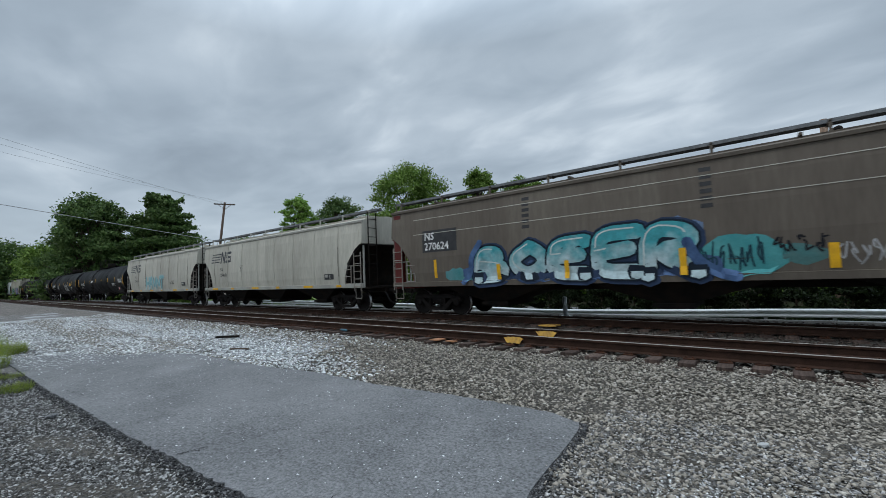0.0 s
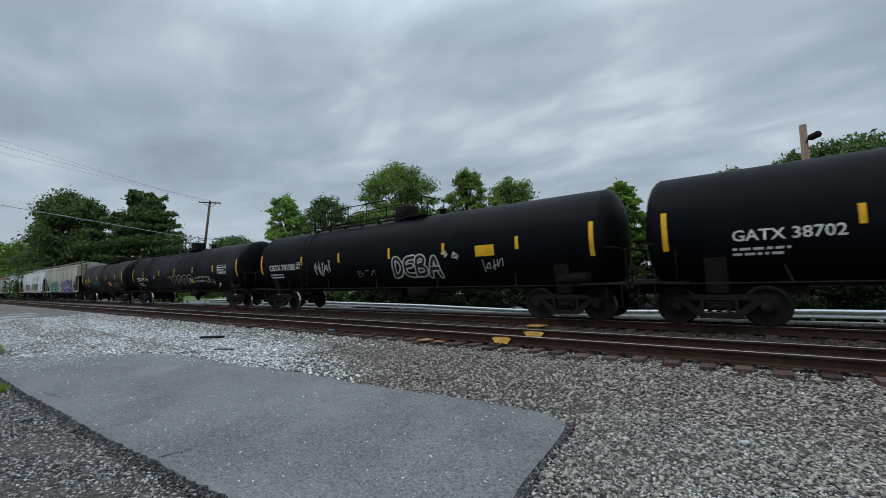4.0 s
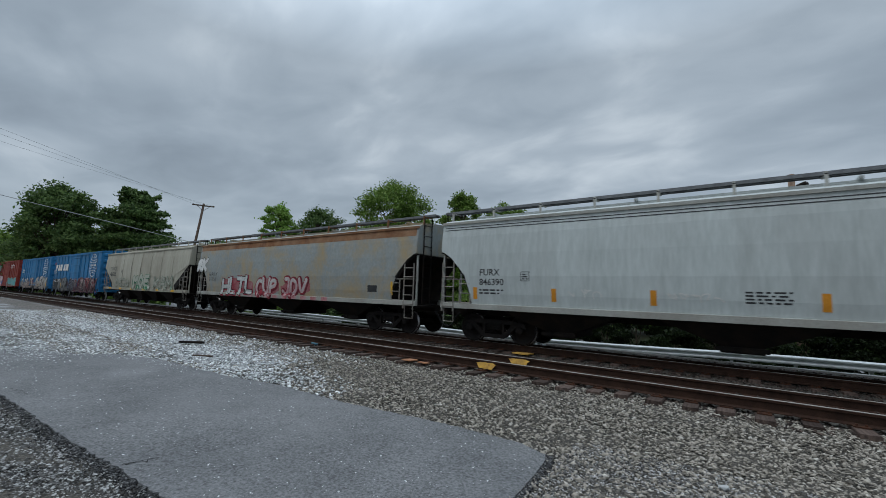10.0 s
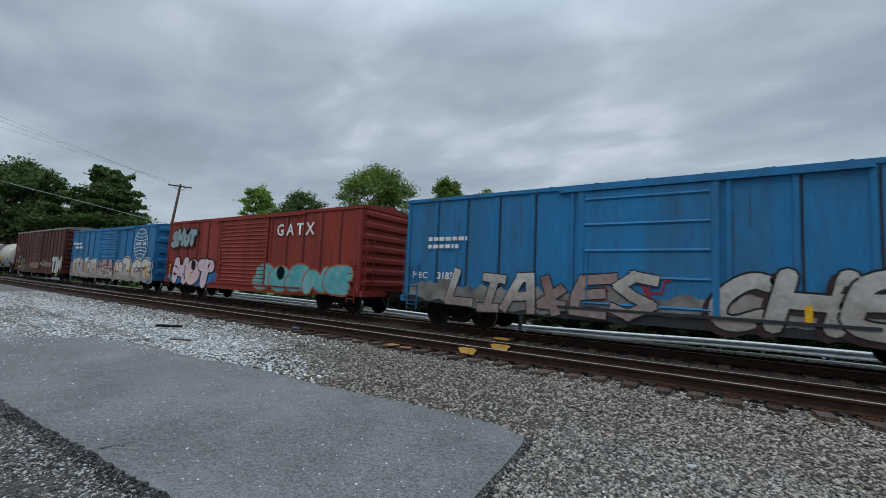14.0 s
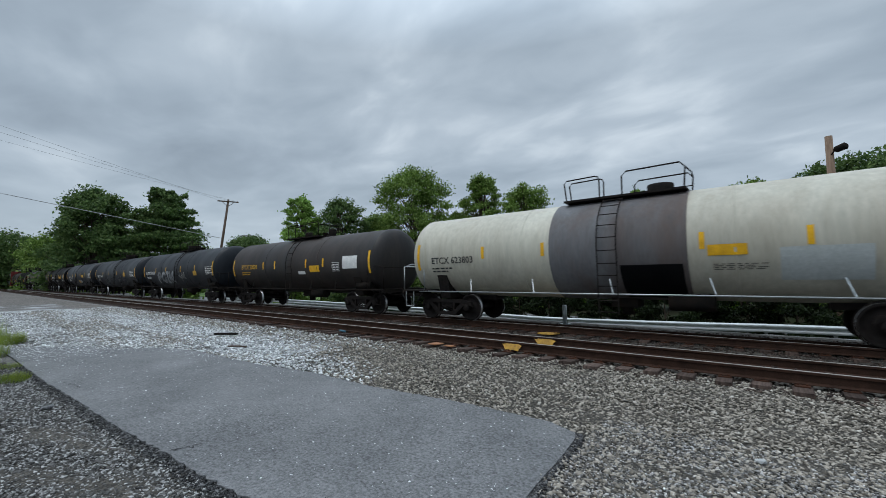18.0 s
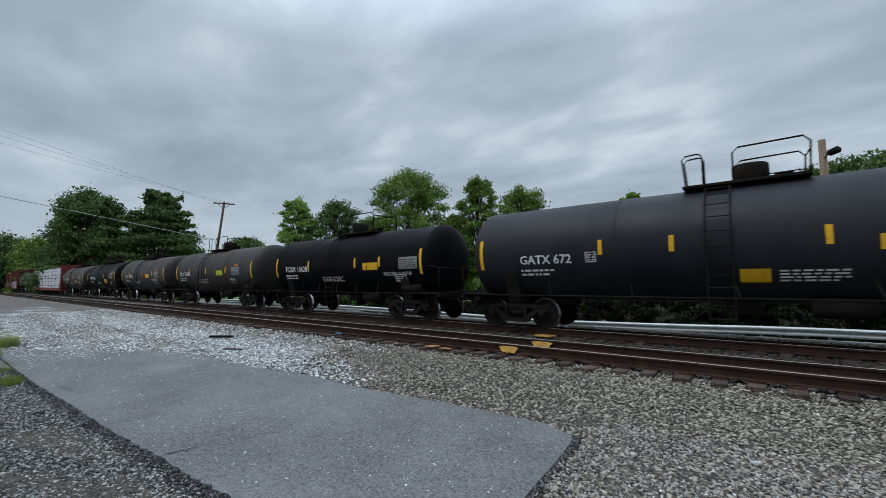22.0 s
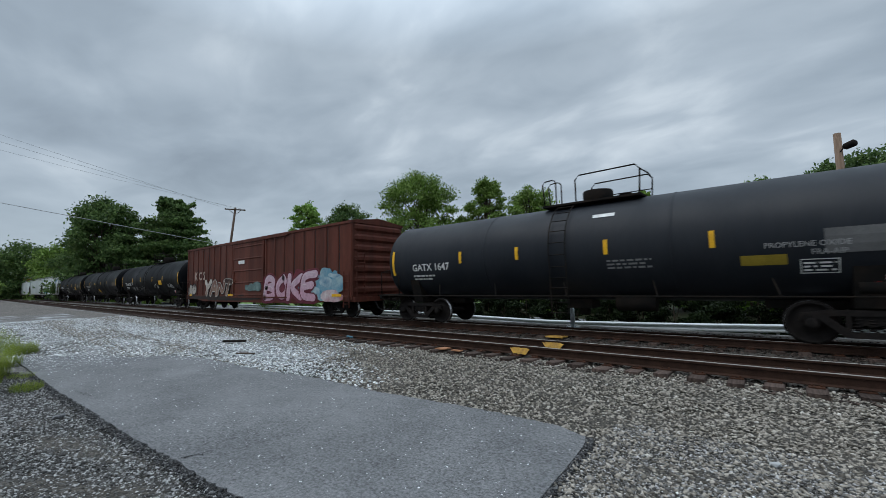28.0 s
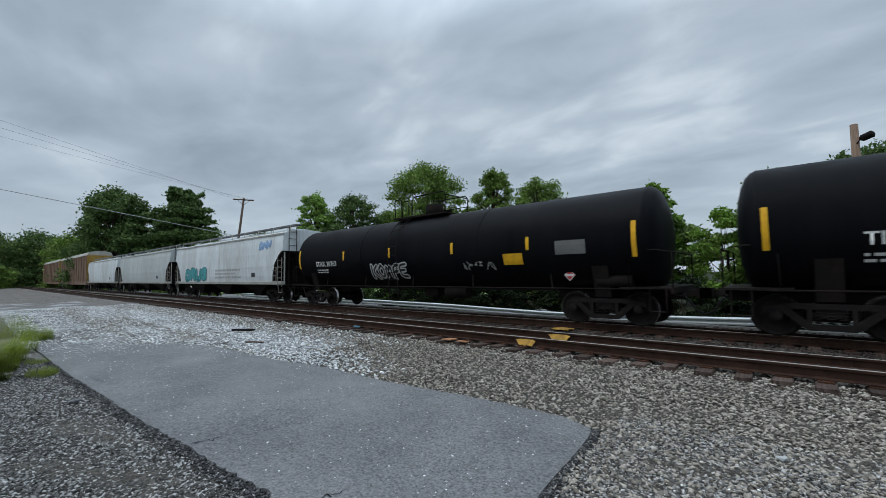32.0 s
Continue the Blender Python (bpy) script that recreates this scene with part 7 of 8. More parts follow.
scrawl(car, 1.6, 1.35, 0.5, 0.4, WHITEP, B, 65, 3, 0.03)
decal(car, "worn_panel", [(-1.4, 1.35, 1.05, 1.6)], surface("scuffed_buff_paint", (0.28, 0.19, 0.10), (0.13, 0.07, 0.05), 2.5, 0.7, grime=(0.06, 0.07, 0.06), amount=0.5, gscale=2), B, 0.045, "scuffed buff patch on the door")
decal(car, "reflective_strip", [(-5.9, -5.2, 0.98, 1.18)], M_yellow, B, 0.01, nz=1)
bm = bmesh.new()
box(bm, h - 0.01, h + 0.05, -1.5, 1.5, 4.52, 4.62)
part("end_cap", bm, C_greyroof, car, "pale zinc roof end")

# 18 off-white tank car
car, h, T = tank(-44.55, -29.65, C_offwhite, "off-white tank car with a grey stained middle band", r=1.46, mid=2.30, rail=M_galv, saddle=M_truck, domes=(1.24,), cage=(-1.28, 1.95), hoop=1.06, tall=0.66, dome=(0.34, 0.30), band=C_band, shift=-0.25, strips=(-3.8, -1.7, 2.3, 4.2))
mark(car, "ETCX 623803", -6.0, 2.0, 0.22, M_black, T)
decal(car, "sign_panel", [(2.4, 3.15, 1.95, 2.2)], M_reflect, T, label="yellow notice panel")
# flat near-black decal: a recess's shade painted onto the band
decal(car, "dark_panel", [(0.19, 1.64, 0.84, 1.78)], C_black, lambda z: T(z) - 0.016, label="dark patch painted for a recess low on the band", nz=12)
decal(car, "faded_panel", [(3.7, 5.1, 1.38, 2.08)], surface("pale_blue_overpaint", (0.44, 0.475, 0.475), (0.41, 0.44, 0.43), 1, 0.6, spec=0.15), T, label="pale blue overpainted patch", nz=10)
decal(car, "data_panel", [(5.35, 6.0, 1.72, 1.95)], M_black, T, nz=1)
bars(car, 5.40, 1.76, 0.55, 0.14, 2, M_white, lambda z: T(z) - 0.008, 3)
bars(car, 2.5, 1.62, 1.0, 0.16, 4, M_streak, T, 4)

# 19 dark tank car with yellow lettering
car, h, T = tank(-59.6, -46.2, C_brownblack, "dark rust-streaked tank car with yellow lettering", r=1.43, mid=2.25, domes=(-0.82, 1.25), cage=(-1.75, 1.12), hoop=1.08, tall=0.70, dome=(0.18, 0.36), shift=0.4, strips=(-3, -1.8, 1.1, 2.5))
mark(car, "ETCX 20020", -5.5, 2.1, 0.24, M_yellow, T)
decal(car, "sign_panel", [(1.4, 2.2, 1.85, 2.15)], M_reflect, T, label="yellow notice panel")
decal(car, "data_panel", [(0.4, 1.0, 1.75, 1.9)], M_white, T, label="white data panel")
print_box(car, 3.2, 1.85, 0.5, 0.4, M_white, T, 5)
decal(car, "data_panel", [(3.95, 4.95, 1.95, 2.5)], M_white, T, label="blank white panel near the end", nz=5)

# 20 to 22 faded black tank cars
car, h, T = tank(-76.4, -61.45, C_black2, "faded black tank car with big white scribbled letters", domes=(-0.53,), cage=(-1.5, 1.05), dome=(0.44, 0.42), flip=True, hoop=0.40, shift=0.38, strips=(-4.3, -2, 1, 3.6))
mark(car, "GATX 210659", -6.7, 2.0, 0.25, M_white, T)
graffiti(car, "PCIK", -4.0, 1.28, 3.6, 0.98, (0.34, 0.35, 0.36), (0.10, 0.105, 0.11), T, thick=0.27, lean=0.25, seed=71, third=(0.16, 0.165, 0.17), line=0.03)
scrawl(car, -3.9, 1.30, 3.4, 0.9, (0.30, 0.31, 0.32), lambda z: T(z) - 0.03, 75, 12, 0.035)
scrawl(car, 0.6, 1.45, 1.2, 0.75, SILVER, T, 72, 7, 0.03)
decal(car, "sign_panel", [(3.3, 3.9, 1.85, 2.15)], M_yellow, T, label="yellow notice panel")
print_box(car, 5.4, 1.9, 1.1, 0.5, M_white, T, 6)
car, h, T = tank(-93.5, -78.05, C_black2, "faded black tank car with a long pale scrawl", domes=(-0.42,), cage=(-1.4, 1.15), dome=(0.44, 0.42), flip=True, hoop=0.40, shift=0.33, strips=(-4.3, -1.9, 1.1, 3.5))
mark(car, "GATX 210642", -6.6, 1.95, 0.25, M_white, T)
scrawl(car, -4.1, 1.3, 4.4, 0.7, (0.22, 0.23, 0.24), T, 73, 9, 0.04)
scrawl(car, 1.0, 1.3, 3.4, 0.7, (0.17, 0.16, 0.16), T, 74, 7, 0.04)
decal(car, "sign_panel", [(3.2, 3.8, 1.95, 2.25)], M_yellow, T, label="yellow notice panel")
print_box(car, 5.3, 1.9, 1.1, 0.5, M_white, T, 7)
car, h, T = tank(-109.7, -95.0, C_black2, "faded black tank car with yellow and white panels", domes=(-0.2,), cage=(-1.6, 0.9), shift=0.5, strips=(-3.5, -1.8, 1.0, 3.5))
mark(car, "GATX 672", -5.9, 1.95, 0.25, M_white, T)
print_box(car, -3.9, 1.95, 0.28, 0.28, M_white, T, 8)
decal(car, "sign_panel", [(-0.5, 0.05, 1.38, 1.68)], M_reflect, T, label="yellow and white notice panel")
decal(car, "sign_panel", [(1.7, 2.6, 2.0, 2.3)], M_reflect, T, label="yellow notice panel")
print_box(car, 5.0, 1.95, 1.1, 0.5, M_white, T, 9)
bars(car, 0.2, 1.4, 1.1, 0.28, 4, M_white, T, 10)

# 23 to 27 short sulphur tank cars
SHORT = (("TCBX 136281", C_black, -122.35, -111.25, 0.35, (-2.5, 0.9, 2.4)), ("TILX 150682", C_brownblack, -136.1, -123.95, -0.38, (-2.8, -0.1, 2.7)), ("SHPX 209825", C_brownblack, -149.65, -137.7, -0.22, (-2.9, 0.4, 3.0)), ("SHPX 210281", C_black, -162.8, -151.0, 0.1, (-1.4, 1.3, 3.3)), ("SHPX 210404", C_brownblack, -176.3, -164.25, -0.08, (-2.4, 0.2, 2.8)))
for k, (num, paintwork, rear, front, move, marks) in enumerate(SHORT):
    car, h, T = tank(rear, front, paintwork, ("short black tank car with yellow strips and white lettering", "short brown-stained black tank car with a yellow panel", "short brown-stained tank car for molten sulfur", "short black tank car for molten sulfur", "short dark tank car with white notice panels")[k], r=1.42, mid=2.26, domes=(-0.4 + 0.5 * (k % 2),), cage=(-1.5, 1.3), shift=move, strips=marks)
    mark(car, num, -4.5 if k < 2 else -4.0, 1.98, 0.25, M_white, T, 2, k)
    decal(car, "sign_panel", [(1.4, 2.3, 1.60 + 0.35 * (k < 3), 1.97 + 0.28 * (k < 3))], M_reflect if k != 1 else paint((0.5, 0.5, 0.04)), T, label="yellow notice panel")
    if k in (0, 2, 3, 4):
        letters(car, "MOLTEN SULFUR", 3.45 if k == 3 else 2.6, 2.44 if k == 3 else 1.70, 0.14, M_white, T)
    decal(car, "data_panel", [(3.5, 4.45, 1.95, 2.4)], paint((0.30, 0.30, 0.29)), T, label="pale data panel")
    bars(car, 3.55, 2.0, 0.85, 0.36, 5, M_black, lambda z, T=T: T(z) - 0.006, k)
    print_box(car, 3.2, 1.45, 0.6, 0.3, M_white, T, k + 20)
    if k in (1, 2, 3):
        decal(car, "orange_tab", [(3.8, 4.3, 2.46 + 0.16 * (k == 3), 2.56 + 0.16 * (k == 3))], paint((0.5, 0.15, 0.03)), T)
    bars(car, -1.5, 1.5, 1.5, 0.25, 3, M_white, T, k + 30)

# 28 centrebeam flatcar
car, h = car_base("lumber_flatcar", -200.9, -177.4, "red centrebeam flatcar loaded with wrapped lumber", "freight car")
bm = bmesh.new()
loft(bm, [[(-h, y, z) for y, z in ((-1.42, 0.95), (-1.42, 0.62), (-0.4, 0.55), (0.4, 0.55), (1.42, 0.62), (1.42, 0.95))], [(h, y, z) for y, z in ((-1.42, 0.95), (-1.42, 0.62), (-0.4, 0.55), (0.4, 0.55), (1.42, 0.62), (1.42, 0.95))]])
part("deck", bm, C_centre, car)
bm = bmesh.new()
box(bm, -h + 0.3, h - 0.3, -0.32, 0.32, 3.86, 4.12)
part("top_chord", bm, C_centre, car)
for k in range(12):
    x = -h + 0.8 + (2 * h - 1.6) * k / 11
    bm = bmesh.new()
    box(bm, x - 0.06, x + 0.06, -0.1, 0.1, 0.95, 3.9)
    part("centre_post", bm, C_centre, car)
for s in (-1, 1):
    bm = bmesh.new()
    box(bm, *sorted((s * (h - 0.32), s * (h - 0.12))), -1.42, 1.42, 0.95, 4.1)
    head = part("bulkhead", bm, C_centre, car, "ribbed end bulkhead")
    for y in (-1.3, -0.65, 0.0, 0.65, 1.3):
        bm = bmesh.new()
        box(bm, *sorted((s * (h - 0.12), s * (h + 0.02))), y - 0.07, y + 0.07, 0.95, 4.1)
        part("bulkhead_post", bm, C_centre, head)
    bm = bmesh.new()
    for z in (1.7, 2.6, 3.5):
        box(bm, *sorted((s * (h - 0.12), s * (h - 0.03))), -1.4, 1.4, z - 0.06, z + 0.06)
    part("bulkhead_beam", bm, C_centre, head)
    bm = bmesh.new()
    ladder(bm, s * (h - 0.35) - 0.2, s * (h - 0.35) + 0.2, -1.46, 0.45, 1.6, 4)
    part("side_ladder", bm, C_centre, car)
decal(car, "reflective_strip", [(-9.0 + 3.4 * k, -8.5 + 3.4 * k, 0.70, 0.82) for k in range(6)], M_reflect, flat_y(-1.425), nz=1)
letters(car, "NS 120751", -8.1, 0.68, 0.17, M_white, flat_y(-1.424), bold=0.02)
trucks(car, h, 2.2)
couplers(car, h, 0.75)
LOADS = []
rng = random.Random(77)
xs = [-h + 0.45 + (2 * h - 0.9) * k / 18 for k in range(19)]
for side in (-1, 1):
    for tier in (0, 1):
        for k in range(18):
            z0 = 0.985 + tier * 1.40
            x0, x1 = xs[k] + 0.012, xs[k + 1] - 0.012
            y0, y1 = sorted((side * (1.36 + rng.uniform(-0.015, 0.015)), side * 0.14))
            bm = bmesh.new()
            box(bm, x0, x1, y0, y1, z0, z0 + 1.34)
            bmesh.ops.bevel(bm, geom=bm.edges, offset=0.03, segments=2, affect="EDGES")
            ob = thing("lumber_pack", bm, C_wrap, "lumber bundle wrapped in white printed sheet", "lumber", "wrapped lumber on the flatcar")
            if side < 0:
                yy = y0
                for zz, hh, m in ((z0 + 0.30, 0.10, REDP), (z0 + 0.52, 0.045, (0.25, 0.36, 0.55)), (z0 + 0.92, 0.05, (0.45, 0.16, 0.20))):
                    if (k * 3 + tier) % 5 == 4 and m == REDP:
                        continue
                    bm = bmesh.new()
                    for q in range(2):
                        a = x0 + 0.08 + q * (x1 - x0) * 0.48
                        box(bm, a, a + (x1 - x0) * 0.36, yy - 0.004, yy + 0.002, zz, zz + hh)
                    part("printed_bar", bm, paint(m), ob, "printed coloured bar on the wrap")
            LOADS.append((ob, -189.15))
for side in (-1, 1):
    for k in range(9):
        x = -h + 1.1 + (2 * h - 2.2) * k / 8
        bm = bmesh.new()
        tube(bm, [(x, side * 0.34, 4.0), (x, side * 1.395, 3.72), (x, side * 1.40, 0.96)], 0.012, 5)
        part("tie_down_cable", bm, M_wire, car)

# 29 dark tank car
car, h, T = tank(-217.75, -202.5, C_black2, "dark blue-black tank car with worn white print", domes=(0.7,), cage=(-0.8, 2.1), dome=(0.44, 0.40), shift=-0.12, strips=(-3.6, -1.4, 1.3, 3.7))
mark(car, "GATX 1647", -5.9, 1.95, 0.25, M_white, T)
letters(car, "PROPYLENE OXIDE", 4.63, 2.06, 0.11, paint((0.30, 0.30, 0.30)), T, bold=0.02)
letters(car, "FRA-AIP", 5.38, 1.89, 0.11, paint((0.30, 0.30, 0.30)), T, bold=0.02)
bars(car, 1.3, 1.75, 1.1, 0.28, 3, paint((0.22, 0.22, 0.22)), T, 3)
decal(car, "sign_panel", [(4.2, 5.0, 1.70, 1.92)], paint((0.30, 0.22, 0.03)), T, label="faded yellow notice panel")
decal(car, "data_panel", [(5.6, 6.7, 1.9, 2.4)], paint((0.13, 0.13, 0.13)), T, label="faded grey data panel")
print_box(car, 5.2, 1.5, 0.6, 0.3, M_white, T, 6)
decal(car, "data_lines", [(0.9, 1.5, 3.2, 3.3)], M_white, T, nz=1)
placard(car, 6.3, 1.4, T)

# 30 red-brown boxcar
car, h, B = boxcar(-239.15, -219.7, C_kcs, C_kcs, "red-brown boxcar with pink and white graffiti", eave=4.3, door=(-2.0, 1.8), ribs=9, ends=7)
letters(car, "K C S", -8.2, 2.08, 0.55, paint((0.42, 0.33, 0.28)), B, bold=0.03)
graffiti(car, "RO", -9.2, 1.0, 1.3, 0.8, (0.42, 0.38, 0.34), BLACKP, B, None, None, 0.5, seed=80)
graffiti(car, "YANT", -6.4, 0.95, 4.3, 1.15, (0.12, 0.055, 0.04), (0.56, 0.53, 0.48), B, (0.020, 0.016, 0.015), None, 0.30, seed=81, fade=(0.26, 0.17, 0.13), line=0.035, lean=0.2, fills=((0.56, 0.54, 0.48), (0.20, 0.11, 0.09), (0.14, 0.06, 0.05), (0.05, 0.03, 0.025)))
splash(car, 1.6, 0.8, 5.0, 1.65, (0.17, 0.030, 0.045), B, (0.11, 0.022, 0.03), 82)
splash(car, 5.9, 0.78, 3.2, 1.55, (0.06, 0.22, 0.32), B, (0.34, 0.44, 0.46), 83, 0.004)
splash(car, 7.4, 0.7, 1.7, 0.6, (0.55, 0.50, 0.50), B, (0.30, 0.05, 0.07), 85, 0.006)
splash(car, 4.6, 1.3, 1.4, 0.5, (0.02, 0.11, 0.14), B, (0.06, 0.25, 0.30), 86, 0.005)
graffiti(car, "BOKE", 2.05, 0.74, 5.0, 1.52, (0.52, 0.38, 0.44), (0.12, 0.022, 0.035), B, (0.16, 0.04, 0.055), (0.64, 0.54, 0.57), 0.34, seed=82, fade=(0.50, 0.30, 0.37), line=0.06, tight=1.10, lean=0.10, drop=(0.13, 0.025, 0.04))
for q, (dx, dz, ww, hh) in enumerate(((6.4, 1.75, 0.9, 0.5), (7.3, 1.4, 1.0, 0.5), (8.0, 1.8, 0.9, 0.35), (6.6, 1.0, 0.7, 0.5))):
    splash(car, dx, dz, ww, hh, (0.40, 0.50, 0.52), B, (0.05, 0.16, 0.26), 300 + q, 0.008)
splash(car, -9.65, 0.70, 11.2, 0.42, (0.022, 0.018, 0.017), B, (0.045, 0.03, 0.026), 87, 0.007, "black soot along the bottom of the side")
splash(car, -0.3, 1.2, 2.0, 0.65, (0.03, 0.06, 0.06), lambda z: B(z) - 0.035, (0.20, 0.28, 0.27), 84)
decal(car, "white_sign", [(-1.2, -0.4, 2.9, 3.1)], M_white, B, 0.04, nz=1)
decal(car, "reflective_strip", [(-9.0, -8.6, 0.98, 1.1), (-2.6, -1.9, 0.98, 1.1), (8.3, 9.0, 0.98, 1.1)], M_reflect, B, 0.03, nz=1)

# 31 to 33 black tank cars
car, h, T = tank(-258.0, -240.8, C_black, "black tank car with a row of small white tags", r=1.5, mid=2.4, domes=(0.8,), cage=(-0.9, 1.9), shift=0.05, strips=(-4.3, -1.8, 1.7, 4.4))
mark(car, "TILX 360290", -6.8, 1.95, 0.25, M_white, T)
print_box(car, -4.6, 1.98, 0.28, 0.28, M_white, T, 2)
for k in range(4):
    scrawl(car, -4.7 + 1.0 * k, 1.45, 0.85, 0.4, SILVER, T, 90 + k, 4, 0.025)
scrawl(car, 1.8, 1.6, 1.4, 0.4, WHITEP, T, 95, 5, 0.03)
scrawl(car, 5.4, 1.6, 1.1, 0.4, SILVER, T, 96, 5, 0.03)
decal(car, "sign_panel", [(3.3, 4.1, 1.88, 2.25)], M_reflect, T, label="yellow notice panel")
print_box(car, 6.0, 1.6, 0.6, 0.3, M_white, T, 7)
placard(car, 6.4, 1.35, T)
car, h, T = tank(-276.9, -259.55, C_black, "plain black tank car with a yellow panel", r=1.5, mid=2.4, domes=(0.1,), cage=(-1.6, 1.3), shift=0.78, strips=(-5.3, -2.5, 0.5, 3.5))
mark(car, "TILX 361037", -7.4, 1.92, 0.25, M_white, T)
print_box(car, -5.2, 1.95, 0.28, 0.28, M_white, T, 3)
decal(car, "sign_panel", [(-1.4, -0.7, 1.3, 1.7)], M_yellow, T, label="yellow notice panel")
decal(car, "data_panel", [(5.7, 7.2, 2.0, 2.4)], paint((0.10, 0.08, 0.06)), T, label="faded brown data panel")
placard(car, 6.6, 1.4, T)
car, h, T = tank(-295.8, -278.4, C_black, "black tank car with a white tag and a yellow panel", r=1.5, mid=2.38, domes=(0.3,), cage=(-1.4, 1.5), shift=-0.35, strips=(-4.0, -0.9, 2.4, 5.4))
mark(car, "STAX 20763", -6.3, 1.95, 0.23, M_white, T)
graffiti(car, "KOMFE", -2.2, 1.35, 2.2, 0.6, (0.03, 0.03, 0.032), WHITEP, T, thick=0.22, seed=97)
scrawl(car, 2.8, 1.6, 1.4, 0.3, SILVER, T, 98, 6, 0.025)
decal(car, "sign_panel", [(4.5, 5.2, 1.75, 2.1)], M_reflect, T, label="yellow notice panel")
decal(car, "data_panel", [(6.3, 7.2, 2.0, 2.4)], paint((0.16, 0.16, 0.15)), T, label="grey data panel")
placard(car, 6.6, 1.4, T)

# 34 to 36 white hoppers
for k, (rear, front) in enumerate(((-314.4, -296.9), (-333.6, -316.0), (-352.6, -335.0))):
    car, h = hopper(rear, front, (C_white, C_pale, C_white)[k], C_cream, "white covered hopper with dark end openings" + (" and teal graffiti" if k == 0 else ""), 3)
    if k == 0:
        graffiti(car, "DRUG", -6.3, 1.25, 4.2, 1.0, (0.08, 0.34, 0.36), (0.03, 0.16, 0.18), W, seed=99)
        graffiti(car, "DNN", 6.0, 3.1, 1.4, 0.45, (0.28, 0.42, 0.62), (0.22, 0.36, 0.58), W, thick=0.2, seed=100)
        bars(car, -0.5, 1.45, 4.0, 0.7, 3, paint((0.42, 0.42, 0.40)), W, 4)
    decal(car, "data_panel", [(5.0, 5.5, 1.5, 1.75)], M_black, W, nz=1)

# 37, 38 autoracks
for rear, front in ((-380.5, -354.2), (-408.5, -382.2)):
    car, h = car_base("autorack_car", rear, front, "tall rust-stained enclosed car carrier", "freight car")
    bm = bmesh.new()
    box(bm, -h, h, -1.45, 1.45, 0.75, 1.25)
    part("deck", bm, C_auto, car)
    bm = bmesh.new()
    loft(bm, [[(x, y, z) for y, z in ((-1.5, 5.1), (-1.3, 5.55), (-0.6, 5.75), (0.6, 5.75), (1.3, 5.55), (1.5, 5.1))] for x in (-h, h)])
    part("roof", bm, C_autoroof, car)
    for side in (-1, 1):
        for k in range(12):
            a, b = -h + 0.3 + (2 * h - 0.6) * k / 12, -h + 0.3 + (2 * h - 0.6) * (k + 1) / 12
            bm = bmesh.new()
            n = 14
            loft(bm, [[(a + (b - a - 0.14) * i / n, side * (1.42 + 0.03 * (i % 2)), z) for i in range(n + 1)] + [(b - 0.14, side * 1.38, z), (a, side * 1.38, z)] for z in (1.25, 5.1)])
            part("side_panel", bm, C_auto, car)
            bm = bmesh.new()
            box(bm, b - 0.13, b - 0.01, *sorted((side * 1.38, side * 1.50)), 1.25, 5.15)
            part("side_post", bm, C_auto, car)
    for s in (-1, 1):
        bm = bmesh.new()
        box(bm, *sorted((s * (h - 0.2), s * h)), -1.45, 1.45, 1.25, 5.2)
        part("end_door", bm, C_autoyellow, car)
    trucks(car, h, 2.6)
    couplers(car, h, 0.8)


# painted marks keep their distance from the ladders and domes
for car, dx in SHIFTS:
    for ob in car.children:
        if ob.name.split(".")[0] in ("stencil_text", "stencil_lines", "painted_piece", "painted_letter", "painted_outline", "painted_tag", "painted_field", "data_panel", "sign_panel", "print_frame", "placard", "faded_panel", "data_lines", "orange_tab"):
            ob.location.x += dx


# ---- behind the train: guardrail, road, poles, wires ----
def beam_top(x):
    """Height of the beam's top along x, sagging to fit the camera's view."""
    return float(np.interp(x, [-46, -29, -16.5, -14.3, -9, -3, 0.5, 2, 6, 40], [-0.25, -0.30, -0.41, -0.47, -0.58, -0.465, -0.353, -0.337, -0.32, -0.30]))


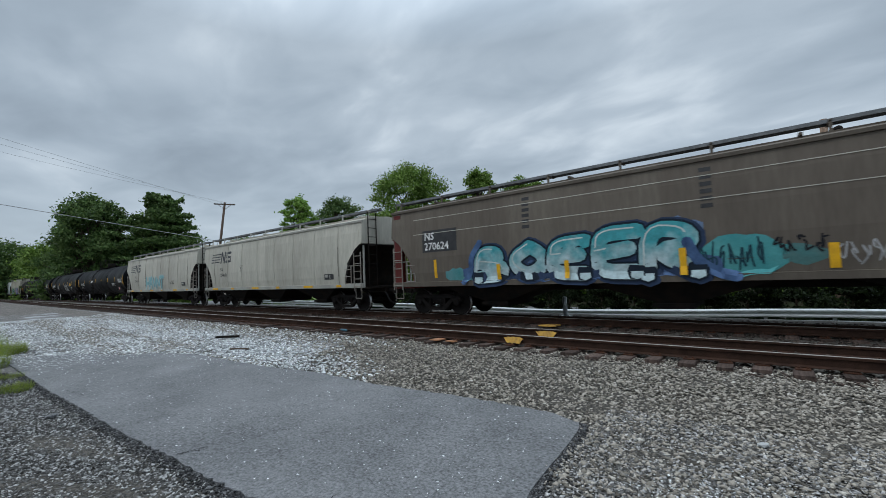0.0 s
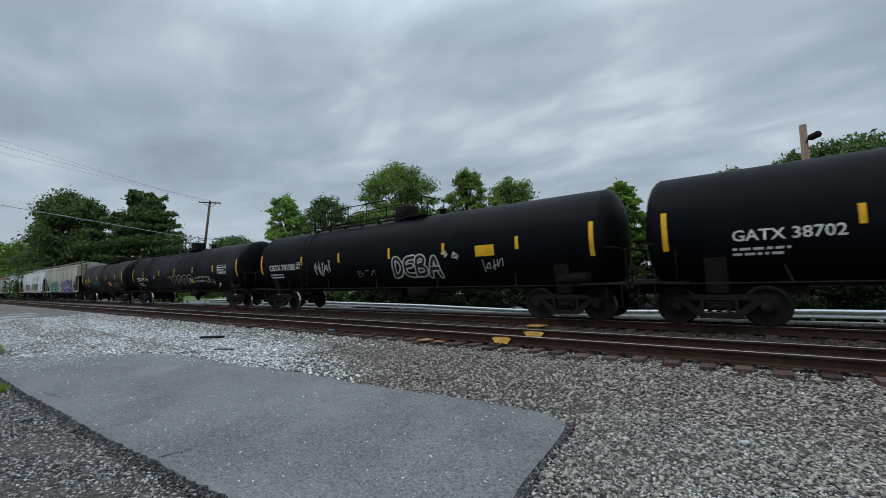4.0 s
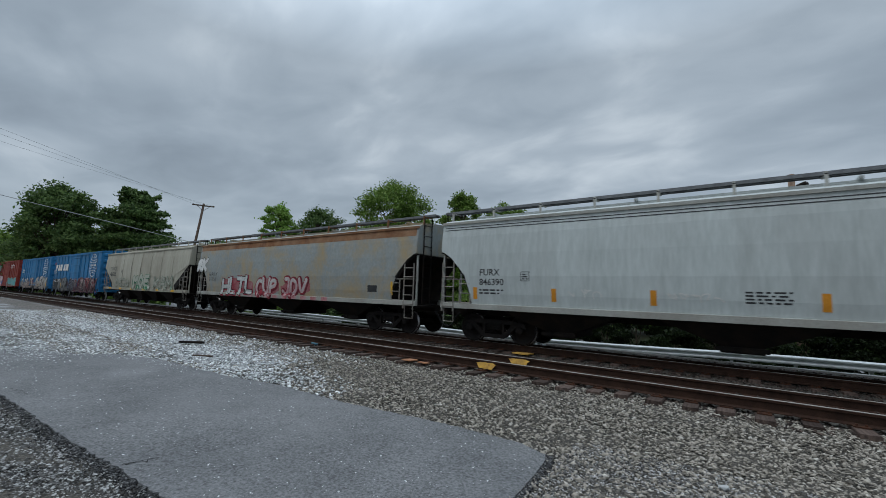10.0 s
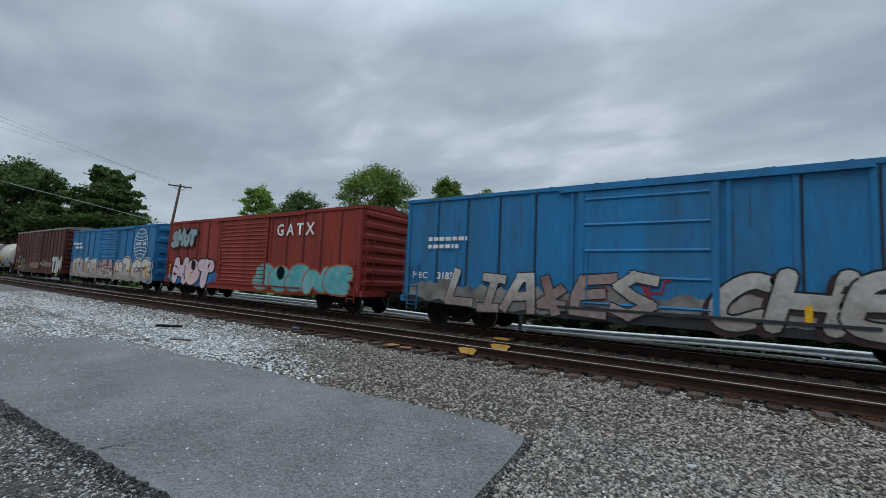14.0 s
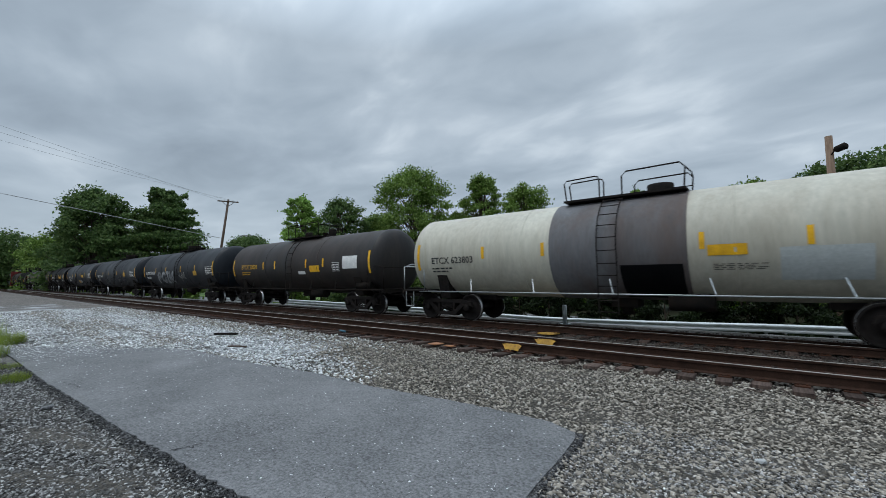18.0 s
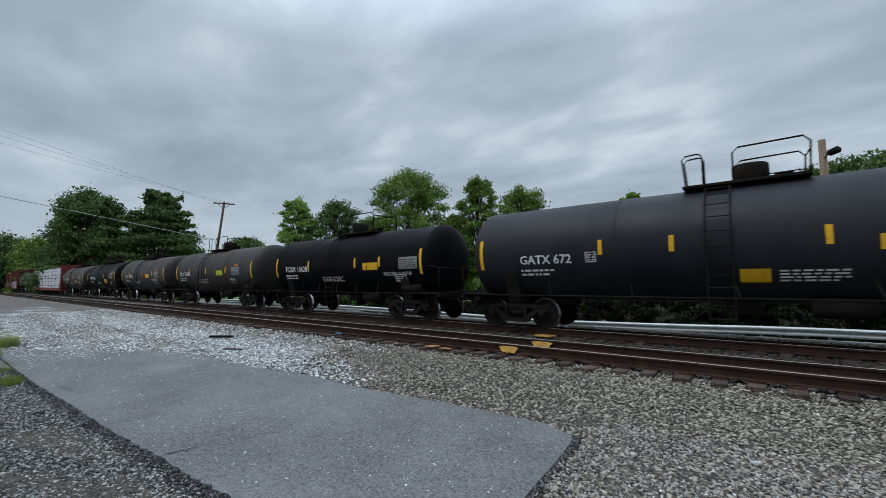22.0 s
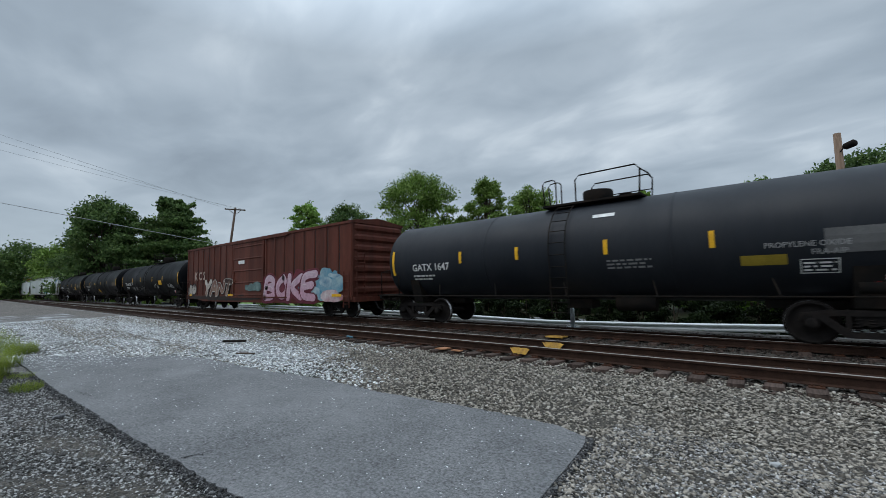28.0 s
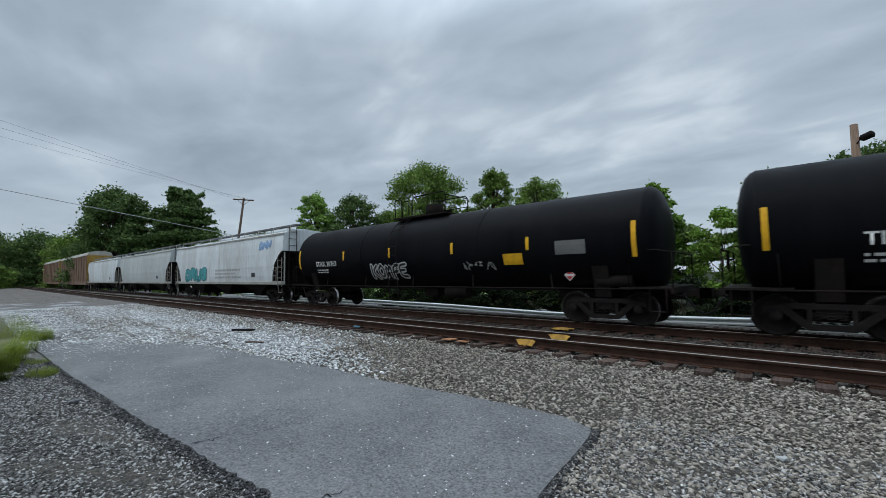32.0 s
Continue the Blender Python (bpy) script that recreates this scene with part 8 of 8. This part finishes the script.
def make_guardrail():
    gr = tagged(new("guardrail"), "galvanised W-beam guardrail with a lower rub rail behind the tracks", "guardrail")
    y, base = 19.6, -1.25
    prof = [(0.0, -0.155), (-0.035, -0.13), (-0.11, -0.11), (-0.11, -0.075), (-0.01, -0.025), (-0.01, 0.025), (-0.11, 0.075), (-0.11, 0.11), (-0.035, 0.13), (0.0, 0.155)]
    back = [(a + 0.006, b) for a, b in prof[::-1]]
    lower = [(0.0, -0.065), (-0.09, -0.075), (-0.10, -0.06), (-0.10, 0.055), (-0.05, 0.075), (0.0, 0.075)]
    x = -46.0
    while x < 40:
        bm = bmesh.new()
        loft(bm, [[(xx, y + a, beam_top(xx) - 0.158 + b * 1.02) for a, b in prof + back] for xx in (x, x + 1.91, x + 3.82)])
        part("beam", bm, M_beam, gr, "corrugated steel beam")
        bm = bmesh.new()
        loft(bm, [[(xx, y + a, beam_top(xx) - 0.485 + b) for a, b in lower] for xx in (x, x + 1.91, x + 3.80)])
        part("rub_rail", bm, M_beam, gr, "narrow steel channel below the beam")
        for px in (x + 0.1, x + 2.0):
            bm = bmesh.new()
            box(bm, px - 0.05, px + 0.05, y + 0.02, y + 0.16, base - 0.1, beam_top(px) - 0.02)
            box(bm, px - 0.08, px + 0.08, y + 0.008, y + 0.03, beam_top(px) - 0.33, beam_top(px) - 0.01)
            part("post", bm, M_post, gr)
        x += 3.81
    bm = bmesh.new()
    box(bm, -160, 60, 20.4, 27.5, -1.33, -1.20)
    thing("road", bm, M_asphalt, "grey asphalt road behind the guardrail", "road", kind="structure")
    bm = bmesh.new()
    box(bm, -95, -30, 27.9, 60, -1.3, -1.17)
    thing("lawn", bm, M_lawn, "mown green lawn beyond the road", "lawn", kind="structure")


def make_pole(x, y, height, arm, material, lamp=False, r=0.15, lean=0.0, arms=1):
    turn = 0 if lamp else 68
    pole = tagged(new("utility_pole"), "weathered wooden utility pole" + (" with a small lamp" if lamp else " with crossarm"), "utility pole")
    pole.matrix_basis = pose(x, y, -1.3, 0, 0, turn) @ pose(0, 0, 0, 0, lean, 0)
    bm = bmesh.new()
    tube(bm, [(0, 0, 0), (0, 0, height * 0.5), (0, 0, height)], [r * 1.25, r * 1.05, r * 0.85], 12)
    part("shaft", bm, material, pole)
    if arm:
        for dz, w in ((0.35, arm),) + (((1.2, arm * 0.8),) if arms > 1 else ()):
            bm = bmesh.new()
            level = pose(0, 0, height - dz, 0, -lean, 0)
            box(bm, -w / 2, w / 2, -0.20, -0.06, -0.09, 0.09)
            for q in (-1, 1):
                tube(bm, [(q * w * 0.3, -0.13, -0.05), (q * 0.12, -0.13, -0.75)], 0.035, 4)
            a = part("crossarm", bm, material, pole, m=level)
            for k in range(4):
                bm = bmesh.new()
                q = -w / 2 + 0.12 + (w - 0.24) * k / 3
                tube(bm, [(q, -0.11, 0.06), (q, -0.11, 0.14), (q, -0.11, 0.2)], [0.03, 0.06, 0.035], 8)
                part("insulator", bm, M_concrete, a)
    if lamp:
        bm = bmesh.new()
        tube(bm, [(0, -0.1, height - 1.0), (0.15, -0.2, height - 0.80), (0.25, -0.28, height - 0.76)], 0.03, 6)
        tube(bm, [(0.16, -0.2, height - 0.80), (0.22, -0.25, height - 0.76), (0.52, -0.45, height - 0.68), (0.56, -0.48, height - 0.67)], [0.08, 0.16, 0.17, 0.10], 12)
        part("lamp_head", bm, M_under, pole, "dark floodlight head")
        bm = bmesh.new()
        for k in range(8):
            q = math.pi * 2 * k / 8
            tube(bm, [(r * math.cos(q) * 0.98, r * math.sin(q) * 0.98, 1.0), (r * math.cos(q), r * math.sin(q), 2.4)], 0.03, 5)
        part("pole_guard", bm, surface("rusty_guard", (0.30, 0.10, 0.04), None, 3, 0.8), pole, "rusty orange guard at the foot")
    return pole


def wire(name, a, b, sag, r, material, label):
    cu = bpy.data.curves.new(name, "CURVE")
    cu.dimensions, cu.bevel_depth, cu.bevel_resolution = "3D", r, 1
    sp = cu.splines.new("POLY")
    n = 25
    sp.points.add(n - 1)
    a, b = Vector(a), Vector(b)
    for i in range(n):
        k = i / (n - 1)
        p = a.lerp(b, k)
        sp.points[i].co = (p.x, p.y, p.z - sag * 4 * k * (1 - k), 1)
    cu.materials.append(material)
    tagged(new(name, cu), label, "cable", "overhead cables")


make_guardrail()
make_pole(-69.58, 27.93, 16.15, 3.1, M_darkpole, r=0.19, lean=5.8)
make_pole(-99.2, 47.5, 14.0, 3.4, M_darkpole, r=0.17, arms=2)
make_pole(2.64, 26.9, 9.5, 0, M_polewood, True, 0.17)


def aim(az, el, d):
    return Vector((d * math.sin(radians(az)), d * math.cos(radians(az)), EYE + d * math.tan(radians(el))))


# three lines from the crossarm and one thick cable lower down
for side, el, d, sag in ((-1.35, 15.09, 57.5, 0.1), (0.2, 14.50, 62, 0.2), (1.35, 13.79, 70, 0.3)):
    p = Vector((-68.97 + 0.37 * side, 29.46 + 0.93 * side, 14.55))
    wire("power_line", p, p + (aim(-87.8, el, d) - p) * 1.35, sag, 0.014, M_palewire, "thin grey overhead power line")
p = aim(-67.7, 5.3, 75)
wire("phone_cable", p, p + (aim(-87.49, 8.64, 75) - p) * 1.35, 0.0, 0.045, M_palewire, "thick pale overhead cable")


def signal_post(x, y):
    post = tagged(new("signal_post"), "grey steel post with a pale domed cap", "post")
    post.matrix_basis = pose(x, y, -0.29, 0, 0, 12)
    bm = bmesh.new()
    tube(bm, [(0, 0, 0), (0, 0, 3.9)], 0.17, 10)
    part("mast", bm, M_post, post)
    bm = bmesh.new()
    tube(bm, [(0, 0, 3.9), (0, 0, 3.98), (0, 0, 4.3), (0, 0, 4.36)], [0.20, 0.30, 0.30, 0.16], 12)
    part("cap", bm, M_concrete, post, "pale domed cap")
    bm = bmesh.new()
    box(bm, -0.26, 0.26, -0.26, 0.26, 0.0, 0.30)
    part("foot", bm, M_concrete, post, "concrete foot")


signal_post(*aim(-89.95, 0, 40).xy)


def marker_post(x, y):
    """A short galvanised pipe on a bolted foot plate, just behind the far track."""
    post = tagged(new("marker_post"), "short silver pipe post with a bolted foot plate", "post")
    post.matrix_basis = pose(x, y, -0.21)
    bm = bmesh.new()
    tube(bm, [(0, 0, 0.0), (0, 0, 0.66), (0, 0, 0.675)], [0.075, 0.075, 0.05], 12)
    part("pipe", bm, M_galv, post)
    bm = bmesh.new()
    box(bm, -0.19, 0.19, -0.16, 0.16, -0.08, 0.03)
    plate = part("foot_plate", bm, M_galv, post)
    for a in (-1, 1):
        bm = bmesh.new()
        tube(bm, [(a * 0.14, -0.11, 0.03), (a * 0.14, -0.11, 0.07)], 0.022, 6)
        part("bolt", bm, M_galv, plate)


marker_post(-5.62, 13.78)


# ---- vegetation ----
def leaves(centres, sizes, rng, leaf, material, name):
    """Many small leaf blades, each a bent pair of triangles."""
    n = len(centres)
    a = rng.normal(size=(n, 3))
    a /= np.linalg.norm(a, axis=1, keepdims=True)
    b = np.cross(a, rng.normal(size=(n, 3)))
    b /= np.linalg.norm(b, axis=1, keepdims=True)
    up = np.cross(a, b)
    s = sizes[:, None]
    v = np.stack([centres - a * s, centres + b * s * 0.5 + up * s * 0.12, centres + a * s, centres - b * s * 0.5 + up * s * 0.12], 1)
    f = np.arange(4 * n).reshape(n, 4)
    return quick_mesh(name, v.reshape(-1, 3), f, material)


def crown_points(rng, blobs, n):
    """Points near the skin of a cloud of blobs."""
    vol = np.array([b[3] * b[4] for b in blobs])
    pick = rng.choice(len(blobs), n, p=vol / vol.sum())
    c = np.array([b[:3] for b in blobs])[pick]
    r = np.array([(b[3], b[3], b[4]) for b in blobs])[pick]
    d = rng.normal(size=(n, 3))
    d /= np.linalg.norm(d, axis=1, keepdims=True)
    d[:, 2] = np.where(d[:, 2] < 0, d[:, 2] * 0.55, d[:, 2])
    k = rng.uniform(0.05, 1.0, n) ** 0.6 * (1 + 0.25 * np.sin(d[:, 0] * 7 + pick) * np.cos(d[:, 2] * 6 + pick))
    k = np.where(rng.uniform(0, 1, n) < 0.06, k * rng.uniform(1.1, 1.55, n), k)
    return c + d * r * k[:, None]


def tree(x, y, height, width, material, label, seed, leaf=0.22, count=6000, trunk=0.25, low=0.25, base=-1.3, kind="tree", name="tree", blobs_n=16, clump=1.0):
    rng = np.random.default_rng(seed)
    t = tagged(new(name), label, kind)
    t.matrix_basis = pose(x, y, base)
    blobs = []
    for k in range(blobs_n):
        f = (k + 0.5) / blobs_n
        z = height * (low + (1 - low) * f * 0.93)
        spread = width / 2 * math.sqrt(max(1 - ((f - 0.40) / 0.66) ** 2, 0.05))
        an = k * 2.4 + rng.uniform(-0.4, 0.4)
        rad = spread * rng.uniform(0.35, 0.92)
        br = width * rng.uniform(0.12, 0.24) * clump
        blobs.append((rad * math.cos(an), rad * math.sin(an), z, br, br * rng.uniform(0.5, 0.85)))
    blobs.append((0, 0, height * 0.92, width * 0.13 * clump, height * 0.08))
    bm = bmesh.new()
    lean = rng.uniform(-0.03, 0.03, 2) * height
    tube(bm, [(0, 0, 0), (lean[0] * 0.3, lean[1] * 0.3, height * 0.3), (lean[0], lean[1], height * 0.85)], [trunk, trunk * 0.75, trunk * 0.15], 8)
    for bx, by, bz, br, _ in blobs:
        z0 = max(bz - br * 1.6, height * 0.12)
        tube(bm, [(lean[0] * 0.3, lean[1] * 0.3, z0 * 0.8), (bx * 0.5, by * 0.5, z0 * 0.9 + bz * 0.1), (bx, by, bz)], [trunk * 0.35, trunk * 0.22, trunk * 0.06], 5)
    part("trunk", bm, M_bark, t, "brown trunk and limbs")
    pts = crown_points(rng, blobs, count)
    pts[:, 2] = np.maximum(pts[:, 2], 0.3)
    part("crown", leaves(pts, rng.uniform(0.6, 1.3, count) * leaf, rng, leaf, material, "crown"), None, t, "leafy crown with gaps")
    return t


def pine(x, y, height, width, seed, base=-1.3, count=9000):
    """A broad white pine with flat tiers of boughs."""
    rng = np.random.default_rng(seed)
    t = tagged(new("pine_tree"), "tall dark green pine with layered boughs", "tree")
    t.matrix_basis = pose(x, y, base)
    bm = bmesh.new()
    tube(bm, [(0, 0, 0), (0, 0, height * 0.95)], [0.4, 0.06], 8)
    centres = []
    boughs = 92
    for k in range(boughs):
        f = k / boughs
        z = height * (0.06 + 0.91 * f)
        ln = width / 2 * (1 - 0.72 * f ** 2.6) * rng.uniform(0.55, 1.12)
        an = k * 2.4 + rng.uniform(-0.4, 0.4)
        rise = rng.uniform(0.0, 0.22) * ln
        end = np.array((ln * math.cos(an), ln * math.sin(an), rise))
        tube(bm, [(0, 0, z - 0.3), (end[0] * 0.6, end[1] * 0.6, z), (end[0], end[1], z + rise)], [0.10, 0.06, 0.02], 4)
        m = int(count / boughs)
        q = rng.uniform(0.10, 1.05, m) ** 0.8
        side = np.array((-end[1], end[0], 0)) / ln
        c = np.outer(q, end) + np.outer(rng.normal(0, 1, m) * (0.10 + 0.16 * np.sin(np.clip(q, 0, 1) * math.pi)) * ln, side)
        c[:, 2] += z + rng.normal(0, 0.20, m) + 0.12 * np.sin(q * 9 + k)
        centres.append(c)
    part("trunk", bm, M_bark, t)
    pts = np.concatenate(centres)
    part("crown", leaves(pts, rng.uniform(0.5, 1.2, len(pts)) * 0.30, rng, 0.3, M_leaf_dark, "crown"), None, t, "dark needle-clad boughs")


def polar(az, dist):
    return dist * math.sin(radians(az)), dist * math.cos(radians(az))


def top_at(el, dist, base=-1.3):
    return EYE + dist * math.tan(radians(el)) - base


# the two big trees far down the line, and woods behind them
tree(*polar(-79.6, 96), top_at(10.05, 96), 15.0, M_leaf_dark, "broad dark green deciduous tree far down the line", 31, 0.28, 40000, 0.5, 0.04, blobs_n=110, clump=0.72)
pine(*polar(-73.3, 92), top_at(10.7, 92), 16.6, 32, count=46000)
for k, (az, dist, el, w) in enumerate(((-85.6, 150, 4.9, 14), (-87.2, 160, 3.9, 16), (-84.0, 165, 4.2, 14), (-83.0, 130, 4.6, 12), (-89, 150, 4.6, 15), (-77.5, 120, 5.0, 14), (-71.0, 125, 4.4, 14))):
    tree(*polar(az, dist), top_at(el, dist), w, M_leaf_mid if k % 2 else M_leaf_dark, "far green tree beside the line", 40 + k, 0.32, 9000, 0.3, 0.05, blobs_n=40)
# trees behind the road
BACK = ((-58.0, 52, 11.4, 5.4, M_leaf_bright, "light green young tree behind the road"), (-53.0, 50, 11.3, 8.0, M_leaf_dark, "dense dark green tree behind the road"), (-48.0, 52, 9.2, 7.0, M_leaf_mid, "green tree behind the road"), (-42.6, 47, 15.7, 11.0, M_leaf_mid, "large round-crowned green tree behind the road"), (-36.8, 48, 9.6, 6.0, M_leaf_mid, "green tree behind the road"), (-33.2, 47, 14.9, 6.5, M_leaf_mid, "slender green tree behind the road"), (-27.2, 46, 13.2, 8.0, M_leaf_mid, "open-crowned green tree behind the road"), (-21.0, 44, 8.6, 7.0, M_leaf_dark, "dark bushy tree behind the road"), (-13.0, 37, 11.3, 4.2, M_leaf_light, "light green sapling behind the road"), (-64.5, 60, 5.8, 8.0, M_leaf_dark, "low dark tree behind the road"), (-1.0, 37, 11.0, 5.5, M_leaf_mid, "green tree behind the road"), (6.5, 36, 11.9, 8.0, M_leaf_dark, "spreading green tree behind the road"), (13.0, 36, 12.5, 9.0, M_leaf_dark, "spreading green tree behind the road"))
for k, (az, dist, el, w, m, label) in enumerate(BACK):
    tree(*polar(az, dist), top_at(el, dist) * 1.0, w * 1.04, m, label, 60 + k, 0.15, 36000 if w > 10 else 22000, 0.22, 0.10, blobs_n=100, clump=0.62)
# an overgrown hedge along the road
for k in range(25):
    az = -62 + 3.3 * k
    dist = 36 + 3 * math.sin(k * 1.7) + (8 if az < -30 else 0)
    tree(*polar(az, dist), top_at((5.6, 7.4, 6.4, 8.2)[k % 4] * (0.62 if az < -30 else 1.0), dist), 5.6, (M_leaf_mid, M_leaf_light, M_leaf_mid, M_leaf_dark)[k % 4], "overgrown leafy shrub along the road", 90 + k, 0.14, 7000, 0.1, 0.04, kind="shrub", name="shrub", blobs_n=12)
# low bushes close behind the guardrail, shade put into their leaf colour
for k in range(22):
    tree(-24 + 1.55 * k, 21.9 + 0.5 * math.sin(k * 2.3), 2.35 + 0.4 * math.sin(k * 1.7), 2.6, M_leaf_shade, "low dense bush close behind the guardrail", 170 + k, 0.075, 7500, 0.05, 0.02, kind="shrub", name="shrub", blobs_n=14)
# shrubs placed to hide the line's far end from the camera
for k in range(12):
    tree(-132 - 7 * k + 5 * math.sin(k * 2.1), 1.0 + 7.4 * ((k * 0.37) % 1.0), 4.2 + 1.6 * math.sin(k), 7.0, M_leaf_mid if k % 3 else M_leaf_light, "roadside shrub that screens the far track from the camera", 120 + k, 0.3, 3200, 0.1, 0.02, -0.3, "shrub", "shrub", 10)
for k in range(9):
    tree(-60 - 14 * k, 19.5 + 3 * math.sin(k * 1.9), 4.6 + 1.4 * math.sin(k * 1.3) + (0 if k < 3 else 2.0), 8.0, M_leaf_dark if k % 2 else M_leaf_mid, "dark leafy thicket beside the tracks", 140 + k, 0.32, 3200, 0.1, 0.02, kind="shrub", name="shrub", blobs_n=10)


# ---- small things near the camera ----
def weeds(x, y, r, n, h, seed):
    rng = np.random.default_rng(seed)
    v, f = [], []
    for i in range(n):
        a, q = rng.uniform(0, 6.28), r * math.sqrt(rng.uniform(0, 1))
        bx, by = q * math.cos(a) * 1.9, q * math.sin(a)
        hh = h * rng.uniform(0.4, 1.1)
        dx, dy = rng.normal(0, 0.25, 2) * hh
        w = (0.006 + 0.008 * rng.uniform()) * (1 + 0.6 * (h > 0.3))
        k = len(v)
        v += [(bx - w, by, 0), (bx + w, by, 0), (bx + dx * 0.4 + w * 0.7, by + dy * 0.4, hh * 0.6), (bx + dx * 0.4 - w * 0.7, by + dy * 0.4, hh * 0.6), (bx + dx, by + dy, hh)]
        f += [(k, k + 1, k + 2, k + 3), (k + 3, k + 2, k + 4)]
    ob = new("weeds", quick_mesh("weeds", v, f, M_grass))
    ob.matrix_basis = pose(x, y, -0.29)
    tagged(ob, "tuft of bright green weeds at the edge of the lot", "weeds", kind="stuff")


for k, (x, y, r, n, hh) in enumerate(((-10.4, 0.92, 0.22, 700, 0.13), (-10.5, 0.28, 0.26, 420, 0.80), (-11.6, 0.42, 0.28, 420, 0.72), (-12.8, 0.62, 0.30, 420, 0.60), (-14.2, 0.85, 0.32, 500, 0.42), (-16.8, 1.35, 0.36, 700, 0.36), (-18.5, 0.9, 0.6, 700, 0.46), (-22, 0.6, 1.0, 700, 0.6), (-12.0, 0.98, 0.2, 300, 0.10))):
    weeds(x, y, r, n, hh, 160 + k)

bm = bmesh.new()
box(bm, -0.36, 0.36, -0.06, 0.06, 0, 0.06)
bmesh.ops.bevel(bm, geom=bm.edges, offset=0.012, segments=1, affect="EDGES")
thing("timber_offcut", bm, M_under, "short dark timber offcut lying on the ballast", "timber", m=pose(-13.0, 5.6, -0.23, 0, 0, 34))
bm = bmesh.new()
tube(bm, [(-0.25, 0, 0.02), (0.0, 0.03, 0.025), (0.26, 0, 0.02)], 0.022, 6)
thing("stick", bm, M_bark, "small dark stick on the gravel", "stick", m=pose(-10.4, 4.75, -0.24, 0, 0, 28))


def pebble(x, y, r, material, label, seed):
    rng = random.Random(seed)
    bm = bmesh.new()
    bmesh.ops.create_icosphere(bm, subdivisions=1, radius=r)
    for v in bm.verts:
        v.co = Vector((v.co.x * 1.4, v.co.y, v.co.z * 0.6)) * rng.uniform(0.8, 1.15)
    thing("stone", bm, material, label, "stone", m=pose(x, y, -0.27 + r * 0.3, 0, 0, seed * 40))


pebble(-0.15, 4.75, 0.042, M_concrete, "large white stone in the ballast", 1)
pebble(-0.27, 3.45, 0.05, surface("tan_stone", (0.36, 0.22, 0.12), None, 9, 0.8), "tan stone in the gravel", 2)
pebble(-7.6, 1.0, 0.06, M_asphalt, "loose chip of grey asphalt", 3)


def tie_paint(x, y0, y1, material, label):
    bm = bmesh.new()
    box(bm, -0.13, 0.13, y0, y1, 0.0, 0.022)
    ob = thing("tie_paint", bm, material, label, "painted mark", "painted tie marks", m=pose(x, near_mid, tie_top + 0.004, near_tilt, 0, 0))
    return ob


def rail_paint(x0, x1, y, top, label):
    """A worn brush mark on a rail's side, with ragged ends."""
    bm = bmesh.new()
    rng = random.Random(int(y * 10))
    n = 22
    rows = []
    for i in range(n + 1):
        k = i / n
        x = x0 + (x1 - x0) * k
        full = min(1.0, 5.5 * min(k, 1 - k) + 0.12) * rng.uniform(0.82, 1.0)
        hi, low = -0.034 - 0.07 * (1 - full) * rng.uniform(0.4, 1.0), -0.034 - 0.150 * full
        rows.append([(x, y - 0.040, top + hi), (x, y - 0.078, top + low), (x, y - 0.070, top + low), (x, y - 0.034, top + hi - 0.004)])
    loft(bm, rows)
    thing("rail_paint", bm, M_tieyellow, label, "painted mark", "painted marks on the rails")


rail_paint(-4.76, -4.28, 8.12, 0.0, "worn yellow paint on the side of a rail")
rail_paint(-4.71, -4.15, 9.627, -0.07, "worn yellow paint on the side of the second rail")
bm = bmesh.new()
rng = random.Random(5)
edge = [(-0.24, -0.40), (0.02, -0.44), (0.25, -0.38), (0.22, -0.1), (0.17, 0.2), (0.12, 0.36), (-0.1, 0.40), (-0.27, 0.34), (-0.29, 0.0)]
edge = [(a + rng.uniform(-.03, .03), b + rng.uniform(-.03, .03)) for a, b in edge]
loft(bm, [[(a, b, z) for a, b in edge] for z in (0.0, 0.03)])
thing("tie_paint", bm, M_tieyellow, "worn yellow paint on a tie of the far track", "painted mark", "painted tie marks", m=pose(-5.10, 11.40, -0.232, -4.3, 0, 0))
tie_paint(-6.42, -1.32, -1.02, M_orange, "worn orange paint on a tie end")
tie_paint(-5.93, -1.32, -1.20, M_orange, "trace of orange paint on a tie end")
bm = bmesh.new()
box(bm, -0.11, 0.11, -0.05, 0.05, 0, 0.04)
bmesh.ops.bevel(bm, geom=bm.edges, offset=0.015, segments=1, affect="EDGES")
thing("plastic_scrap", bm, M_blue_scrap, "scrap of blue plastic by the rail", "scrap", m=pose(-10.4, 7.95, -0.19, 5, 8, 20))


# ---- what moves ----
def travel(t):
    """How far the train has gone, in metres, from its place at 16 s."""
    u = (t - 16) / 16
    return 16 * (16.913 * u + 0.172 * u ** 2 + 0.049 * u ** 3 + 0.113 * u ** 4)


def motions():
    times = [i * 2.0 for i in range(17)]
    for ob, at in TRAIN + LOADS:
        walk(ob, [(t, pose(at + travel(t), TRACK_Y, RAIL_TOP)) for t in times])
    turns = [i / 30 for i in range(961)]
    for key, x in (("lead", 0.889), ("trail", -0.889)):
        first = WHEELS[key][0]
        walk(first, [(t, pose(x, 0, WHEEL_R, 0, math.degrees((travel(t) - travel(0)) / WHEEL_R) % 360, 0)) for t in turns])
        for ws in WHEELS[key][1:]:
            ws.rotation_mode = "QUATERNION"
            data = ws.animation_data_create()
            data.action = first.animation_data.action
            data.action_slot = first.animation_data.action_slot


motions()
